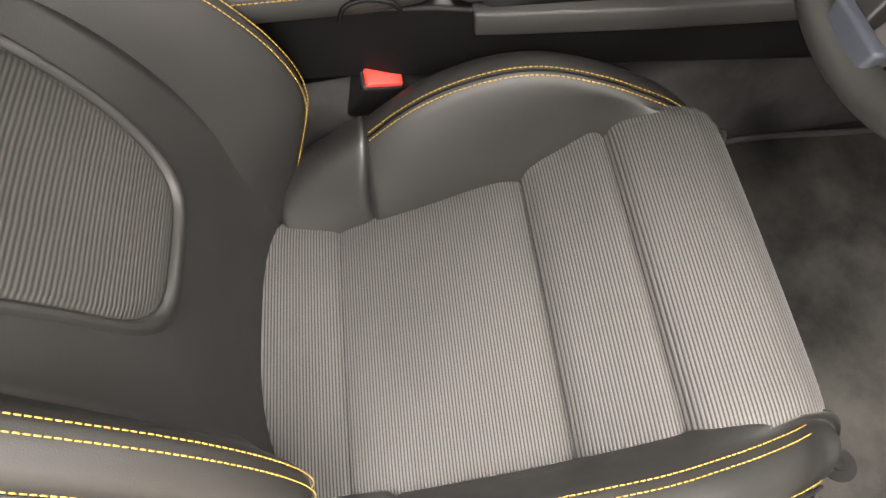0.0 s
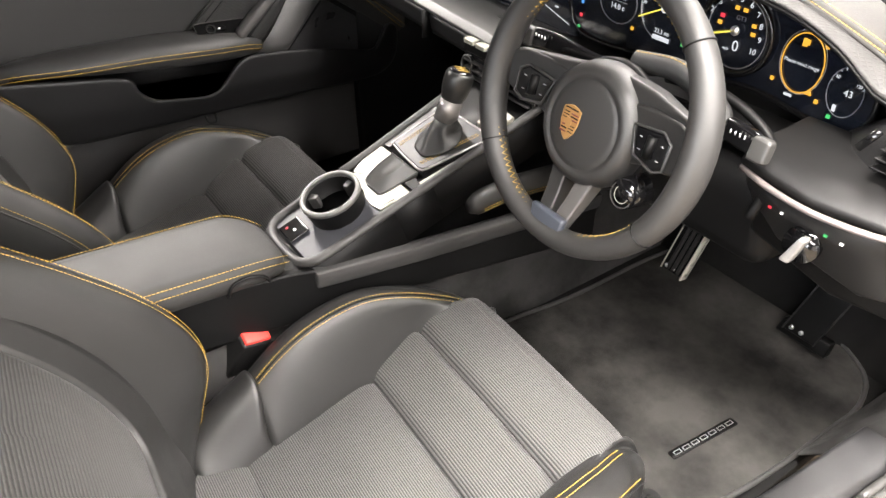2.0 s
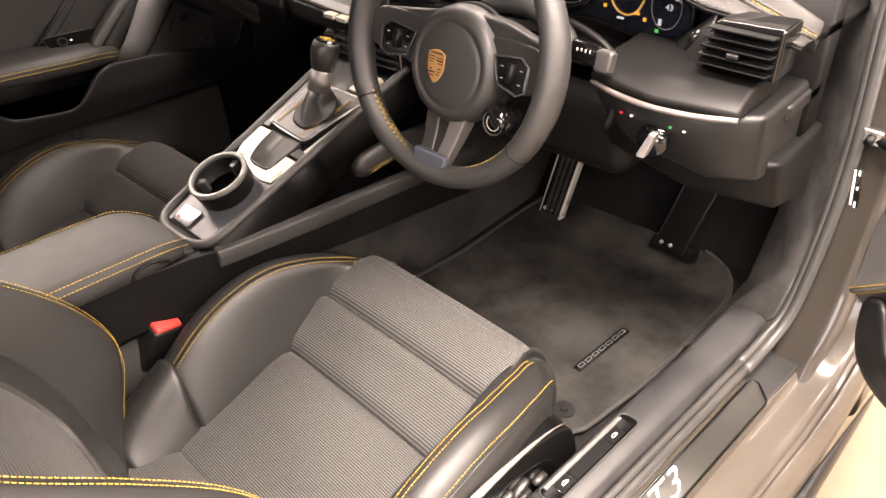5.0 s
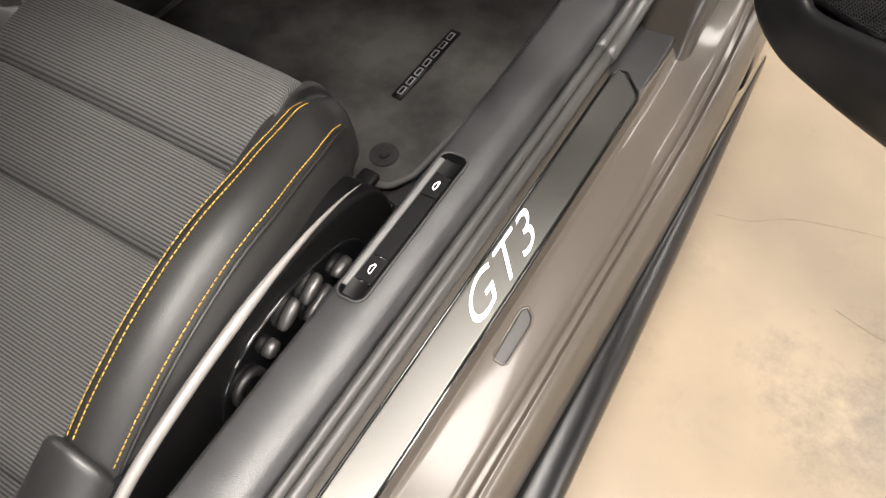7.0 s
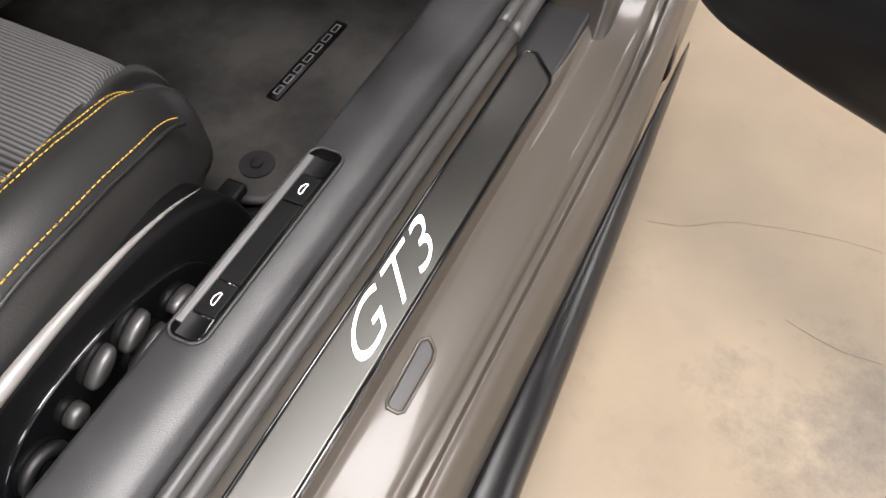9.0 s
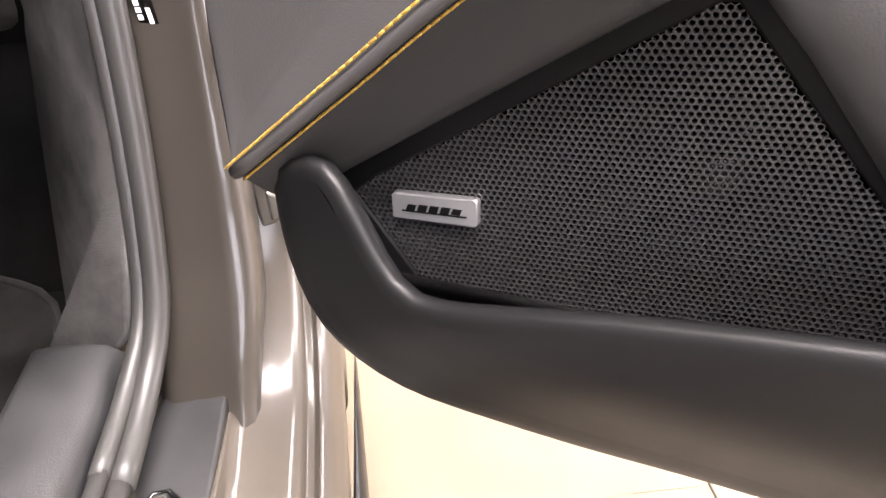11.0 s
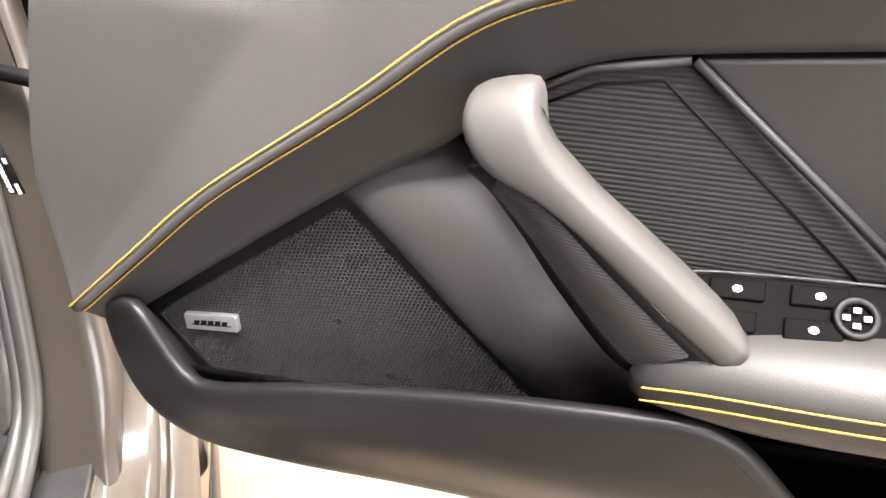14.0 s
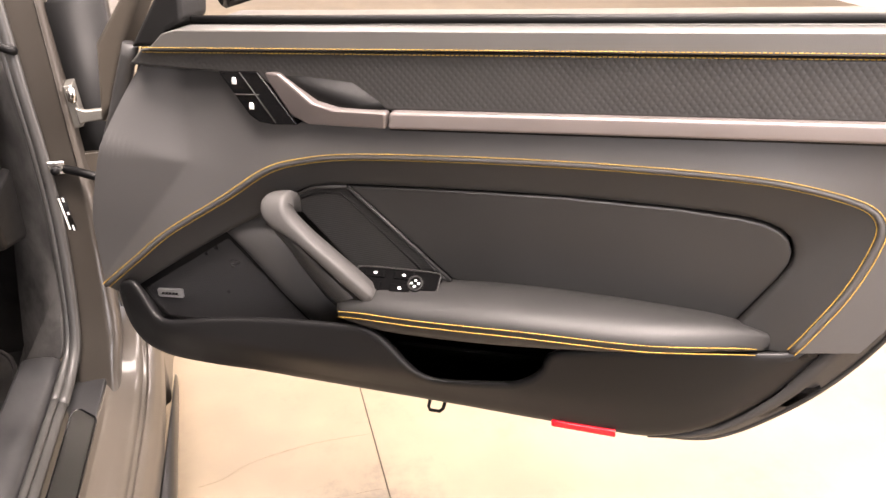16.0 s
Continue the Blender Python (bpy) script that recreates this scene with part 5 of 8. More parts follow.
    def inside(u, v, poly, margin):
        best, odd = 1e9, False
        for (a, b), (c, d) in zip(poly, poly[1:] + poly[:1]):
            if (b > v) != (d > v) and u < (c - a) * (v - b) / (d - b) + a:
                odd = not odd
            L = math.hypot(c - a, d - b)
            t = max(0, min(1, ((u - a) * (c - a) + (v - b) * (d - b)) / (L * L)))
            best = min(best, math.hypot(u - a - t * (c - a), v - b - t * (d - b)))
        return odd and best > margin


    pitch = 0.0029
    R, r_in = pitch / math.sqrt(3), 0.00116
    vs, fs, seen = [], [], {}
    rot = radians(8)


    def vert(u, v, w):
        k = (round(u * 20000), round(v * 20000), w)
        if k not in seen:
            seen[k] = len(vs)
            vs.append(D(u, w, v))
        return seen[k]


    for i in range(-16, 170):
        for j in range(-16, 125):
            gu = (i + 0.5 * (j % 2)) * pitch
            gv = j * pitch * math.sqrt(3) / 2
            cu_, cv_ = 0.04 + gu * math.cos(rot) - gv * math.sin(rot), 0.42 + gu * math.sin(rot) + gv * math.cos(rot)
            if not inside(cu_, cv_, SPK, 0.004):
                continue
            o = [vert(cu_ + R * math.cos(radians(60 * k + 30) + rot), cv_ + R * math.sin(radians(60 * k + 30) + rot), -0.012) for k in range(6)]
            q = [vert(cu_ + r_in * math.cos(radians(60 * k + 30) + rot), cv_ + r_in * math.sin(radians(60 * k + 30) + rot), -0.0121) for k in range(6)]
            z = [vert(cu_ + r_in * 0.9 * math.cos(radians(60 * k + 30) + rot), cv_ + r_in * 0.9 * math.sin(radians(60 * k + 30) + rot), -0.0140) for k in range(6)]
            for k in range(6):
                fs.append((o[k], o[(k + 1) % 6], q[(k + 1) % 6], q[k]))
                fs.append((q[k], q[(k + 1) % 6], z[(k + 1) % 6], z[k]))
    mk("speaker_grille", vs, fs, shader("grille_metal", (0.020, 0.020, 0.021), 0.3), door, "black perforated speaker grille", smooth=False, kind="stuff")
    mk("speaker_back", *prism(SPK, D, -0.03, -0.0165), GLOSS, door, "black speaker cavity")
    mid_u, mid_z = 0.175, 0.51
    def grown(d):
        out = []
        for i in range(8):
            a, b, c = Vector(SPK[i - 1]), Vector(SPK[i]), Vector(SPK[(i + 1) % 8])
            n1, n2 = (b - a).normalized(), (c - b).normalized()
            n1, n2 = Vector((-n1.y, n1.x)), Vector((-n2.y, n2.x))
            n_ = (n1 + n2).normalized()
            if n_.dot(b - Vector((mid_u, mid_z))) < 0:
                n_ = -n_
            out.append(b + n_ * d / max(0.6, n_.dot(n1) if n_.dot(n1) > 0 else -n_.dot(n1)))
        return out
    mk("grille_frame", *loft([[D(p.x, w, p.y) for p in grown(d)] for d, w in ((-0.0045, -0.0150), (-0.0042, -0.0122), (-0.0030, -0.0112), (0.0, -0.0108), (0.0062, -0.0100), (0.0078, -0.0108), (0.0082, -0.0200))], cap=False), BLACK, door, "flat black speaker grille border", smooth=False)
    surround = [(0.030, 0.492), (0.05, 0.515), (0.198, 0.623), (0.215, 0.632), (0.27, 0.662), (0.30, 0.66), (0.36, 0.56), (0.39, 0.53), (0.26, 0.45), (0.10, 0.425), (0.05, 0.45)]
    # surround blackened to carry the shade behind the pull handle
    mk("speaker_surround", *prism(surround, D, -0.03, -0.0215), BLACK, door, "matt black speaker surround")
    prof = spline([Vector(p) for p in ((-0.006, -0.017, -0.003), (-0.002, -0.0115, -0.001), (0.010, -0.0075, 0.004), (0.028, -0.008, 0.012), (0.048, -0.015, 0.022), (0.070, -0.030, 0.031), (0.10, -0.052, 0.041))], 24)
    mk("surround_roll", *loft([[D(u + q.x, q.y, z + q.z) for u, z in ((0.188, 0.645), (0.235, 0.60), (0.29, 0.54), (0.345, 0.488))] for q in prof], closed=False), ROLL_SHEEN, door, "rounded black leather roll beside the grille", solid=0.004)
    badge = mk("maker_badge", *prism([(0.0785, 0.4955), (0.0780, 0.5075), (0.079, 0.509), (0.1185, 0.5145), (0.1198, 0.5135), (0.1202, 0.502), (0.119, 0.5005)], D, -0.013, -0.0085), SILVER, door, "small silver badge with dark bars", bevel=0.001)
    for u, h in ((0.088, 0.003), (0.0935, 0.0036), (0.099, 0.0036), (0.1045, 0.0036), (0.110, 0.003)):
        zc = 0.5028 + 0.14 * (u - 0.088) + 0.0005
        mk("bar", *prism([(u - 0.0025, zc - h / 2), (u + 0.0018, zc - h / 2 + 0.0005), (u + 0.0028, zc + h / 2 + 0.0005), (u - 0.0015, zc + h / 2)], D, -0.0086, -0.0080), BLACK, badge, smooth=False)
    mk("bar", *prism([(0.0835, 0.5006), (0.115, 0.5048), (0.115, 0.5054), (0.0835, 0.5012)], D, -0.0086, -0.0081), BLACK, badge, smooth=False)
    # armrest
    ARM_TOP = [(0.375, 0.586), (0.42, 0.597), (0.49, 0.6055), (0.605, 0.6195), (0.707, 0.6270), (0.83, 0.6320), (0.87, 0.629), (0.905, 0.619)]
    ARM_OUT = [(0.375, 0.043), (0.43, 0.054), (0.49, 0.060), (0.60, 0.066), (0.75, 0.064), (0.83, 0.048), (0.87, 0.032), (0.905, 0.010)]
    rings = []
    for i in range(24):
        u = 0.375 + 0.53 * i / 23
        k = i / 23
        zt = interp(ARM_TOP, u)
        out = interp(ARM_OUT, u)
        zb = interp([(0.375, 0.548), (0.45, 0.548), (0.60, 0.566), (0.75, 0.588), (0.905, 0.606)], u)
        rings.append([D(u, w, z) for w, z in ((-0.02, zt - 0.016 * k * k), (0.0, zt - 0.014 * k * k), (out * 0.55, zt - 0.003), (out * 0.85, zt - 0.010), (out, zt - 0.021), (out + 0.001, zt - 0.030), (out - 0.004, zb + 0.003), (out - 0.014, zb - 0.003), (0.0, zb - 0.006), (-0.02, zb - 0.004))])
    ar = mk("armrest", *loft(rings), LEATHER_DOOR_DIM, door, "black leather padded armrest")
    s_ = ar.modifiers.new("sub", "SUBSURF"); s_.levels = s_.render_levels = 1
    for d in (0.0, -0.0085):
        pts = []
        for i in range(40):
            u = 0.385 + 0.50 * i / 39
            out = interp(ARM_OUT, u)
            zt = interp(ARM_TOP, u)
            pts.append(D(u, out + 0.0012 + (0.0 if d == 0 else -0.0002), zt - 0.0235 + d))
        mk("stitching", *stitches(pts, 0.0046, 0.0040, 0.00062), THREAD, ar, "yellow double stitching")
    # window switch panel on the armrest
    def A(u, w, v):
        """Plane of the window switches: tilted towards the seat."""
        return D(0.398 + u * 1.03, 0.000 + v * 0.70 + w * 0.6, 0.6065 + 0.075 * u - v * 0.60 + w * 0.7)


    sw = mk("window_switch_panel", *prism([(p.x, p.y) for p in spline([(0.0, 0.006, 0), (0.010, 0.0, 0), (0.10, 0.0, 0), (0.106, 0.006, 0), (0.104, 0.030, 0), (0.096, 0.035, 0), (0.015, 0.035, 0), (0.006, 0.026, 0)], 40, closed=True)], A, -0.012, 0.008), PANEL_BLACK, door, "black window switch panel", bevel=0.002)
    mk("panel_rim", *tube([A(p.x, 0.0078, p.y) for p in spline([(-0.001, 0.006, 0), (0.010, -0.001, 0), (0.10, -0.001, 0), (0.107, 0.006, 0), (0.105, 0.031, 0), (0.096, 0.036, 0), (0.014, 0.036, 0), (0.005, 0.026, 0)], 40, closed=True)], 0.0008, 6, closed=True), PLASTIC_GREY, sw)
    for u, v in (((0.025, 0.008), (0.022, 0.026), (0.062, 0.008), (0.060, 0.027)) if near else ((0.060, 0.018),)):
        b_ = mk("switch", *prism([(u - 0.013, v - 0.006), (u + 0.013, v - 0.006), (u + 0.013, v + 0.006), (u - 0.013, v + 0.006)], A, 0.0075, 0.0100), PANEL_BLACK, sw, bevel=0.0015)
        mk("symbol", *prism([(u + 0.0026 * math.cos(k), v + 0.0022 * math.sin(k)) for k in (0.3, 1.3, 2.3, 3.4, 4.4, 5.4)], A, 0.0101, 0.0105), WHITE, b_)
    js = mk("mirror_joystick", *ring(A(0.078, 0.008, 0.018), 0.007, 0.011, 0.003, (DN * 0.65 + Vector((0, 0, 0.75)))), BLACK, sw)
    for du, dv in ((0.0045, 0), (-0.0045, 0), (0, 0.0042), (0, -0.0042)) if near else ():
        mk("symbol", *prism([(0.078 + du - 0.0016, 0.018 + dv - 0.0014), (0.078 + du + 0.0016, 0.018 + dv - 0.0014), (0.078 + du + 0.0016, 0.018 + dv + 0.0014), (0.078 + du - 0.0016, 0.018 + dv + 0.0014)], A, 0.0100, 0.0105), WHITE, js)
    # pull handle
    hl = spline([Vector(p) for p in ((0.300, 0.690, -0.014), (0.291, 0.706, 0.020), (0.286, 0.704, 0.040), (0.288, 0.690, 0.050), (0.300, 0.674, 0.052), (0.322, 0.661, 0.051), (0.350, 0.636, 0.050), (0.385, 0.604, 0.047), (0.419, 0.574, 0.042))], 36)
    hr = spline([Vector(p) for p in ((0.316, 0.692, -0.014), (0.319, 0.712, 0.020), (0.318, 0.712, 0.040), (0.321, 0.700, 0.050), (0.330, 0.685, 0.052), (0.347, 0.668, 0.051), (0.374, 0.646, 0.050), (0.408, 0.617, 0.047), (0.432, 0.594, 0.042))], 36)
    for i in range(36):
        k = max(0.0, min(1.0, (i - 13) / 9))
        hl[i] = hl[i].lerp(hr[i], 0.24 * k * k * (3 - 2 * k))
    rings, prev = [], None
    for i, (a_, b_) in enumerate(zip(hl, hr)):
        tan = ((hl[min(35, i + 1)] + hr[min(35, i + 1)]) - (hl[max(0, i - 1)] + hr[max(0, i - 1)])).normalized()
        up_ = (b_ - a_).cross(tan).normalized()
        if (up_.dot(prev) if prev else up_.y) < 0:
            up_ = -up_
        prev = up_
        rings.append([D(q.x, q.z, q.y) for q in [a_.lerp(b_, f) + up_ * d for f, d in ((0.0, -0.022), (-0.015, -0.008), (0.01, -0.003), (0.07, 0.0), (0.20, 0.0012), (0.5, 0.0018), (0.80, 0.0012), (0.93, 0.0), (0.99, -0.003), (1.015, -0.008), (1.0, -0.022))]])
    mk("pull_handle", *loft(rings), shader("satin_graphite", (0.046, 0.0447, 0.0435), 0.55, spec=0.3, grain=0.1, grain_scale=1500), door, "satin graphite door pull handle")
    ga = spline([Vector(p) for p in ((0.290, 0.672, 0.042), (0.307, 0.674, 0.047), (0.335, 0.659, 0.048), (0.357, 0.639, 0.047), (0.391, 0.608, 0.044), (0.423, 0.579, 0.040))], 30)
    gb = spline([Vector(p) for p in ((0.288, 0.664, 0.030), (0.300, 0.654, 0.031), (0.316, 0.634, 0.031), (0.336, 0.605, 0.030), (0.364, 0.571, 0.030), (0.384, 0.556, 0.030))], 30)
    rings = []
    for a_, b_ in zip(ga, gb):
        q_ = [a_ + Vector((0, 0, -0.02)), a_, a_.lerp(b_, 0.12) + Vector((0, 0, 0.0015)), a_.lerp(b_, 0.5) + Vector((0, 0, 0.003)), a_.lerp(b_, 0.85) + Vector((0, 0, 0.001)), b_, b_ + Vector((0.004, 0.004, -0.012)), b_ + Vector((0.010, 0.010, -0.03))]
        rings.append([D(p.x, p.z, p.y) for p in q_])
    mk("handle_grip", *loft(rings), BLACK, door, "matt black padded inside of the pull handle")
    rings = []
    for a_, b_ in list(zip(ga, gb))[3:27]:
        rings.append([D(p.x, p.z, p.y) for p in (a_.lerp(b_, 0.13) + Vector((0, 0, 0.000)), a_.lerp(b_, 0.17) + Vector((0, 0, 0.0036)), a_.lerp(b_, 0.5) + Vector((0, 0, 0.0046)), a_.lerp(b_, 0.80) + Vector((0, 0, 0.0034)), a_.lerp(b_, 0.85) + Vector((0, 0, 0.000)))])
    mk("grip_pad", *loft(rings, closed=False), ribbed("ribbed_grip", 2, 0.0020, (0.002, 0.002, 0.002), (0.013, 0.0128, 0.0125), depth=0.0006), door, "finely ribbed black grip pad")
    mk("handle_seam", *tube(spline([D(u, 0.0480, z) for u, z in ((0.292, 0.673), (0.307, 0.675), (0.335, 0.660), (0.357, 0.640), (0.391, 0.609), (0.423, 0.580))][1:-1], 40), 0.0006, 6), PLASTIC_GREY, door)
    # textured band, trim strip, release lever, lock switches
    mk("textured_band", *prism([(0.110, 0.846), (0.132, 0.866), (0.52, 0.899), (0.93, 0.933), (1.03, 0.942), (1.03, 0.882), (0.941, 0.872), (0.445, 0.827), (0.32, 0.83), (0.28, 0.85)], D, -0.03, 0.019), TEX, door, "black dimpled trim band", bevel=0.004)
    mk("trim_strip", *prism([(0.447, 0.829), (0.938, 0.874), (1.03, 0.882), (1.03, 0.862), (0.944, 0.855), (0.445, 0.809)], D, -0.02, 0.030), TRIM_ALU, door, "brushed dark aluminium trim strip", bevel=0.004)
    # thin black strip paints the shadow line below the trim
    mk("trim_shadow_gap", *prism([(0.445, 0.809), (0.944, 0.855), (1.03, 0.862), (1.03, 0.858), (0.944, 0.851), (0.445, 0.805)], D, -0.02, 0.020), BLACK, door)
    mk("release_bowl", *prism([(0.30, 0.852), (0.335, 0.856), (0.40, 0.855), (0.43, 0.838), (0.44, 0.829), (0.37, 0.82)], D, -0.02, 0.0205), BLACK, door, "dark recess behind the door release")
    mk("release_lever", *loft([[D(u, w, z) for u, w, z in q] for q in (
        [(0.288, 0.018, 0.856), (0.312, 0.026, 0.858), (0.312, 0.014, 0.858), (0.288, 0.010, 0.856)],
        [(0.305, 0.020, 0.832), (0.338, 0.030, 0.842), (0.338, 0.014, 0.842), (0.305, 0.010, 0.832)],
        [(0.322, 0.020, 0.808), (0.358, 0.034, 0.830), (0.358, 0.014, 0.830), (0.322, 0.010, 0.808)],
        [(0.345, 0.022, 0.800), (0.385, 0.034, 0.825), (0.385, 0.014, 0.825), (0.345, 0.010, 0.800)],
        [(0.443, 0.028, 0.808), (0.444, 0.031, 0.828), (0.444, 0.014, 0.828), (0.443, 0.010, 0.808)])]), TRIM_ALU, door, "satin aluminium door release lever", bevel=0.004)
    lk = mk("lock_switch_panel", *prism([(0.233, 0.851), (0.284, 0.856), (0.331, 0.797), (0.300, 0.794), (0.282, 0.795), (0.270, 0.802)], D, -0.02, 0.021), GLOSS, door, "gloss black lock switch panel", bevel=0.002)
    mk("switch_line", *tube([D(0.252, 0.0215, 0.826), D(0.285, 0.0215, 0.829)], 0.0008, 5), PLASTIC_GREY, lk)
    mk("switch_line", *tube([D(0.262, 0.0215, 0.853), D(0.304, 0.0215, 0.797)], 0.0008, 5), PLASTIC_GREY, lk)
    for u, z in ((0.254, 0.842), (0.274, 0.814)):
        mk("lock_symbol", *prism([(u - 0.003, z - 0.004), (u + 0.003, z - 0.0035), (u + 0.003, z + 0.001), (u + 0.0015, z + 0.0045), (u - 0.002, z + 0.004), (u - 0.003, z)], D, 0.0212, 0.0218), WHITE, lk)
    # belt pad with stitching, glass seal, mirror corner
    mk("belt_pad", *prism([(0.132, 0.8665), (0.150, 0.872), (0.168, 0.889), (0.187, 0.895), (0.568, 0.927), (0.93, 0.958), (1.03, 0.968), (1.03, 0.945), (0.93, 0.936), (0.52, 0.902)], D, -0.05, 0.026), BELT_LEATHER_LIT, door, "leather belt line pad", bevel=0.008)
    for d in (0.003, -0.0035):
        mk("stitching", *stitches([D(0.135 + 0.88 * i / 30, 0.0268 if d > 0 else 0.0215, 0.8675 + 0.0865 * 0.88 * i / 30 + d) for i in range(31)], r=0.00062), THREAD, door, "yellow double stitching")
    mk("glass_seal", *tube([D(0.187, -0.012, 0.900), D(0.568, -0.012, 0.933), D(1.03, -0.012, 0.973)], 0.005, 8), BLACK, door, "black window seal")
    mk("mirror_corner", *prism([(0.110, 0.864), (0.152, 0.925), (0.175, 0.96), (0.190, 0.96), (0.186, 0.902), (0.166, 0.889), (0.158, 0.872)], D, -0.05, 0.010), PLASTIC, door, "black plastic mirror corner cover", bevel=0.006)
    mk("front_edge_seal", *tube(spline([D(0.103, -0.004, 0.865), D(0.064, -0.004, 0.77), D(0.031, -0.004, 0.69), D(0.009, -0.004, 0.60), D(0.006, -0.006, 0.51)], 24), 0.010, 8), PLASTIC_GREY, door, "grey rubber front edge of the door")
    mk("door_inner_frame", *prism([(0.09, 0.87), (0.055, 0.78), (0.03, 0.75), (0.045, 0.86), (0.10, 0.93), (0.14, 0.99), (0.155, 0.985)], D, -0.05, -0.01), PAINT, door, "painted inner door frame", bevel=0.008)
    if near:
        mk("red_reflector", *prism([(0.668, 0.4410), (0.750, 0.4440), (0.751, 0.4345), (0.669, 0.4315)], D, 0.008, 0.0245), shader("red_reflector_lens", (0.55, 0.004, 0.012), 0.25, vary=0.1, vary_scale=300), door, "red safety reflector", bevel=0.0015)
    mk("sill_hook", *tube([D(u, 0.004, z + 0.014) for u, z in ((0.501, 0.412), (0.498, 0.392), (0.500, 0.386), (0.514, 0.387), (0.519, 0.393), (0.522, 0.412))], 0.0025, 8), BLACK, door)
    crease = spline([Vector(p) for p in ((0.79, 0.437, 0.014), (0.86, 0.464, 0.014), (0.917, 0.522, 0.014), (0.955, 0.590, 0.014), (0.992, 0.680, 0.014), (1.018, 0.780, 0.014), (1.028, 0.905, 0.010))], 50)
    outer = spline([Vector(p) for p in ((0.80, 0.431, -0.006), (0.88, 0.444, -0.012), (0.965, 0.518, -0.016), (1.020, 0.600, -0.018), (1.052, 0.690, -0.018), (1.072, 0.790, -0.018), (1.078, 0.930, -0.018))], 50)
    mk("door_return", *loft([[D(p.x, p.z + dw, p.y) for p in [a.lerp(b, f) for a, b in zip(crease, outer)]] for f, dw in ((-0.10, -0.02), (0.0, 0.0), (0.25, 0.0035), (0.7, 0.004), (0.9, 0.0015), (1.0, -0.006), (1.0, -0.05))], closed=False), PLASTIC_GREY, door, "grey painted rear return of the door")
    mk("rear_edge_seal", *tube([D(p.x, p.z + 0.004, p.y) for p in [a.lerp(b, 0.82) for a, b in zip(crease, outer)]], 0.0032, 8), RUBBER, door, "grey rubber rear door edge")
    return door


make_door(D, DU, DN, "open car door with black leather inner panel, driver side", True)


def far_place(u, w, z):
    """The closed door on the far side, a mirror image."""
    return Vector((-0.562 + w, 0.675 - u, z))


make_door(far_place, Vector((0, -1, 0)), Vector((1, 0, 0)), "closed car door with black leather inner panel, passenger side", False)

# door mirror outside the glass
mir = thing("wing_mirror", "car wing mirror with dark housing", "wing mirror")
mc = D(0.30, -0.22, 1.00)
hv = []
for i in range(9):
    t = i / 8
    rr = math.sin(math.pi * (0.12 + 0.80 * t)) ** 0.6
    hv.append([mc + DU * (0.11 * rr * math.cos(a)) + Vector((0, 0, 0.065 * rr * math.sin(a))) + DN * (0.05 - 0.12 * t) for a in [2 * math.pi * k / 20 for k in range(20)]])
mk("housing", *loft(hv), GLOSS, mir, "gloss dark mirror housing")
mk("mirror_glass", *prism([(0.095 * math.cos(2 * math.pi * k / 24), 0.052 * math.sin(2 * math.pi * k / 24)) for k in range(24)], lambda u, w, v: mc + DU * u + DN * w + Vector((0, 0, v)), 0.045, 0.053), MIRROR_GLASS, mir, "mirror glass")
mk("foot", *tube([mc + Vector((0, 0, -0.05)), D(0.22, -0.14, 0.93), D(0.19, -0.08, 0.92)], 0.018, 10), GLOSS, mir)

# ---- steering wheel ----
WC = Vector((0.386, 0.327, 0.764))
WN = Vector((0.017, 1.0, -0.272)).normalized()
WA = WN.cross(Vector((0, 0, 1))).normalized()
WB = WA.cross(WN)


def W(u, w, v):
    """Steering wheel place: right u, towards the driver w, up v."""
    return WC + WA * u + WB * v - WN * w


wheel = thing("steering_wheel", "black leather sports steering wheel with yellow stitching", "steering wheel")
WHEEL_LEATHER = shader("wheel_leather", (0.0135, 0.0130, 0.0125), 0.50, grain=0.1, grain_scale=1000, cells=True, vary=0.1)
NR = 72
rim = []
for k in range(NR):
    a = 2 * math.pi * k / NR
    flat = 1.0 - 0.012 * max(0, -math.sin(a)) ** 6
    fat = 0.0150 + 0.0022 * (abs(math.cos(a - 0.25)) ** 10 + abs(math.cos(a + math.pi + 0.25)) ** 10)
    rim.append((a, 0.1635 * flat, fat))
rings = []
for a, r, f in rim:
    d = Vector((math.cos(a), math.sin(a)))
    rings.append([W(d.x * (r + f * math.cos(b)), f * 1.12 * math.sin(b), d.y * (r + f * math.cos(b))) for b in [2 * math.pi * j / 14 for j in range(14)]])
rings.append(rings[0])
rim_ob = mk("rim", *loft(rings, cap=False), WHEEL_LEATHER, wheel, "black leather rim")
for a in (0.773, math.pi - 0.773, math.pi + 0.605, 2 * math.pi - 0.605):
    r, f = 0.1635, 0.0160
    mk("rim_seam", *tube([W(math.cos(a) * (r + f * math.cos(b)), f * 1.12 * math.sin(b), math.sin(a) * (r + f * math.cos(b))) for b in [2 * math.pi * j / 20 for j in range(20)]], 0.0011, 6, closed=True), BLACK, rim_ob)


def zigzag(a0, a1, parent):
    pts = []
    n = int(abs(a1 - a0) * 0.148 / 0.0042)
    for i in range(n):
        a = a0 + (a1 - a0) * i / (n - 1)
        b = math.pi + (0.32 if i % 2 else -0.22)
        r, f = 0.1635, 0.0160
        pts.append(W(math.cos(a) * (r + f * math.cos(b)), f * 1.12 * -math.sin(b), math.sin(a) * (r + f * math.cos(b))))
    vs, fs = [], []
    for p, q in zip(pts, pts[1:]):
        vs2, fs2 = tube([p, q], 0.00065, 5)
        vs, fs = join((vs, fs), (vs2, fs2))
    mk("stitching", vs, fs, THREAD, parent, "yellow cross stitching")


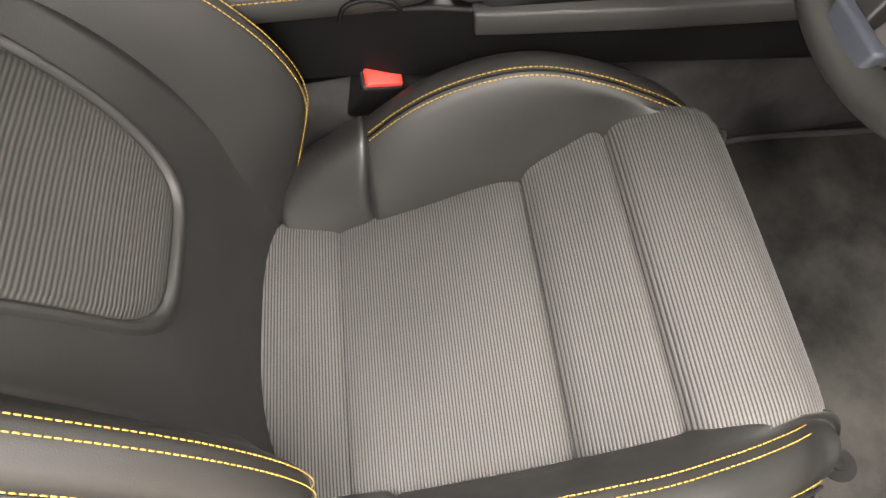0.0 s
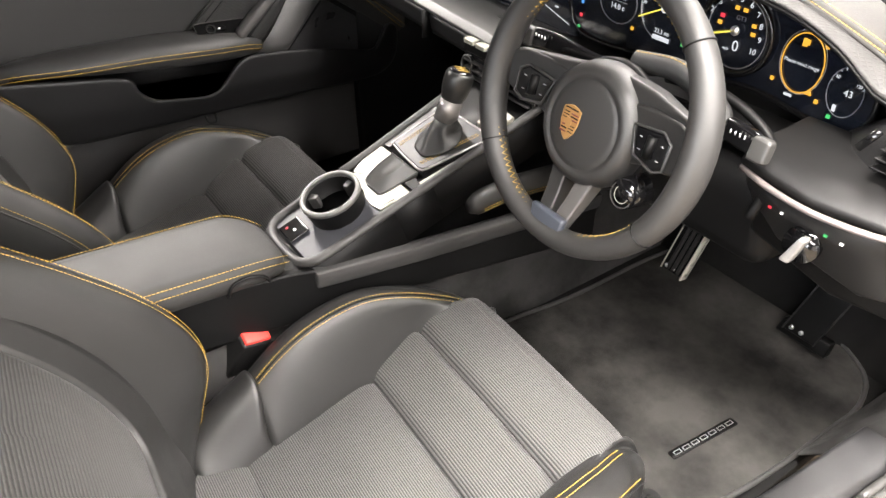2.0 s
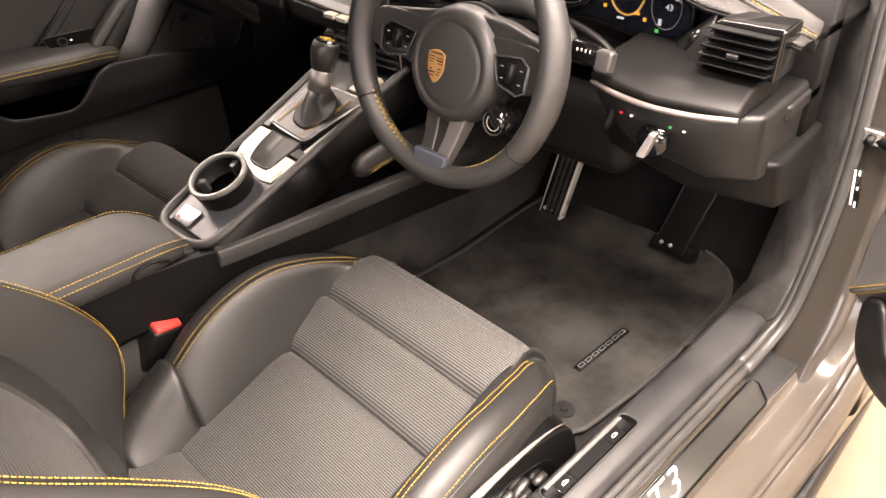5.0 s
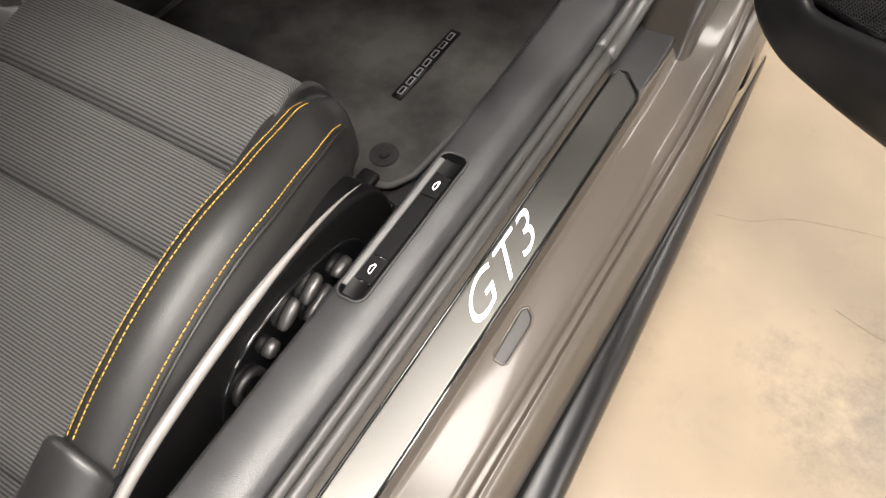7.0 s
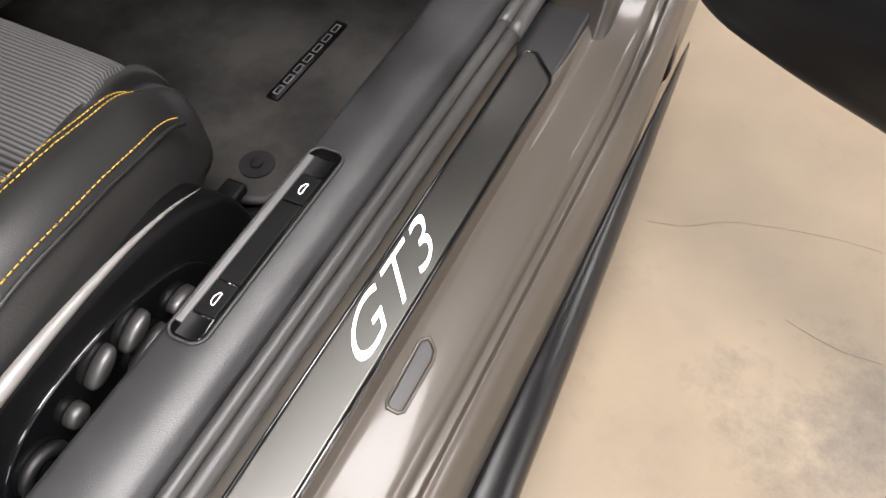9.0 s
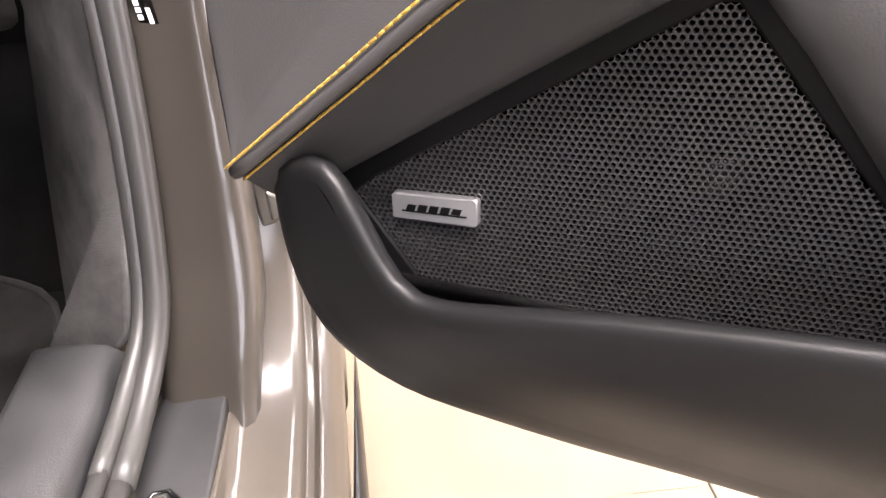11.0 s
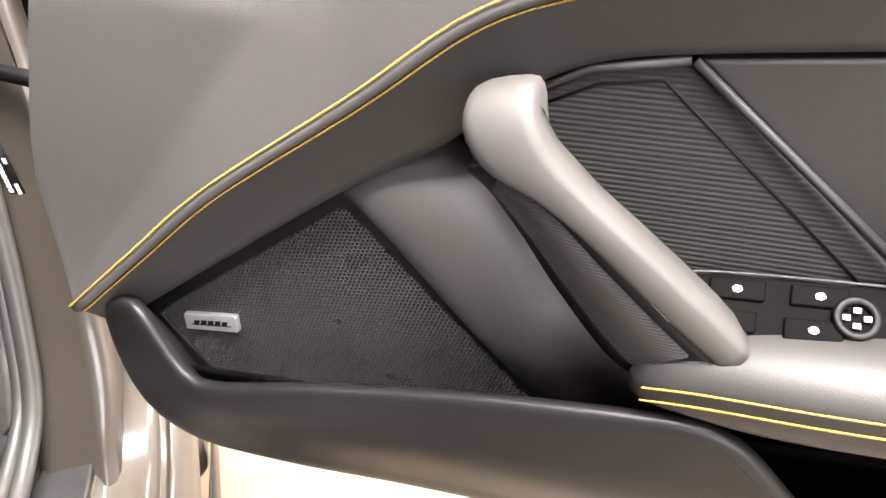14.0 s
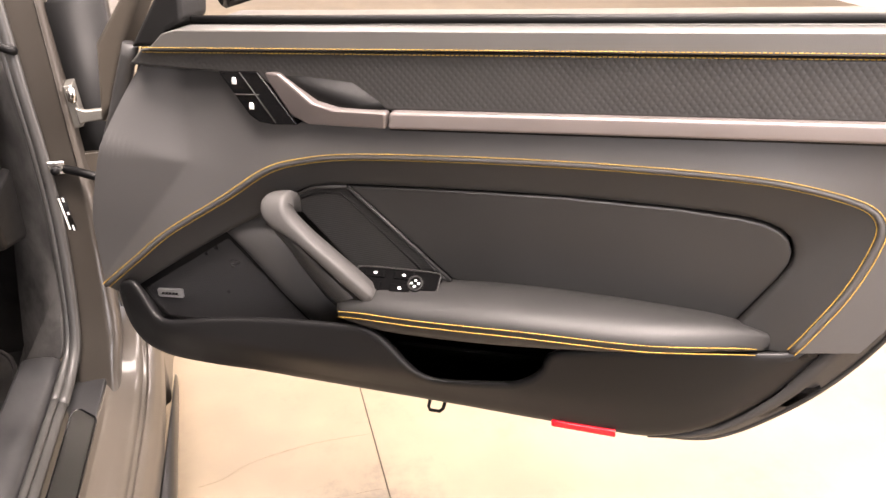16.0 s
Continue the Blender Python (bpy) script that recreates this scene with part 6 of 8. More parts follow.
zigzag(math.pi - 0.15, math.pi + 1.28, rim_ob)
zigzag(2 * math.pi - 1.22, 2 * math.pi - 0.30, rim_ob)
zigzag(0.45, math.pi - 0.28, rim_ob)
hub = mk("airbag_cover", *loft([[W(r * math.cos(t), w, -0.018 + r * math.sin(t)) for t in [2 * math.pi * k / 48 for k in range(48)]] for r, w in ((0.075, -0.055), (0.077, -0.032), (0.0755, -0.020), (0.071, -0.010), (0.064, -0.004), (0.0565, -0.003), (0.0545, -0.006), (0.0525, -0.004), (0.046, -0.003), (0.02, -0.002), (0.002, -0.0015))]), WHEEL_LEATHER, wheel, "round black airbag cover")
mk("hub_gap", *ring(W(0, -0.050, -0.018), 0.066, 0.080, 0.012, -WN, 48), BLACK, wheel)
# crest as plain coloured shapes
crest = [(-0.0145, 0.017), (-0.006, 0.0205), (0.0, 0.0215), (0.006, 0.0205), (0.0145, 0.017), (0.0145, 0.0), (0.011, -0.011), (0.005, -0.019), (0.0, -0.0225), (-0.005, -0.019), (-0.011, -0.011), (-0.0145, 0.0)]
DARK_RED = shader("dark_red_enamel", (0.10, 0.016, 0.012), 0.35)
GOLD = shader("gold_enamel", (0.30, 0.17, 0.065), 0.38, metal=0.5)
cr = mk("crest_badge", *prism(crest, lambda u, w, v: W(u - 0.018, w + 0.0042, v - 0.022), -0.008, -0.0045), GOLD, hub, "gold shield badge", bevel=0.001)
fields = [((0.0008, 0.0030 + 0.0036 * k, 0.0128, 0.0048 + 0.0036 * k), (DARK_RED, BLACK, DARK_RED)[k]) for k in range(3)]
fields += [((-0.0115 + 0.0012 * k, -0.0130 + 0.0040 * k, -0.0008, -0.0112 + 0.0040 * k), (DARK_RED, BLACK, DARK_RED)[k]) for k in range(3)]
fields += [((-0.0118, 0.0042 + 0.0036 * k, -0.0020, 0.0052 + 0.0036 * k), BLACK) for k in range(3)]
fields += [((0.0020, -0.0112 + 0.0038 * k, 0.0092 + 0.0010 * k, -0.0102 + 0.0038 * k), BLACK) for k in range(3)]
fields += [((-0.0042, -0.0055, 0.0042, 0.0060), GOLD), ((-0.0020, -0.0035, 0.0020, 0.0042), BLACK), ((-0.0105, 0.0160, 0.0105, 0.0176), BLACK)]
for (u0, v0, u1, v1), mt in fields:
    mk("enamel_field", *prism([(u0, v0), (u1, v0), (u1, v1), (u0, v1)], lambda u, w, v: W(u - 0.018, w + 0.0042, v - 0.022), -0.0047, -0.0040 if mt is not GOLD else -0.0035), mt, cr, smooth=False)
SPOKE = shader("spoke_plastic", (0.011, 0.0107, 0.0104), 0.42, grain=0.15, grain_scale=1500)
for side in (-1, 1):
    sp = mk("spoke", *loft([[W(side * u, w, v) for u, w, v in q] for q in (
        [(0.050, -0.016, 0.030), (0.050, -0.020, -0.045), (0.050, -0.045, -0.045), (0.050, -0.045, 0.030)],
        [(0.085, -0.012, 0.034), (0.090, -0.016, -0.030), (0.090, -0.038, -0.030), (0.085, -0.038, 0.034)],
        [(0.125, -0.007, 0.034), (0.125, -0.010, -0.026), (0.125, -0.026, -0.024), (0.125, -0.026, 0.030)],
        [(0.152, -0.003, 0.026), (0.152, -0.006, -0.018), (0.152, -0.014, -0.016), (0.152, -0.014, 0.02)])]), SPOKE, wheel, "dark grey wheel spoke", bevel=0.005)
    mk("pad_frame", *tube([W(side * u, -0.0070 - (0.095 - u) * 0.12, v) for u, v in ((0.068, 0.0115), (0.112, 0.0180), (0.1262, 0.0090), (0.1262, -0.0210), (0.113, -0.0278), (0.079, -0.0215))], 0.0018, 6, closed=True), PLASTIC_GREY, sp)
    keys = mk("button_pad", *prism([(0.070, 0.010), (0.112, 0.016), (0.124, 0.008), (0.124, -0.020), (0.112, -0.026), (0.080, -0.020)], lambda u, w, v: W(side * u, w - (0.095 - u) * 0.12, v), -0.014, -0.0075), GLOSS, sp, "gloss black button pad", bevel=0.002)
    mk("roller", *tube([W(side * 0.099, -0.007, 0.008), W(side * 0.099, -0.006, -0.016)], 0.006, 10), BLACK, keys)
    for u, v in ((0.082, 0.002), (0.084, -0.012), (0.115, 0.003), (0.114, -0.014)):
        mk("symbol", *prism([(u - 0.0022, v - 0.0006), (u + 0.0022, v - 0.0006), (u + 0.0022, v + 0.0004), (u - 0.0022, v + 0.0004)], lambda u_, w, v_: W(side * u_, w - (0.095 - u_) * 0.12, v_), -0.0076, -0.0069), SYMBOL, keys)
mk("upper_cover", *loft([[W(u, w, v) for u, w, v in q] for q in (
    [(-0.15, -0.008, 0.030), (-0.15, -0.010, 0.015), (-0.15, -0.03, 0.015), (-0.15, -0.03, 0.03)],
    [(-0.06, -0.016, 0.042), (-0.06, -0.018, 0.010), (-0.06, -0.05, 0.010), (-0.06, -0.05, 0.042)],
    [(0.0, -0.020, 0.055), (0.0, -0.020, 0.02), (0.0, -0.055, 0.02), (0.0, -0.055, 0.055)],
    [(0.07, -0.018, 0.050), (0.07, -0.018, 0.015), (0.07, -0.05, 0.015), (0.07, -0.05, 0.05)],
    [(0.145, -0.008, 0.036), (0.145, -0.010, 0.02), (0.145, -0.03, 0.02), (0.145, -0.03, 0.036)])]), SPOKE, wheel, bevel=0.008)
# twin spokes; the right one is toned lighter as the lit face
for dx in (-1, 1):
    mk("lower_spoke", *loft([[W(u, w, v) for u, w, v in q] for q in (
        [(dx * 0.024 - 0.013, -0.016, -0.070), (dx * 0.024 + 0.013, -0.016, -0.070), (dx * 0.024 + 0.013, -0.045, -0.070), (dx * 0.024 - 0.013, -0.045, -0.070)],
        [(dx * 0.018 - 0.0115, -0.008, -0.112), (dx * 0.018 + 0.0115, -0.008, -0.112), (dx * 0.018 + 0.0115, -0.03, -0.112), (dx * 0.018 - 0.0115, -0.03, -0.112)],
        [(dx * 0.012 - 0.0105, 0.006, -0.156), (dx * 0.012 + 0.0105, 0.006, -0.156), (dx * 0.012 + 0.0105, -0.010, -0.156), (dx * 0.012 - 0.0105, -0.010, -0.156)])]), SPOKE if dx < 0 else shader("lit_spoke_face", (0.045, 0.043, 0.041), 0.38), wheel, "dark grey lower spoke", bevel=0.003)
mk("spoke_foot", *prism([(-0.030, -0.132), (0.030, -0.132), (0.026, -0.158), (0.0, -0.163), (-0.026, -0.158)], W, -0.002, 0.010), shader("satin_blue_grey", (0.030, 0.034, 0.043), 0.35), wheel, "satin spoke foot", bevel=0.004)
mode = mk("drive_mode_dial", *tube([W(0.088, -0.040, -0.062), W(0.084, -0.018, -0.068), W(0.083, -0.010, -0.070)], [0.019, 0.019, 0.0185], 20), GLOSS, wheel, "round black drive mode dial")
mk("dial_print", *ring(W(0.083, -0.0102, -0.070), 0.0098, 0.0108, 0.001, -WN, 24), THREAD_GREY, mode)
mk("dial_grip", *ring(W(0.083, -0.0102, -0.070), 0.0150, 0.0165, 0.0012, -WN, 24), PLASTIC_GREY, mode)
# column and stalks
col = thing("steering_column", "black steering column shroud with stalks", "steering column")
mk("shroud", *loft([[W(r * 0.95 * math.cos(t), w, -0.02 + r * math.sin(t)) for t in [2 * math.pi * k / 24 for k in range(24)]] for r, w in ((0.056, -0.05), (0.060, -0.075), (0.062, -0.20))]), BLACK, col)
for side, z in ((1, 0.030), (-1, 0.035)):
    st = mk("stalk", *loft([[W(side * u, w + a * h * 0.55, zz + b * h) for a, b in ((-1, -0.7), (-0.7, -1), (0.7, -1), (1, -0.7), (1, 0.7), (0.7, 1), (-0.7, 1), (-1, 0.7))] for u, w, zz, h in ((0.05, -0.085, z, 0.008), (0.12, -0.080, z + 0.002, 0.010), (0.140, -0.075, z + 0.003, 0.0125), (0.172, -0.070, z + 0.002, 0.0130), (0.181, -0.068, z, 0.0130))]), GLOSS, col, "black column stalk", bevel=0.002)
    mk("stalk_tip", *loft([[W(side * u, -0.066 + a * h * 0.6, z - 0.001 + b * h) for a, b in ((-1, -0.7), (-0.7, -1), (0.7, -1), (1, -0.7), (1, 0.7), (0.7, 1), (-0.7, 1), (-1, 0.7))] for u, h in ((0.178, 0.0135), (0.194, 0.0138), (0.199, 0.0115))]), shader("satin_stalk_tip", (0.022, 0.0215, 0.0205), 0.45, spec=0.4), st, "pale satin stalk tip", bevel=0.002)
    for k in range(4):
        mk("symbol", *box(W(side * (0.152 + 0.006 * k), -0.0575, z + 0.006), (0.0012, 0.002, 0.004)), SYMBOL, st)
mk("cluster_visor_frame", *tube(spline([W(0.03, -0.09, 0.052), W(0.10, -0.10, 0.058), W(0.165, -0.11, 0.035), W(0.185, -0.12, -0.01), W(0.18, -0.12, -0.06)], 30), 0.006, 8), BLACK, col)
mk("column_pad", *tube(spline([W(0.0, -0.062, 0.062), W(0.06, -0.07, 0.068), W(0.12, -0.075, 0.045), W(0.125, -0.075, 0.02)], 30), [0.013] * 30, 10), LEATHER, col, "leather topped column cover")
mk("stitching", *stitches(spline([W(0.0, -0.056, 0.0735), W(0.06, -0.064, 0.0795), W(0.12, -0.069, 0.057), W(0.127, -0.07, 0.03)], 30)), THREAD, col, "yellow stitching")

# ---- dashboard ----
dash = thing("dashboard", "black leather dashboard with yellow stitching", "dashboard")
LIP = [(-0.64, 0.855), (-0.482, 0.863), (-0.231, 0.866), (-0.063, 0.858), (0.048, 0.852), (0.101, 0.854), (0.154, 0.872), (0.203, 0.889), (0.26, 0.903), (0.308, 0.909), (0.355, 0.907), (0.402, 0.901), (0.489, 0.886), (0.57, 0.863), (0.644, 0.838), (0.69, 0.823), (0.76, 0.801)]
BAND = [(-0.64, 0.852), (-0.346, 0.855), (-0.171, 0.853), (-0.011, 0.845), (0.10, 0.842), (0.192, 0.853), (0.278, 0.878), (0.355, 0.894), (0.434, 0.893), (0.515, 0.884), (0.578, 0.862), (0.627, 0.832), (0.672, 0.826), (0.76, 0.806)]


DASH_BACK = [(-0.62, 0.66), (-0.30, 0.80), (0.10, 0.82), (0.22, 0.80), (0.30, 0.745), (0.385, 0.715), (0.51, 0.628), (0.62, 0.570), (0.674, 0.556), (0.76, 0.548)]
DASH_RISE = [(0.15, 0.94), (0.28, 0.915), (0.385, 0.898), (0.51, 0.887), (0.62, 0.866), (0.674, 0.850), (0.76, 0.816)]


def back_height(x):
    """Height of the dashboard's rear edge, falling towards the driver's door."""
    return min(0.925 + 0.01 * math.cos((x - 0.07) * 2), interp(DASH_RISE, x))


def topfn(s, t):
    x = -0.62 + 1.38 * s
    z0 = interp(LIP, x)
    zf = back_height(x)
    e = t ** 0.8
    y_end = interp(DASH_BACK, x)
    y = 0.533 + (y_end - 0.533) * t
    z = z0 + (zf - z0) * (3 * e * e - 2 * e ** 3) + 0.006 * math.sin(math.pi * min(1, t * 6)) 
    return Vector((x, y, z))


mk("dash_top", *slab(topfn, 61, 24, (0, 0.004, -0.02)), LEATHER_TOP, dash, "grey leather dashboard top")


def bandfn(s, t):
    x = -0.62 + 1.38 * s
    za, zb = interp(LIP, x) - 0.003, interp(BAND, x)
    return Vector((x, 0.531 - 0.043 * t, za + (zb - za) * t - 0.004 * math.sin(math.pi * t) * -1))


DASH_TEX = dimpled("dimpled_dash_trim", (0.015, 0.0143, 0.0136), Vector((0.7, 0.5, 0.5)), Vector((0.7, -0.5, -0.5)), 0.0052, 0.6)
mk("hood_underside", *slab(lambda s, t: Vector((-0.62 + 1.38 * s, 0.488 + 0.07 * t, interp(BAND, -0.62 + 1.38 * s) - 0.003 - 0.002 * t)), 61, 4, (0, 0, -0.004)), BLACK, dash, "black underside of the instrument hood")
mk("dash_band", *slab(bandfn, 81, 8, (0, 0.008, -0.006)), DASH_TEX, dash, "grey dimpled dashboard band")
lip = [Vector((x, 0.5325, interp(LIP, x) - 0.0015)) for x in [-0.62 + 1.38 * i / 80 for i in range(81)]]
mk("lip_piping", *tube(lip, 0.004, 8), LEATHER_TOP, dash)
for dy, dz in ((0.0, 0.0045), (0.010, 0.0055)):
    mk("stitching", *stitches([p + Vector((0, dy, dz + dy * 0.25)) for p in lip], r=0.0006), THREAD, dash, "yellow double stitching")
mk("fascia", *box((0.07, 0.60, 0.74), (1.38, 0.05, 0.24)), BLACK, dash, "black recessed fascia")
mk("fascia_shelf", *box((0.07, 0.56, 0.715), (1.38, 0.10, 0.02)), PLASTIC, dash, bevel=0.004)
# wing trim on the passenger side
mk("wing_trim", *loft([[Vector((x, y, z)) for y, z in q] for x, q in ((-0.60, [(0.445, 0.738), (0.440, 0.746), (0.452, 0.756), (0.53, 0.760), (0.53, 0.736)]), (0.06, [(0.455, 0.700), (0.450, 0.708), (0.462, 0.718), (0.54, 0.722), (0.54, 0.698)]))]), shader("dark_satin_wing_trim", (0.050, 0.049, 0.047), 0.5, spec=0.4), dash, "satin dark aluminium dashboard trim", bevel=0.003)
mk("lower_dash", *loft([[Vector((x, y, z)) for y, z in q] for x, q in ((-0.60, [(0.450, 0.735), (0.455, 0.700), (0.50, 0.66), (0.60, 0.62), (0.62, 0.735)]), (0.05, [(0.458, 0.698), (0.462, 0.665), (0.51, 0.63), (0.60, 0.60), (0.62, 0.698)]))]), PLASTIC, dash, "black plastic glovebox panel", bevel=0.008)
mk("glovebox_gap", *box((-0.13, 0.452, 0.69), (0.003, 0.02, 0.05)), BLACK, dash)
vent_l = mk("side_vent", *box((-0.50, 0.54, 0.81), (0.10, 0.03, 0.06)), GLOSS, dash, "passenger side air vent", bevel=0.006)
for k in range(3):
    mk("slat", *box((-0.50, 0.522, 0.793 + 0.016 * k), (0.09, 0.012, 0.003)), PLASTIC, vent_l)
# centre display
disp = mk("centre_display", *prism([(-0.16, 0.728), (0.135, 0.722), (0.135, 0.838), (-0.16, 0.848)], lambda u, w, v: Vector((u, 0.553 + w, v)), 0.0, 0.012), SCREEN, dash, "dark centre touchscreen showing a map", bevel=0.003)
for (u, v, su, sv), mt in (((-0.075, 0.828, 0.012, 0.004), G_WHITE), ((-0.08, 0.812, 0.006, 0.010), G_WHITE), ((-0.028, 0.800, 0.012, 0.005), G_GREEN), ((-0.022, 0.785, 0.014, 0.006), G_WHITE), ((-0.018, 0.766, 0.014, 0.006), G_WHITE), ((-0.002, 0.777, 0.018, 0.002), G_WHITE), ((-0.066, 0.752, 0.010, 0.008), G_WHITE), ((-0.05, 0.757, 0.005, 0.006), G_WHITE), ((-0.04, 0.758, 0.005, 0.006), G_WHITE), ((-0.048, 0.785, 0.014, 0.0015), G_WHITE), ((0.10, 0.79, 0.02, 0.002), G_WHITE), ((0.09, 0.76, 0.012, 0.003), G_WHITE), ((0.02, 0.745, 0.04, 0.002), G_WHITE)):
    mk("screen_mark", *box((u, 0.552, v), (su * 0.55, 0.002, sv * 0.6)), mt, disp, smooth=False)
for a, b in (((-0.065, 0.786), (-0.025, 0.764)), ((-0.025, 0.764), (0.04, 0.762)), ((0.04, 0.762), (0.12, 0.74))):
    mk("map_line", *tube([Vector((a[0], 0.5525, a[1])), Vector((b[0], 0.5525, b[1]))], 0.0007, 5), G_WHITE, disp)
# toggle row and climate panel
tog = mk("toggle_row", *box((0.075, 0.468, 0.694), (0.17, 0.05, 0.024)), BLACK, dash, bevel=0.004)
for k in range(5):
    mk("toggle", *box((0.012 + 0.031 * k, 0.448, 0.704), (0.024, 0.024, 0.008)), PALE_METAL if k in (0, 1, 4) else SILVER, tog, "pale metal toggle switch", bevel=0.002)
av = mk("centre_vent", *box((0.075, 0.475, 0.655), (0.18, 0.05, 0.05)), GLOSS, dash, "gloss black centre air vent", bevel=0.006)
for k in range(3):
    mk("slat", *box((0.075, 0.447, 0.642 + 0.013 * k), (0.165, 0.008, 0.003)), PLASTIC, av)
mk("vent_wheel", *ring((0.0, 0.448, 0.66), 0.012, 0.016, 0.006, (0, -1, 0.2)), PLASTIC, av)
cl = mk("climate_panel", *prism([(0.005, 0.0), (0.150, 0.0), (0.150, 0.10), (0.005, 0.10)], lambda u, w, v: Vector((u, 0.40 + 0.055 * v / 0.1 - w * 0.5, 0.575 + 0.5 * v + w)), 0.0, 0.006), GLOSS, dash, "gloss black climate control panel", bevel=0.003)
for u, v, mt in ((0.03, 0.03, G_WHITE), (0.055, 0.05, G_WHITE), (0.085, 0.035, G_WHITE), (0.105, 0.06, G_RED), (0.125, 0.045, G_WHITE), (0.06, 0.075, G_WHITE), (0.09, 0.078, G_WHITE), (0.13, 0.075, G_WHITE)):
    mk("panel_mark", *prism([(u - 0.005, v - 0.0015), (u + 0.005, v - 0.0015), (u + 0.005, v + 0.0015), (u - 0.005, v + 0.0015)], lambda u_, w, v_: Vector((u_, 0.40 + 0.055 * v_ / 0.1 - w * 0.5, 0.575 + 0.5 * v_ + w)), 0.006, 0.0066), mt, cl, smooth=False)

# ---- instrument cluster ----
CY = 0.546
clus = thing("instrument_cluster", "black curved instrument cluster with lit gauges", "instrument cluster")


def K(u, w, v):
    return Vector((u, CY - w, v))


co = [(0.125, 0.79), (0.14, 0.825), (0.19, 0.855), (0.26, 0.880), (0.34, 0.893), (0.436, 0.890), (0.51, 0.880), (0.565, 0.852), (0.600, 0.815), (0.607, 0.785), (0.597, 0.758), (0.575, 0.748), (0.53, 0.752), (0.46, 0.760), (0.40, 0.752), (0.32, 0.748), (0.188, 0.738), (0.14, 0.750)]
cs = spline([(u, v, 0) for u, v in co], 80, closed=True)
mk("cluster_glass", *prism([(p.x, p.y) for p in cs], K, -0.02, 0.0), SCREEN, clus, "dark glossy instrument glass", bevel=0.003)
mk("cluster_rim", *tube([K(p.x, 0.0, p.y) for p in cs], 0.004, 8, closed=True), GLOSS, clus)


def gring(name, c, ru, rv, t, mt, parent, a0=0, a1=360, w=0.002):
    pts = [K(c[0] + ru * math.cos(radians(a)), w, c[1] + rv * math.sin(radians(a))) for a in np.linspace(a0, a1, 40)]
    return mk(name, *tube(pts[:-1] if a1 - a0 == 360 else pts, t, 5, closed=a1 - a0 == 360), mt, parent)


def gtext(body, c, size, mt, parent, name="numeral"):
    m = Matrix.Translation(K(c[0], 0.0022, c[1])) @ Matrix(((1, 0, 0, 0), (0, 0, -1, 0), (0, 1, 0, 0), (0, 0, 0, 1)))
    return text(name, body, size, mt, parent, m, extrude=0.0002)


def gbox(c, s, mt, parent, name="warning_lamp"):
    return mk(name, *box(K(c[0], 0.0018, c[1]), (s[0], 0.0014, s[1])), mt, parent, smooth=False)


DIM = shader("dim_grey_print", (0.12, 0.12, 0.125), 0.4)
g1 = gring("clock_dial", (0.222, 0.806), 0.035, 0.031, 0.0008, DIM, clus)
gtext("11:32", (0.222, 0.814), 0.0125, G_WHITE, g1)
gtext("14.0 c", (0.222, 0.798), 0.011, G_WHITE, g1)
mk("dial_line", *box(K(0.222, 0.002, 0.806), (0.034, 0.001, 0.0006)), DIM, g1)
g2 = gring("speedometer", (0.306, 0.815), 0.042, 0.042, 0.0006, DIM, clus, 120, 260)
for a in np.linspace(118, 215, 22):
    mk("tick", *tube([K(0.306 + r * math.cos(radians(a)), 0.002, 0.815 + r * math.sin(radians(a))) for r in (0.039, 0.042)], 0.0006, 4), G_WHITE, g2)
mk("needle", *tube([K(0.300, 0.004, 0.816), K(0.264, 0.004, 0.797)], 0.0011, 5), G_YELLOW, g2, "yellow needle")
mk("needle_hub", *disc(K(0.306, 0.003, 0.818), 0.005, 0.002, (0, -1, 0), 16), G_WHITE, g2)
gtext("22.3 mi", (0.306, 0.786), 0.0085, G_WHITE, g2)
gtext("70", (0.289, 0.851), 0.006, G_WHITE, g2)
gtext("50", (0.275, 0.838), 0.006, G_WHITE, g2)
gtext("30", (0.270, 0.818), 0.006, G_WHITE, g2)
for k in range(7):
    gbox((0.293 + 0.0042 * k, 0.777), (0.003, 0.006), G_WHITE, g2, "odometer_bar")
ta = mk("tachometer", *ring(K(0.418, 0.0, 0.820), 0.047, 0.054, 0.008, (0, -1, 0), 48), GLOSS, clus, "round tachometer with dark bezel")
gring("tach_scale", (0.418, 0.820), 0.042, 0.045, 0.0007, DIM, ta)
for s_, u, v in (("2", 0.3775, 0.838), ("3", 0.3875, 0.850), ("4", 0.401, 0.858), ("5", 0.4165, 0.8605), ("6", 0.431, 0.857), ("7", 0.4425, 0.848), ("8", 0.4495, 0.836), ("9", 0.4515, 0.820), ("10", 0.446, 0.804)):
    gtext(s_, (u, v), 0.010, G_WHITE, ta)
gtext("0", (0.421, 0.803), 0.019, G_WHITE, ta)
gtext("mph", (0.408, 0.797), 0.005, G_WHITE, ta)
gtext("GT3", (0.421, 0.838), 0.008, DIM, ta)
mk("needle", *tube([K(0.418, 0.006, 0.823), K(0.374, 0.006, 0.806)], 0.0012, 5), G_YELLOW, ta, "yellow needle")
mk("needle_hub", *disc(K(0.418, 0.004, 0.823), 0.006, 0.003, (0, -1, 0), 16), SILVER, ta)
for u, v, mt in ((0.394, 0.835, G_RED), (0.412, 0.849, G_AMBER), (0.424, 0.849, G_AMBER), (0.440, 0.834, G_AMBER), (0.441, 0.824, G_AMBER), (0.392, 0.826, G_AMBER)):
    gbox((u, v), (0.0058, 0.0044), mt, ta)
g4 = gring("range_display", (0.512, 0.813), 0.0285, 0.038, 0.0006, DIM, clus)
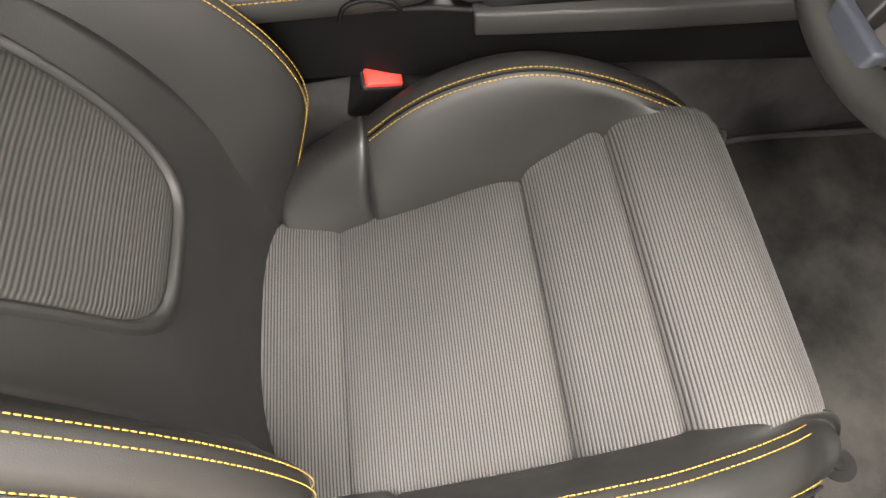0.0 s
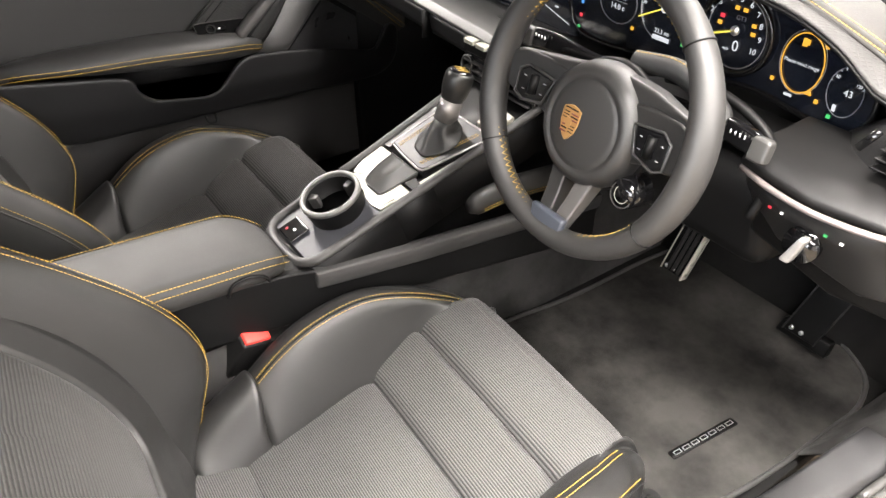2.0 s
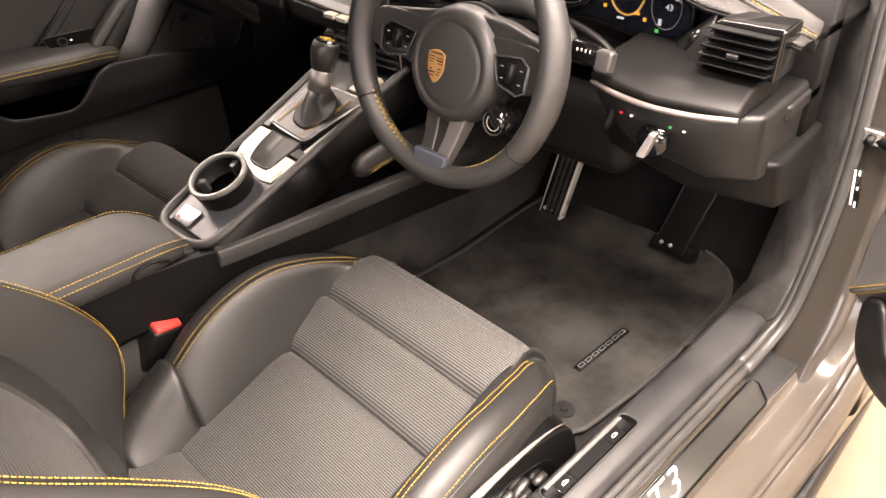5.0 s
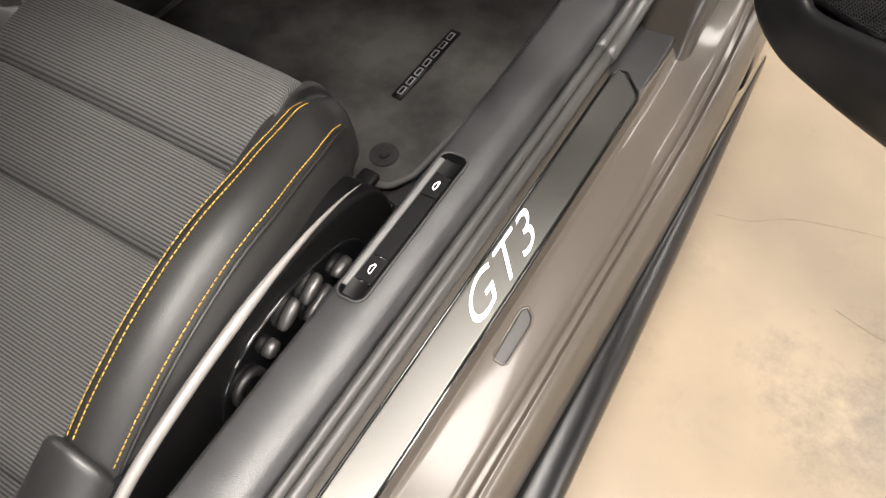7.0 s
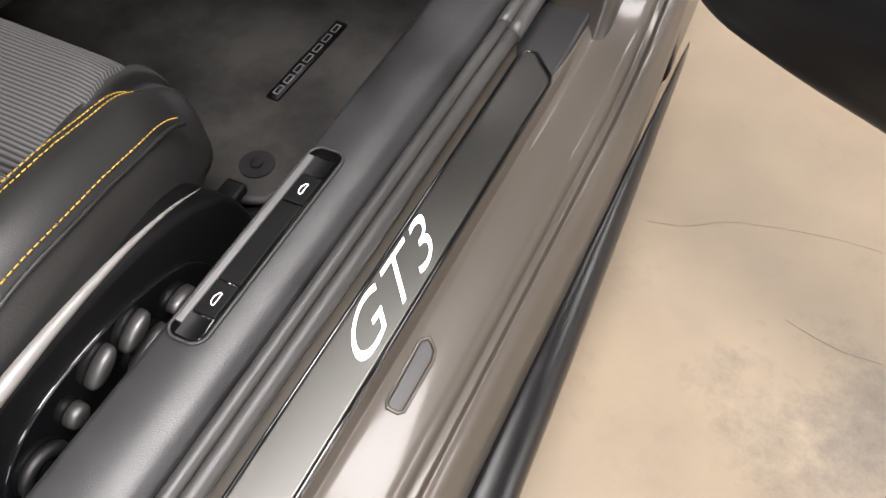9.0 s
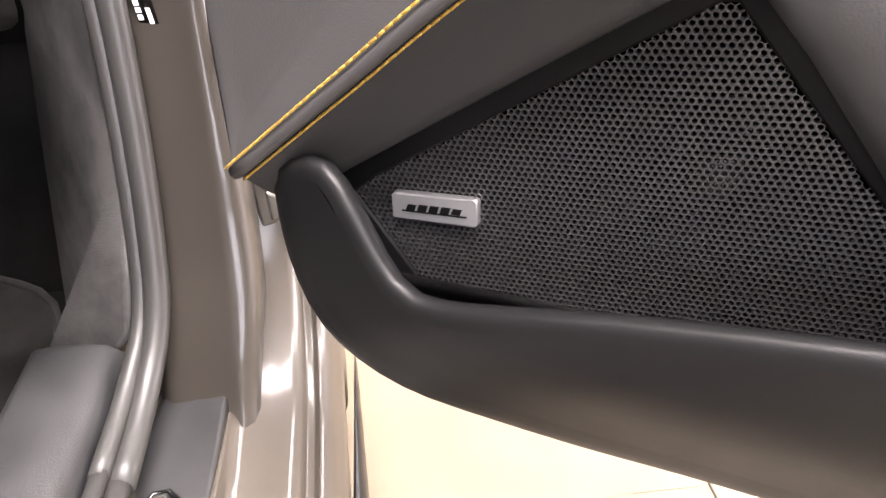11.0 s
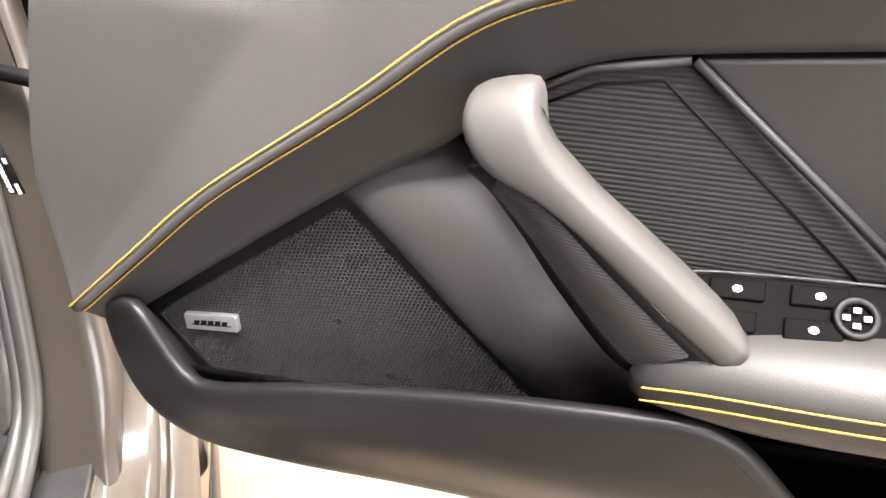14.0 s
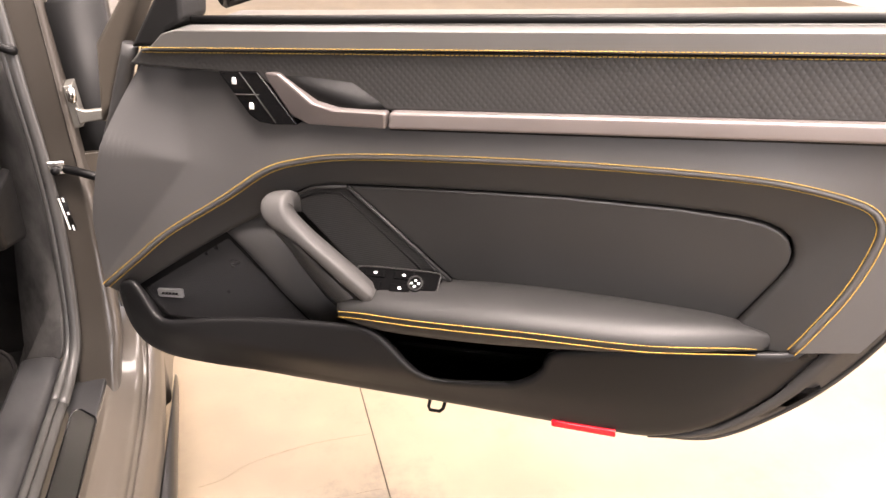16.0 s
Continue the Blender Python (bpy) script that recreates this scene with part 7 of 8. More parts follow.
gring("display_ring", (0.512, 0.812), 0.0262, 0.0355, 0.0008, G_AMBER, g4)
gbox((0.5085, 0.836), (0.006, 0.009), G_AMBER, g4, "fuel_symbol"); gbox((0.513, 0.837), (0.0018, 0.006), G_AMBER, g4, "fuel_symbol")
gtext("Please mind range", (0.511, 0.811), 0.0062, G_WHITE, g4)
gbox((0.505, 0.7705), (0.010, 0.0028), G_WHITE, g4, "mode_bar")
mk("pointer", *prism([(0.522, 0.779), (0.531, 0.786), (0.533, 0.779)], K, 0.001, 0.0025), G_AMBER, g4)
g5 = gring("temperature_dial", (0.570, 0.797), 0.021, 0.029, 0.0006, DIM, clus)
for a in np.linspace(20, 160, 9):
    mk("tick", *tube([K(0.570 + 0.021 * f * math.cos(radians(a)), 0.002, 0.797 + 0.029 * f * math.sin(radians(a))) for f in (0.9, 1.0)], 0.0005, 4), G_WHITE, g5)
gtext("43", (0.574, 0.797), 0.011, G_WHITE, g5)
gtext("60", (0.557, 0.812), 0.005, G_WHITE, g5); gtext("120", (0.583, 0.809), 0.005, G_WHITE, g5)
gbox((0.563, 0.776), (0.004, 0.008), G_WHITE, g5, "fuel_needle")
for u, v, mt in ((0.381, 0.877, G_AMBER), (0.481, 0.869, G_RED), (0.489, 0.867, G_AMBER), (0.535, 0.839, G_AMBER), (0.480, 0.783, G_AMBER), (0.541, 0.775, G_AMBER), (0.560, 0.764, G_GREEN), (0.237, 0.842, G_AMBER), (0.246, 0.841, G_BLUE), (0.254, 0.833, G_RED), (0.254, 0.776, G_AMBER), (0.343, 0.780, G_GREEN), (0.340, 0.792, G_AMBER), (0.151, 0.806, G_WHITE), (0.153, 0.787, G_BLUE), (0.152, 0.767, G_RED), (0.149, 0.748, G_GREEN)):
    gbox((u, v), (0.0045, 0.0045), mt, clus)

# ---- driver side of the dashboard: vent, light switch panel ----
WING_TRIM = shader("matt_wing_trim", (0.0032, 0.0031, 0.0031), 0.5, spec=0.22, grain=0.2, grain_scale=1400)
mk("driver_wing_trim", *loft([[Vector((x, y, z)) for y, z in q] for x, q in ((0.545, [(0.415, 0.735), (0.410, 0.748), (0.43, 0.762), (0.53, 0.765), (0.53, 0.735)]), (0.64, [(0.402, 0.733), (0.396, 0.746), (0.42, 0.762), (0.53, 0.767), (0.53, 0.735)]), (0.735, [(0.418, 0.735), (0.414, 0.746), (0.44, 0.764), (0.53, 0.770), (0.53, 0.735)]))]), WING_TRIM, dash, "dark grey dashboard trim by the driver's door", bevel=0.005)
mk("trim_lip", *tube(spline([Vector(p) for p in ((0.548, 0.413, 0.737), (0.59, 0.402, 0.735), (0.64, 0.396, 0.735), (0.69, 0.402, 0.736), (0.735, 0.416, 0.738))], 30), 0.0036, 8), TRIM_ALU, dash, "satin grey trim edge")
mk("switch_pod", *loft([[Vector((x, y, z)) for y, z in q] for x, q in ((0.545, [(0.430, 0.732), (0.428, 0.715), (0.455, 0.68), (0.56, 0.66), (0.56, 0.735)]), (0.60, [(0.415, 0.732), (0.412, 0.708), (0.44, 0.655), (0.56, 0.64), (0.56, 0.735)]), (0.70, [(0.415, 0.732), (0.412, 0.70), (0.44, 0.64), (0.58, 0.62), (0.58, 0.735)]), (0.755, [(0.45, 0.735), (0.45, 0.70), (0.47, 0.64), (0.60, 0.62), (0.60, 0.735)]))]), PLASTIC, dash, "black plastic light switch pod", bevel=0.008)
mk("pod_lower", *loft([[Vector((x, y, z)) for y, z in q] for x, q in ((0.54, [(0.46, 0.67), (0.48, 0.62), (0.62, 0.58), (0.62, 0.68)]), (0.66, [(0.45, 0.655), (0.47, 0.60), (0.62, 0.56), (0.62, 0.66)]), (0.77, [(0.49, 0.66), (0.52, 0.58), (0.64, 0.54), (0.64, 0.66)]))]), BLACK, dash, bevel=0.01)
mk("column_underside", *box((0.36, 0.56, 0.62), (0.42, 0.16, 0.12)), BLACK, dash, bevel=0.03)
lk = mk("light_switch", *disc((0.640, 0.418, 0.684), 0.020, 0.010, (0, -1, 0.25)), GLOSS, dash, "round light switch with silver grip")
mk("grip", *prism([(-0.006, -0.018), (0.006, -0.018), (0.005, 0.018), (-0.004, 0.018)], lambda u, w, v: Vector((0.640 + u + 0.35 * v, 0.408 - w, 0.684 + v)), 0.0, 0.014), shader("satin_grip_metal", (0.20, 0.195, 0.19), 0.45, metal=0.4), lk, "silver rotary grip", bevel=0.003)
for x, mt in ((0.594, G_RED), (0.609, WHITE), (0.660, G_GREEN), (0.678, WHITE)):
    mk("pod_mark", *box((x, 0.4115, 0.7085), (0.0036, 0.002, 0.0022)), mt, dash, smooth=False)
vr = mk("driver_vent", *prism([(0.655, 0.770), (0.75, 0.768), (0.75, 0.828), (0.672, 0.825)], lambda u, w, v: Vector((u, 0.462 - w, v)), -0.05, 0.0), GLOSS, dash, "driver side air vent with dark slats", bevel=0.004)
for k in range(5):
    mk("slat", *loft([[Vector((x, y, z)) for y, z in ((0.462, 0.776 + 0.0105 * k), (0.442, 0.780 + 0.0105 * k), (0.442, 0.782 + 0.0105 * k), (0.462, 0.779 + 0.0105 * k))] for x in (0.662 + 0.002 * k, 0.745)]), BLACK, vr, bevel=0.0008)
mk("slat_tab", *box((0.705, 0.441, 0.797), (0.014, 0.006, 0.006)), PLASTIC, vr, bevel=0.002)
mk("vent_slider", *tube([(0.634, 0.472, 0.780), (0.650, 0.470, 0.806)], 0.0045, 10, flat=0.5, up=(0, 1, 0)), GLOSS, dash, bevel=0)
mk("vent_shroud", *loft([[Vector((x, y, z)) for y, z in q] for x, q in ((0.585, [(0.530, 0.735), (0.534, 0.748), (0.54, 0.755), (0.56, 0.755), (0.56, 0.735)]), (0.622, [(0.488, 0.745), (0.494, 0.772), (0.51, 0.788), (0.56, 0.788), (0.56, 0.745)]), (0.662, [(0.466, 0.762), (0.470, 0.805), (0.49, 0.826), (0.56, 0.826), (0.56, 0.762)]))]), PLASTIC, dash, "dark grey panel beside the driver's vent", bevel=0.004)
# clock and defroster grilles on the dashboard top
dc = thing("dashboard_clock", "round dashboard clock in a dark pod", "clock")
mk("pod", *loft([[Vector((0.195 + r * math.cos(t), 0.60 + y + 0.35 * r * math.sin(t), 0.915 + r * math.sin(t))) for t in [2 * math.pi * k / 28 for k in range(28)]] for r, y in ((0.024, 0.0), (0.026, 0.004), (0.027, 0.02), (0.022, 0.05), (0.012, 0.07))]), PLASTIC, dc)
mk("bezel", *ring((0.195, 0.5985, 0.915), 0.0195, 0.0235, 0.003, (0, -1, 0.35)), PLASTIC, dc)
face = mk("face", *disc((0.195, 0.5985, 0.915), 0.0195, 0.001, (0, -1, 0.35)), shader("pale_clock_face", (0.11, 0.108, 0.10), 0.5), dc, "pale clock face")
mk("clock_hand", *tube([(0.195, 0.596, 0.917), (0.203, 0.594, 0.926)], 0.001, 5), BLACK, face)
mk("clock_hand", *tube([(0.195, 0.596, 0.917), (0.190, 0.598, 0.908)], 0.001, 5), BLACK, face)
GRILLE_BAR = shader("grille_bar_plastic", (0.016, 0.0152, 0.014), 0.6, spec=0.3, grain=0.2, grain_scale=1200)


def on_dash(x, y, up):
    """A place on the dashboard top at x, y, raised by up."""
    y_end = interp(DASH_BACK, x)
    p = topfn((x + 0.62) / 1.38, min(1.0, (y - 0.533) / (y_end - 0.533)))
    return p + Vector((0, 0, up))


for xa, xb, ya, yb in ((0.243, 0.298, 0.560, 0.700), (0.098, 0.160, 0.585, 0.730)):
    dg = thing("defroster_grille", "black slotted defroster grille in the dashboard top", "air grille")
    mk("grille_bed", *slab(lambda a, b, xa=xa, xb=xb, ya=ya, yb=yb: on_dash(xa + (xb - xa) * a, ya + 0.014 * a + (yb - ya) * b, 0.0012), 8, 10, (0, 0, -0.004)), BLACK, dg, "dark grille bed")
    for k in range(12):
        y = ya + (yb - ya) * (k + 0.25) / 12
        mk("slat", *loft([[on_dash(xa + (xb - xa) * a, y + 0.014 * a + dy, up) for dy, up in ((0.0, 0.0008), (0.0008, 0.0036), (0.0042, 0.0036), (0.0050, 0.0008))] for a in (0.03, 0.5, 0.97)]), GRILLE_BAR, dg)

# ---- centre console ----
con = thing("centre_console", "black centre console with armrest and pale trim", "centre console")
CS = radians(19)


def C(x, w, s):
    """Console top place: across x, out of it w, along it s (rising forward)."""
    return Vector((x, 0.05 + math.cos(CS) * s - math.sin(CS) * w, 0.495 + math.sin(CS) * s + math.cos(CS) * w))


mk("console_frame", *join(
    prism([(0.012, 0.03), (0.020, 0.006), (0.045, -0.004), (0.11, -0.004), (0.135, 0.006), (0.146, 0.03), (0.1515, 0.157), (0.0085, 0.157)], C, -0.075, -0.002),
    prism([(0.0085, 0.157), (0.049, 0.157), (0.049, 0.228), (0.0065, 0.228)], C, -0.075, -0.002), prism([(0.1215, 0.157), (0.1515, 0.157), (0.1545, 0.228), (0.1215, 0.228)], C, -0.075, -0.002),
    prism([(0.0065, 0.228), (0.1545, 0.228), (0.162, 0.40), (0.158, 0.46), (-0.01, 0.46), (0.0, 0.40)], C, -0.075, -0.002)), BLACK, con, "black plastic console frame")
bl = spline([(u, v, 0) for u, v in ((0.012, 0.10), (0.013, 0.03), (0.022, 0.008), (0.048, -0.002), (0.108, -0.002), (0.133, 0.008), (0.145, 0.03), (0.149, 0.10), (0.158, 0.30), (0.164, 0.44))] , 60)
mk("console_rail", *tube([C(p.x, 0.001, p.y) for p in bl], 0.0075, 10, flat=0.9), PLASTIC_GREY, con, "satin grey console edge")
mk("console_rail", *tube([C(x, 0.001, s) for x, s in ((0.012, 0.10), (0.010, 0.2), (0.006, 0.30), (0.0, 0.44))], 0.0075, 10), PLASTIC_GREY, con, "satin grey console edge")
mk("tray_floor", *prism([(0.02, 0.012), (0.138, 0.012), (0.142, 0.145), (0.018, 0.145)], lambda u, w, v: C(u, w, v), -0.003, -0.0005), shader("satin_tray", (0.022, 0.023, 0.027), 0.5, spec=0.3, vary=0.05), con, "satin dark tray", bevel=0.001)
epb = mk("parking_brake_switch", *prism([(0.040, 0.012), (0.082, 0.012), (0.082, 0.046), (0.040, 0.046)], lambda u, w, v: C(u, w, v), 0.001, 0.005), GLOSS, con, "black parking brake switch", bevel=0.002)
mk("switch_lamp", *prism([(0.049, 0.020), (0.053, 0.020), (0.053, 0.024), (0.049, 0.024)], lambda u, w, v: C(u, w, v), 0.005, 0.0056), G_RED, epb)
mk("switch_print", *prism([(0.062, 0.027), (0.067, 0.027), (0.067, 0.031), (0.062, 0.031)], lambda u, w, v: C(u, w, v), 0.005, 0.0056), WHITE, epb)
cup = mk("cup_holder", *loft([[C(0.078 + r * math.cos(t), w, 0.100 + r * math.sin(t)) for t in [2 * math.pi * k / 40 for k in range(40)]] for r, w in ((0.043, -0.002), (0.0455, 0.016), (0.047, 0.026), (0.0475, 0.031), (0.045, 0.0335), (0.0415, 0.032), (0.040, 0.026), (0.0385, -0.012), (0.001, -0.0125))], cap=False), BLACK, con, "round black cup holder")
mk("cup_rim", *ring(C(0.078, 0.0295, 0.100), 0.0405, 0.0480, 0.0075, C(0, 1, 0) - C(0, 0, 0), 44), shader("satin_rim", (0.060, 0.060, 0.058), 0.42, spec=0.4), cup, "satin grey cup holder rim")
for a in (100, 215, 330):
    mm = [C(0.078 + r * math.cos(radians(a + d)), w, 0.100 + r * math.sin(radians(a + d))) for r in (0.026, 0.041) for d in (-10, 10) for w in (0.004, 0.026)]
    mk("cup_finger", mm, box((0, 0, 0), (1, 1, 1))[1], PLASTIC_GREY, cup, bevel=0.002)
mk("cup_floor", *disc(C(0.078, 0.0002, 0.100), 0.0392, 0.001, tuple(C(0, 1, 0) - C(0, 0, 0)), 36), BLACK, cup)
PLATE_METAL = shader("pale_satin_metal", (0.21, 0.205, 0.172), 0.5, metal=0.25, spec=0.35, vary=0.06)
mk("pale_plate", *prism([(0.040, 0.1475), (0.0065, 0.200), (0.010, 0.222), (0.020, 0.2255), (0.0462, 0.2255), (0.0495, 0.193), (0.060, 0.1640), (0.076, 0.1575), (0.109, 0.1570), (0.1148, 0.1650), (0.1185, 0.1945), (0.1494, 0.1935), (0.1375, 0.1425), (0.118, 0.1385), (0.0967, 0.1420), (0.0763, 0.1490), (0.056, 0.1510)], C, -0.002, 0.003), PLATE_METAL, con, "pale satin console trim plate", bevel=0.0008)
mk("pale_strip", *prism([(0.1395, 0.2150), (0.1565, 0.2120), (0.1595, 0.2720), (0.1475, 0.2760)], C, -0.001, 0.003), PLATE_METAL, con, "pale satin console strip", bevel=0.001)
mk("side_strip", *prism([(0.0075, 0.228), (0.0300, 0.232), (0.0310, 0.350), (0.0015, 0.360)], C, -0.001, 0.0025), PLASTIC_GREY, con, bevel=0.001)
mk("ribbed_pad", *prism([(0.1225, 0.1985), (0.1500, 0.1965), (0.1530, 0.2120), (0.1300, 0.2180)], C, -0.001, 0.0055), BLACK, con, "black ribbed pad", bevel=0.002)
mk("rear_holder", *prism([(0.112, 0.352), (0.152, 0.350), (0.156, 0.395), (0.114, 0.398)], C, -0.001, 0.012), PLATE_METAL, con, "pale satin rear trim block", bevel=0.003)
for corners in (((0.0300, 0.1605), (0.0475, 0.1665), (0.0365, 0.1840), (0.0200, 0.1780)), ((0.1215, 0.1470), (0.1340, 0.1480), (0.1385, 0.1690), (0.1270, 0.1700))):
    kb = mk("console_button", *prism(list(corners), C, 0.003, 0.0040), PLATE_METAL, con, "pale push button", bevel=0.0008)
    mk("button_gap", *tube([C(u, 0.0034, v) for u, v in corners], 0.0005, 5, closed=True), BLACK, kb)
pocket = spline([(u, v, 0) for u, v in ((0.0490, 0.2270), (0.0520, 0.1930), (0.0620, 0.1660), (0.0765, 0.1605), (0.0925, 0.1598), (0.1085, 0.1602), (0.1130, 0.1665), (0.1175, 0.1950), (0.1205, 0.2270))], 44)
pu, pv = 0.087, 0.205
mk("coin_tray", *loft([[C(pu + (q.x - pu) * f, w - (0.30 * max(0.0, q.y - 0.165) * (1 if w < 0 else 0)), pv + (q.y - pv) * f) for q in pocket] for f, w in ((1.02, 0.003), (1.0, 0.0035), (0.97, 0.0005), (0.93, -0.0005), (0.80, -0.0022), (0.3, -0.0026))], cap=True), shader("tray_metal", (0.05, 0.05, 0.049), 0.42, metal=0.4), con, "small sloping metal tray")
mk("tray_lip", *tube([C(q.x, 0.0035, q.y) for q in pocket], 0.0016, 8), PLASTIC_GREY, con)
# shifter boot frame, boot, lever
FRAME = [(0.031, 0.239), (0.060, 0.2345), (0.118, 0.2295), (0.127, 0.2325), (0.131, 0.241), (0.157, 0.338), (0.153, 0.346), (0.040, 0.346), (0.034, 0.340)]
bf = mk("boot_frame", *prism(FRAME, C, -0.001, 0.0065), PLASTIC, con, "black shifter boot frame", bevel=0.003)
mk("frame_edge", *tube([C(u, 0.0068, v) for u, v in FRAME], 0.0019, 8, closed=True), ALU, bf, "satin metal frame edge")
mk("boot_leather", *prism([(0.094 + (u - 0.094) * 0.965, 0.290 + (v - 0.290) * 0.965) for u, v in FRAME], C, 0.005, 0.0085), LEATHER, bf, "black leather shifter boot top", bevel=0.002)
for a, b in (((0.045, 0.241), (0.049, 0.338)), ((0.050, 0.2405), (0.054, 0.338)), ((0.1105, 0.236), (0.1360, 0.338)), ((0.1155, 0.2365), (0.1410, 0.338))):
    mk("stitching", *stitches([C(a[0] + (b[0] - a[0]) * t, 0.0092, a[1] + (b[1] - a[1]) * t) for t in (0.02, 0.25, 0.5, 0.75, 0.98)]), THREAD, bf, "yellow stitching")
KNOB = shader("satin_knob", (0.0085, 0.0083, 0.0082), 0.36, spec=0.45)
gear = thing("gear_lever", "black gear lever with metal collar and leather boot", "gear lever")
g0, g1v = C(0.096, 0.010, 0.288), Vector((0.106, 0.352, 0.702))
gd = (g1v - g0).normalized()
qd = gd.to_track_quat("Z", "Y")
bc = C(0.094, 0.0085, 0.288)
sd = C(0, 0, 1) - C(0, 0, 0)
bv = []
for f, rx, ry in ((0.0, 0.041, 0.046), (0.10, 0.035, 0.039), (0.25, 0.028, 0.032), (0.45, 0.0235, 0.026), (0.65, 0.0215, 0.023), (0.85, 0.0190, 0.0195), (1.0, 0.0180, 0.0180)):
    c_ = bc.lerp(g0 + gd * 0.042, f)
    wr = 0.0070 * math.sin(math.pi * min(1, f * 1.3)) if f < 0.77 else 0.0
    bv.append([c_ + Vector((1, 0, 0)) * ((rx + wr * math.sin(4 * t + 9 * f)) * math.cos(t)) + sd * ((ry + wr * math.sin(5 * t + 7 * f)) * math.sin(t)) for t in [2 * math.pi * k / 40 for k in range(40)]])
bo = mk("boot", *loft(bv), LEATHER, gear, "folded black leather boot")
sb_ = bo.modifiers.new("sub", "SUBSURF"); sb_.levels = sb_.render_levels = 1
Lk = (g1v - g0).length
mk("collar", *tube([g0 + gd * 0.036, g0 + gd * (Lk - 0.034)], [0.0185, 0.0168], 20), ALU, gear, "dark metal collar")
mk("knob", *loft([[g0 + qd @ Vector((0.9 * r * math.cos(t), 0.9 * r * math.sin(t), Lk - 0.056 + h)) for t in [2 * math.pi * k / 32 for k in range(32)]] for r, h in ((0.0168, 0.010), (0.0180, 0.014), (0.0212, 0.024), (0.0240, 0.035), (0.0250, 0.045), (0.0246, 0.053), (0.0228, 0.059), (0.0205, 0.061), (0.001, 0.061))]), KNOB, gear, "satin black gear knob")
kc = mk("knob_cap", *loft([[g0 + qd @ Vector((0.9 * r * math.cos(t), 0.9 * r * math.sin(t), Lk - 0.056 + h)) for t in [2 * math.pi * k / 28 for k in range(28)]] for r, h in ((0.0200, 0.0605), (0.0192, 0.0632), (0.012, 0.0645), (0.001, 0.065))]), GLOSS, gear, "gloss black knob cap with yellow marks")
for x_ in (-0.008, 0.0, 0.008):
    mk("shift_mark", *tube([g0 + qd @ Vector((x_, v, Lk - 0.056 + 0.0652)) for v in (-0.009, 0.009)], 0.0009, 4), THREAD, kc)
mk("shift_mark", *tube([g0 + qd @ Vector((v, 0.0, Lk - 0.056 + 0.0652)) for v in (-0.008, 0.008)], 0.0009, 4), THREAD, kc)
# armrest lid
LID = shader("lid_leather", (0.0125, 0.0122, 0.0118), 0.66, spec=0.35, grain=0.12, grain_scale=900, cells=True, vary=0.12)
rings = []
for i in range(22):
    t = i / 21
    y = -0.42 + 0.455 * t
    e = max(0.0, (t - 0.86) / 0.14)
    xc, wd = 0.064 + 0.02 * t, 0.074 * (1 - 0.35 * e ** 2)
    zt = 0.565 - 0.022 * t - 0.022 * e ** 2
    zb = zt - 0.055 + 0.02 * e
    rings.append([Vector((xc + wd * a, y, z)) for a, z in ((-1, zb), (-1.02, zt - 0.02), (-0.97, zt - 0.006), (-0.85, zt), (0, zt + 0.004), (0.85, zt), (0.97, zt - 0.006), (1.02, zt - 0.02), (1, zb))])
arm = mk("armrest_lid", *loft(rings), LID, con, "black leather armrest lid")
sm = arm.modifiers.new("sub", "SUBSURF"); sm.levels = sm.render_levels = 1
for side, zz, xx in ((-1, -0.0025, 0.93), (1, -0.0025, 0.93), (1, -0.0115, 1.0)):
    pts = []
    for i in range(44):
        t = i / 43
        y = -0.42 + 0.455 * t
        e = max(0.0, (t - 0.86) / 0.14)
        xc, wd = 0.064 + 0.02 * t, 0.074 * (1 - 0.35 * e ** 2)
        zt = 0.565 - 0.022 * t - 0.022 * e ** 2
        pts.append(Vector((xc + side * wd * xx, y, zt + zz)))
    mk("stitching", *stitches(pts), THREAD, arm, "yellow stitching")
mk("lid_catch", *tube(spline([Vector((0.1575, y, z)) for y, z in ((-0.066, 0.510), (-0.058, 0.525), (-0.038, 0.530), (-0.015, 0.522), (-0.006, 0.511))], 20), 0.0024, 6), BLACK, con)
# console side walls
for side in (1, -1):
    sw_ = [(-0.55, 0.535), (-0.13, 0.508), (0.03, 0.495), (0.07, 0.487), (0.25, 0.468), (0.62, 0.43), (0.62, 0.33), (0.25, 0.385), (-0.13, 0.41), (-0.55, 0.43)]
    mk("side_panel", *prism(sw_, lambda u, w, v, side=side: Vector((0.080 + side * (0.040 + 0.075 * max(0, min(u, 0.45) + 0.13) ** 0.8 + w), u, v)), -0.01, 0.006), BLACK, con, "black plastic console side panel", bevel=0.005)
    mk("side_ledge", *loft([[Vector((0.080 + side * (0.040 + 0.075 * max(0, min(y, 0.45) + 0.13) ** 0.8 + a), y, z + dz)) for a, dz in ((-0.01, 0.0), (0.0, 0.004), (0.012, 0.0), (0.014, -0.012), (0.010, -0.03), (-0.01, -0.03))] for y, z in ((0.065, 0.486), (0.10, 0.482), (0.25, 0.468), (0.62, 0.432))]), PLASTIC_GREY, con, "satin grey console ledge", bevel=0.003)
mk("console_core", *prism([(-0.55, 0.40), (-0.55, 0.52), (0.03, 0.50), (0.10, 0.49), (0.45, 0.60), (0.52, 0.62), (0.62, 0.40)], lambda u, w, v: Vector((w, u, v)), 0.035, 0.122), BLACK, con)
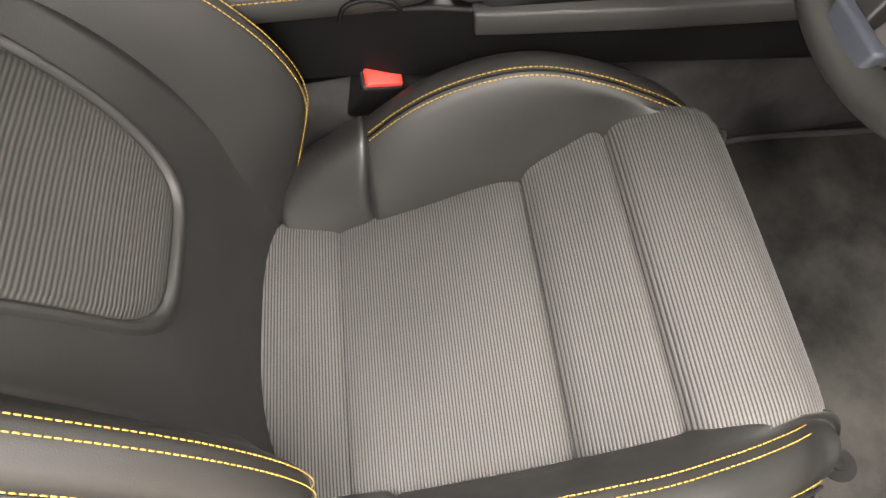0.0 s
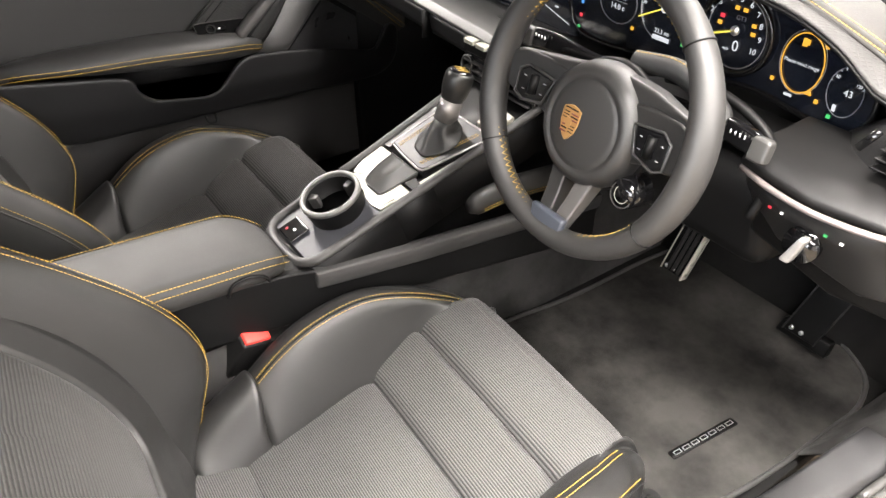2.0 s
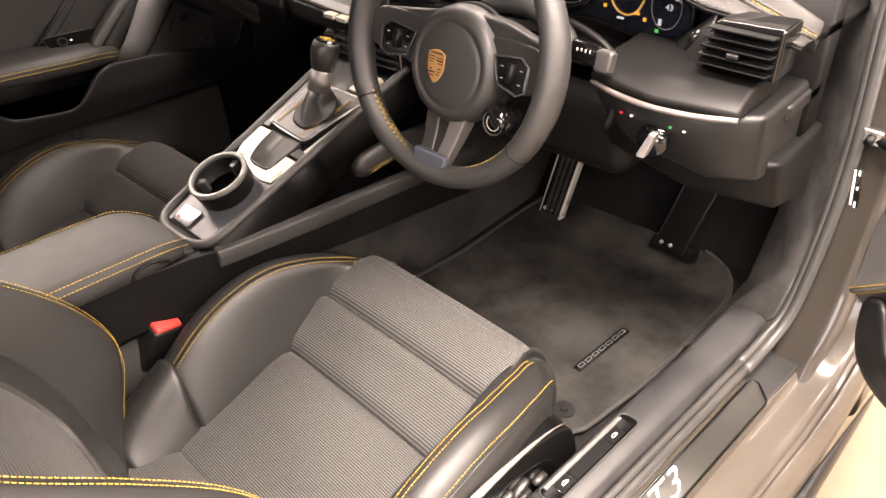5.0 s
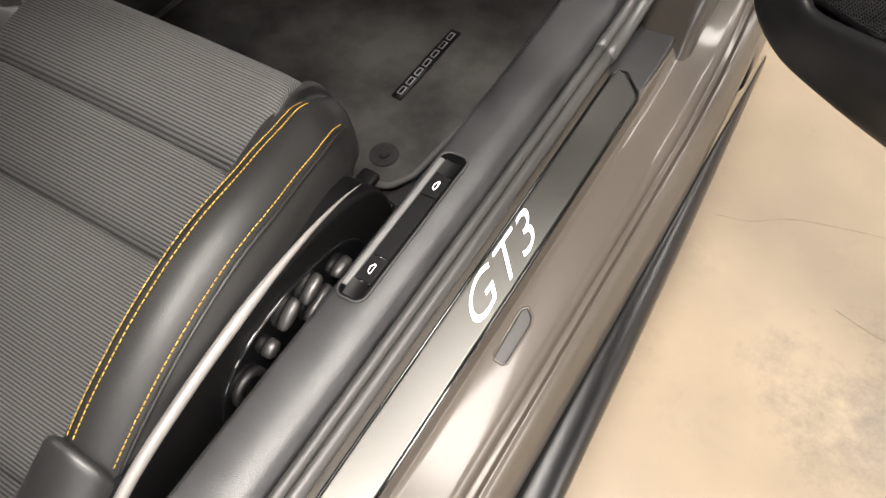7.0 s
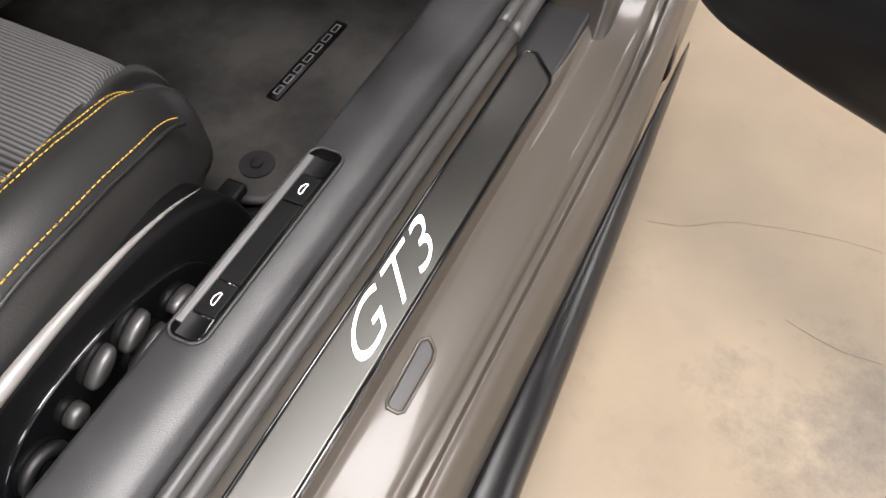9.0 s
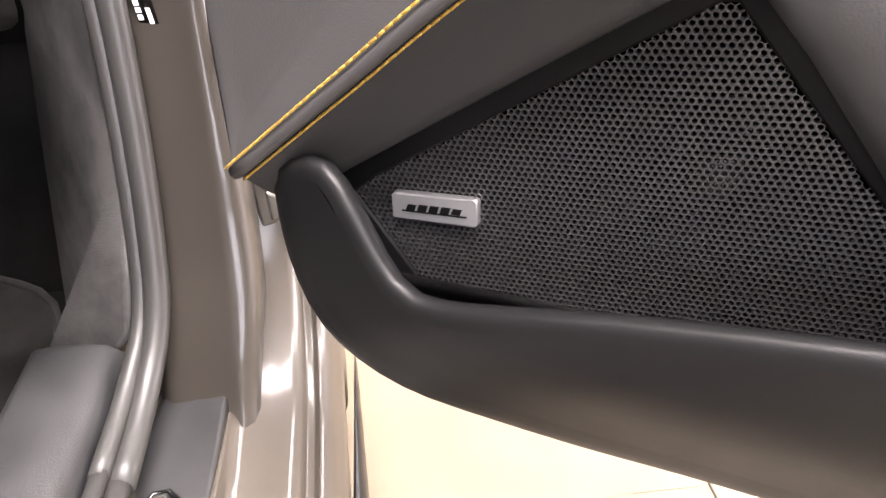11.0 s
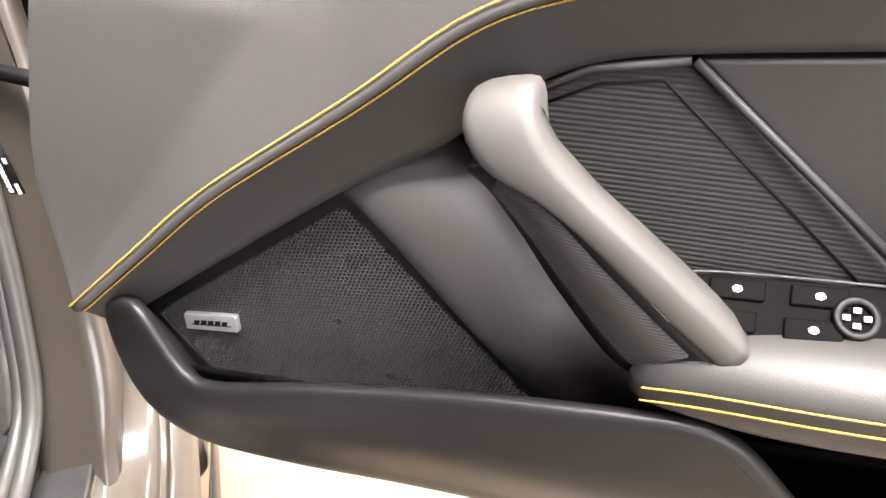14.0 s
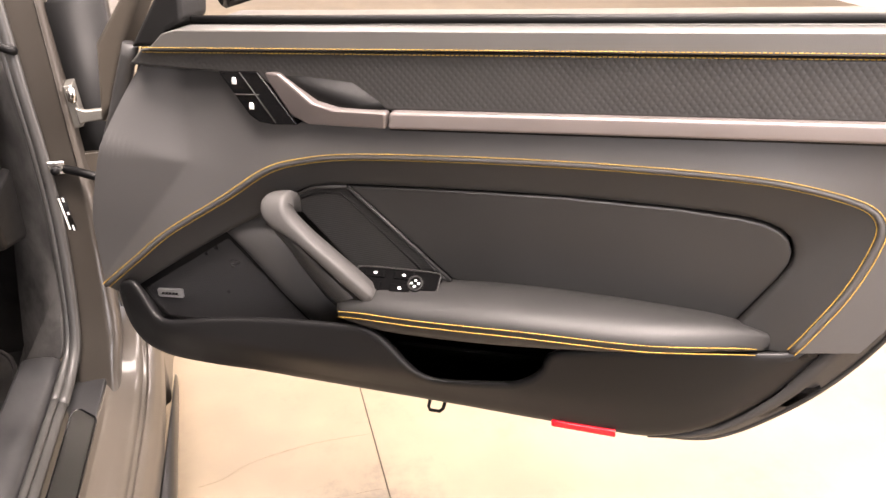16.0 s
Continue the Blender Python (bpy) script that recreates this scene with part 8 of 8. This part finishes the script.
mk("knee_pad", *tube(spline([(0.162, 0.33, 0.505), (0.165, 0.40, 0.512), (0.168, 0.50, 0.505), (0.17, 0.58, 0.495)], 20), [0.012, 0.02] + [0.022] * 18, 12, flat=0.7, up=(1, 0, 0)), LEATHER, con, "black leather knee pad")
for dz in (-0.006, -0.0105):
    mk("stitching", *stitches([(0.1775, 0.35, 0.508 + dz), (0.181, 0.40, 0.513 + dz), (0.184, 0.50, 0.506 + dz)]), THREAD, con, "yellow stitching")

# ---- roof, screen pillars, glass ----
roof = thing("car_roof", "dark car roof with screen pillars", "car roof")
# roof lies out of view; added to keep the lamps off the cabin
mk("headliner", *slab(lambda s, t: Vector((-0.52 + 1.12 * s, -0.95 + 1.35 * t, 1.20 + 0.06 * math.sin(math.pi * s) - 0.04 * t * t)), 13, 9, (0, 0, 0.03)), BLACK, roof, "black roof lining")
for side in (-1, 1):
    cx = 0.07
    pa = [Vector((cx + side * x, y, z)) for x, y, z in ((0.53, 0.38, 1.20), (0.62, 0.60, 1.06), (0.69, 0.82, 0.93), (0.72, 0.98, 0.87))]
    mk("screen_pillar", *tube(spline(pa, 24), 0.035, 10, flat=0.8), PLASTIC, roof, "grey screen pillar")
    mk("roof_rail", *tube(spline([Vector((cx + side * x, y, z)) for x, y, z in ((0.53, 0.38, 1.20), (0.55, 0.0, 1.23), (0.54, -0.5, 1.22), (0.56, -1.0, 1.12))], 20), 0.03, 10), PLASTIC, roof)
# added sheet between dashboard and bonnet, dark for the dim view through the screen
mk("screen_base", *slab(lambda a, b: Vector((-0.60 + 1.36 * a, interp(DASH_BACK, -0.60 + 1.36 * a) + 0.004 + 0.26 * b, back_height(-0.60 + 1.36 * a) - 0.012 - 0.02 * b)), 41, 5, (0, 0, -0.012)), shader("black_screen_base", (0.004, 0.0038, 0.0035), 0.9, spec=0.05), roof, "dark band at the foot of the windscreen")
# bonnet beyond the windscreen, and a wiper
bon = thing("car_bonnet", "grey-brown painted bonnet beyond the windscreen", "car bonnet")
# body paint darkened here to stand for shade and windscreen tint
mk("bonnet_skin", *slab(lambda s, t: Vector((-0.74 + 1.56 * s, 0.86 + 1.3 * t + 0.06 * math.sin(math.pi * s), 0.80 - 0.14 * t + 0.045 * math.sin(math.pi * s))), 25, 13, (0, 0, -0.03)), shader("bonnet_paint_shaded", (0.012, 0.011, 0.010), 0.5, vary=0.1, spec=0.3), bon, "grey-brown bonnet panel")
mk("wiper_arm", *tube(spline([(0.80, 0.68, 0.815), (0.60, 0.84, 0.855), (0.35, 0.96, 0.868), (0.05, 1.02, 0.868)], 24), 0.007, 8), BLACK, bon, "black wiper arm")
# far side window post
mk("far_quarter", *box((-0.60, -0.95, 1.05), (0.05, 0.45, 0.35)), PLASTIC, roof, bevel=0.02)
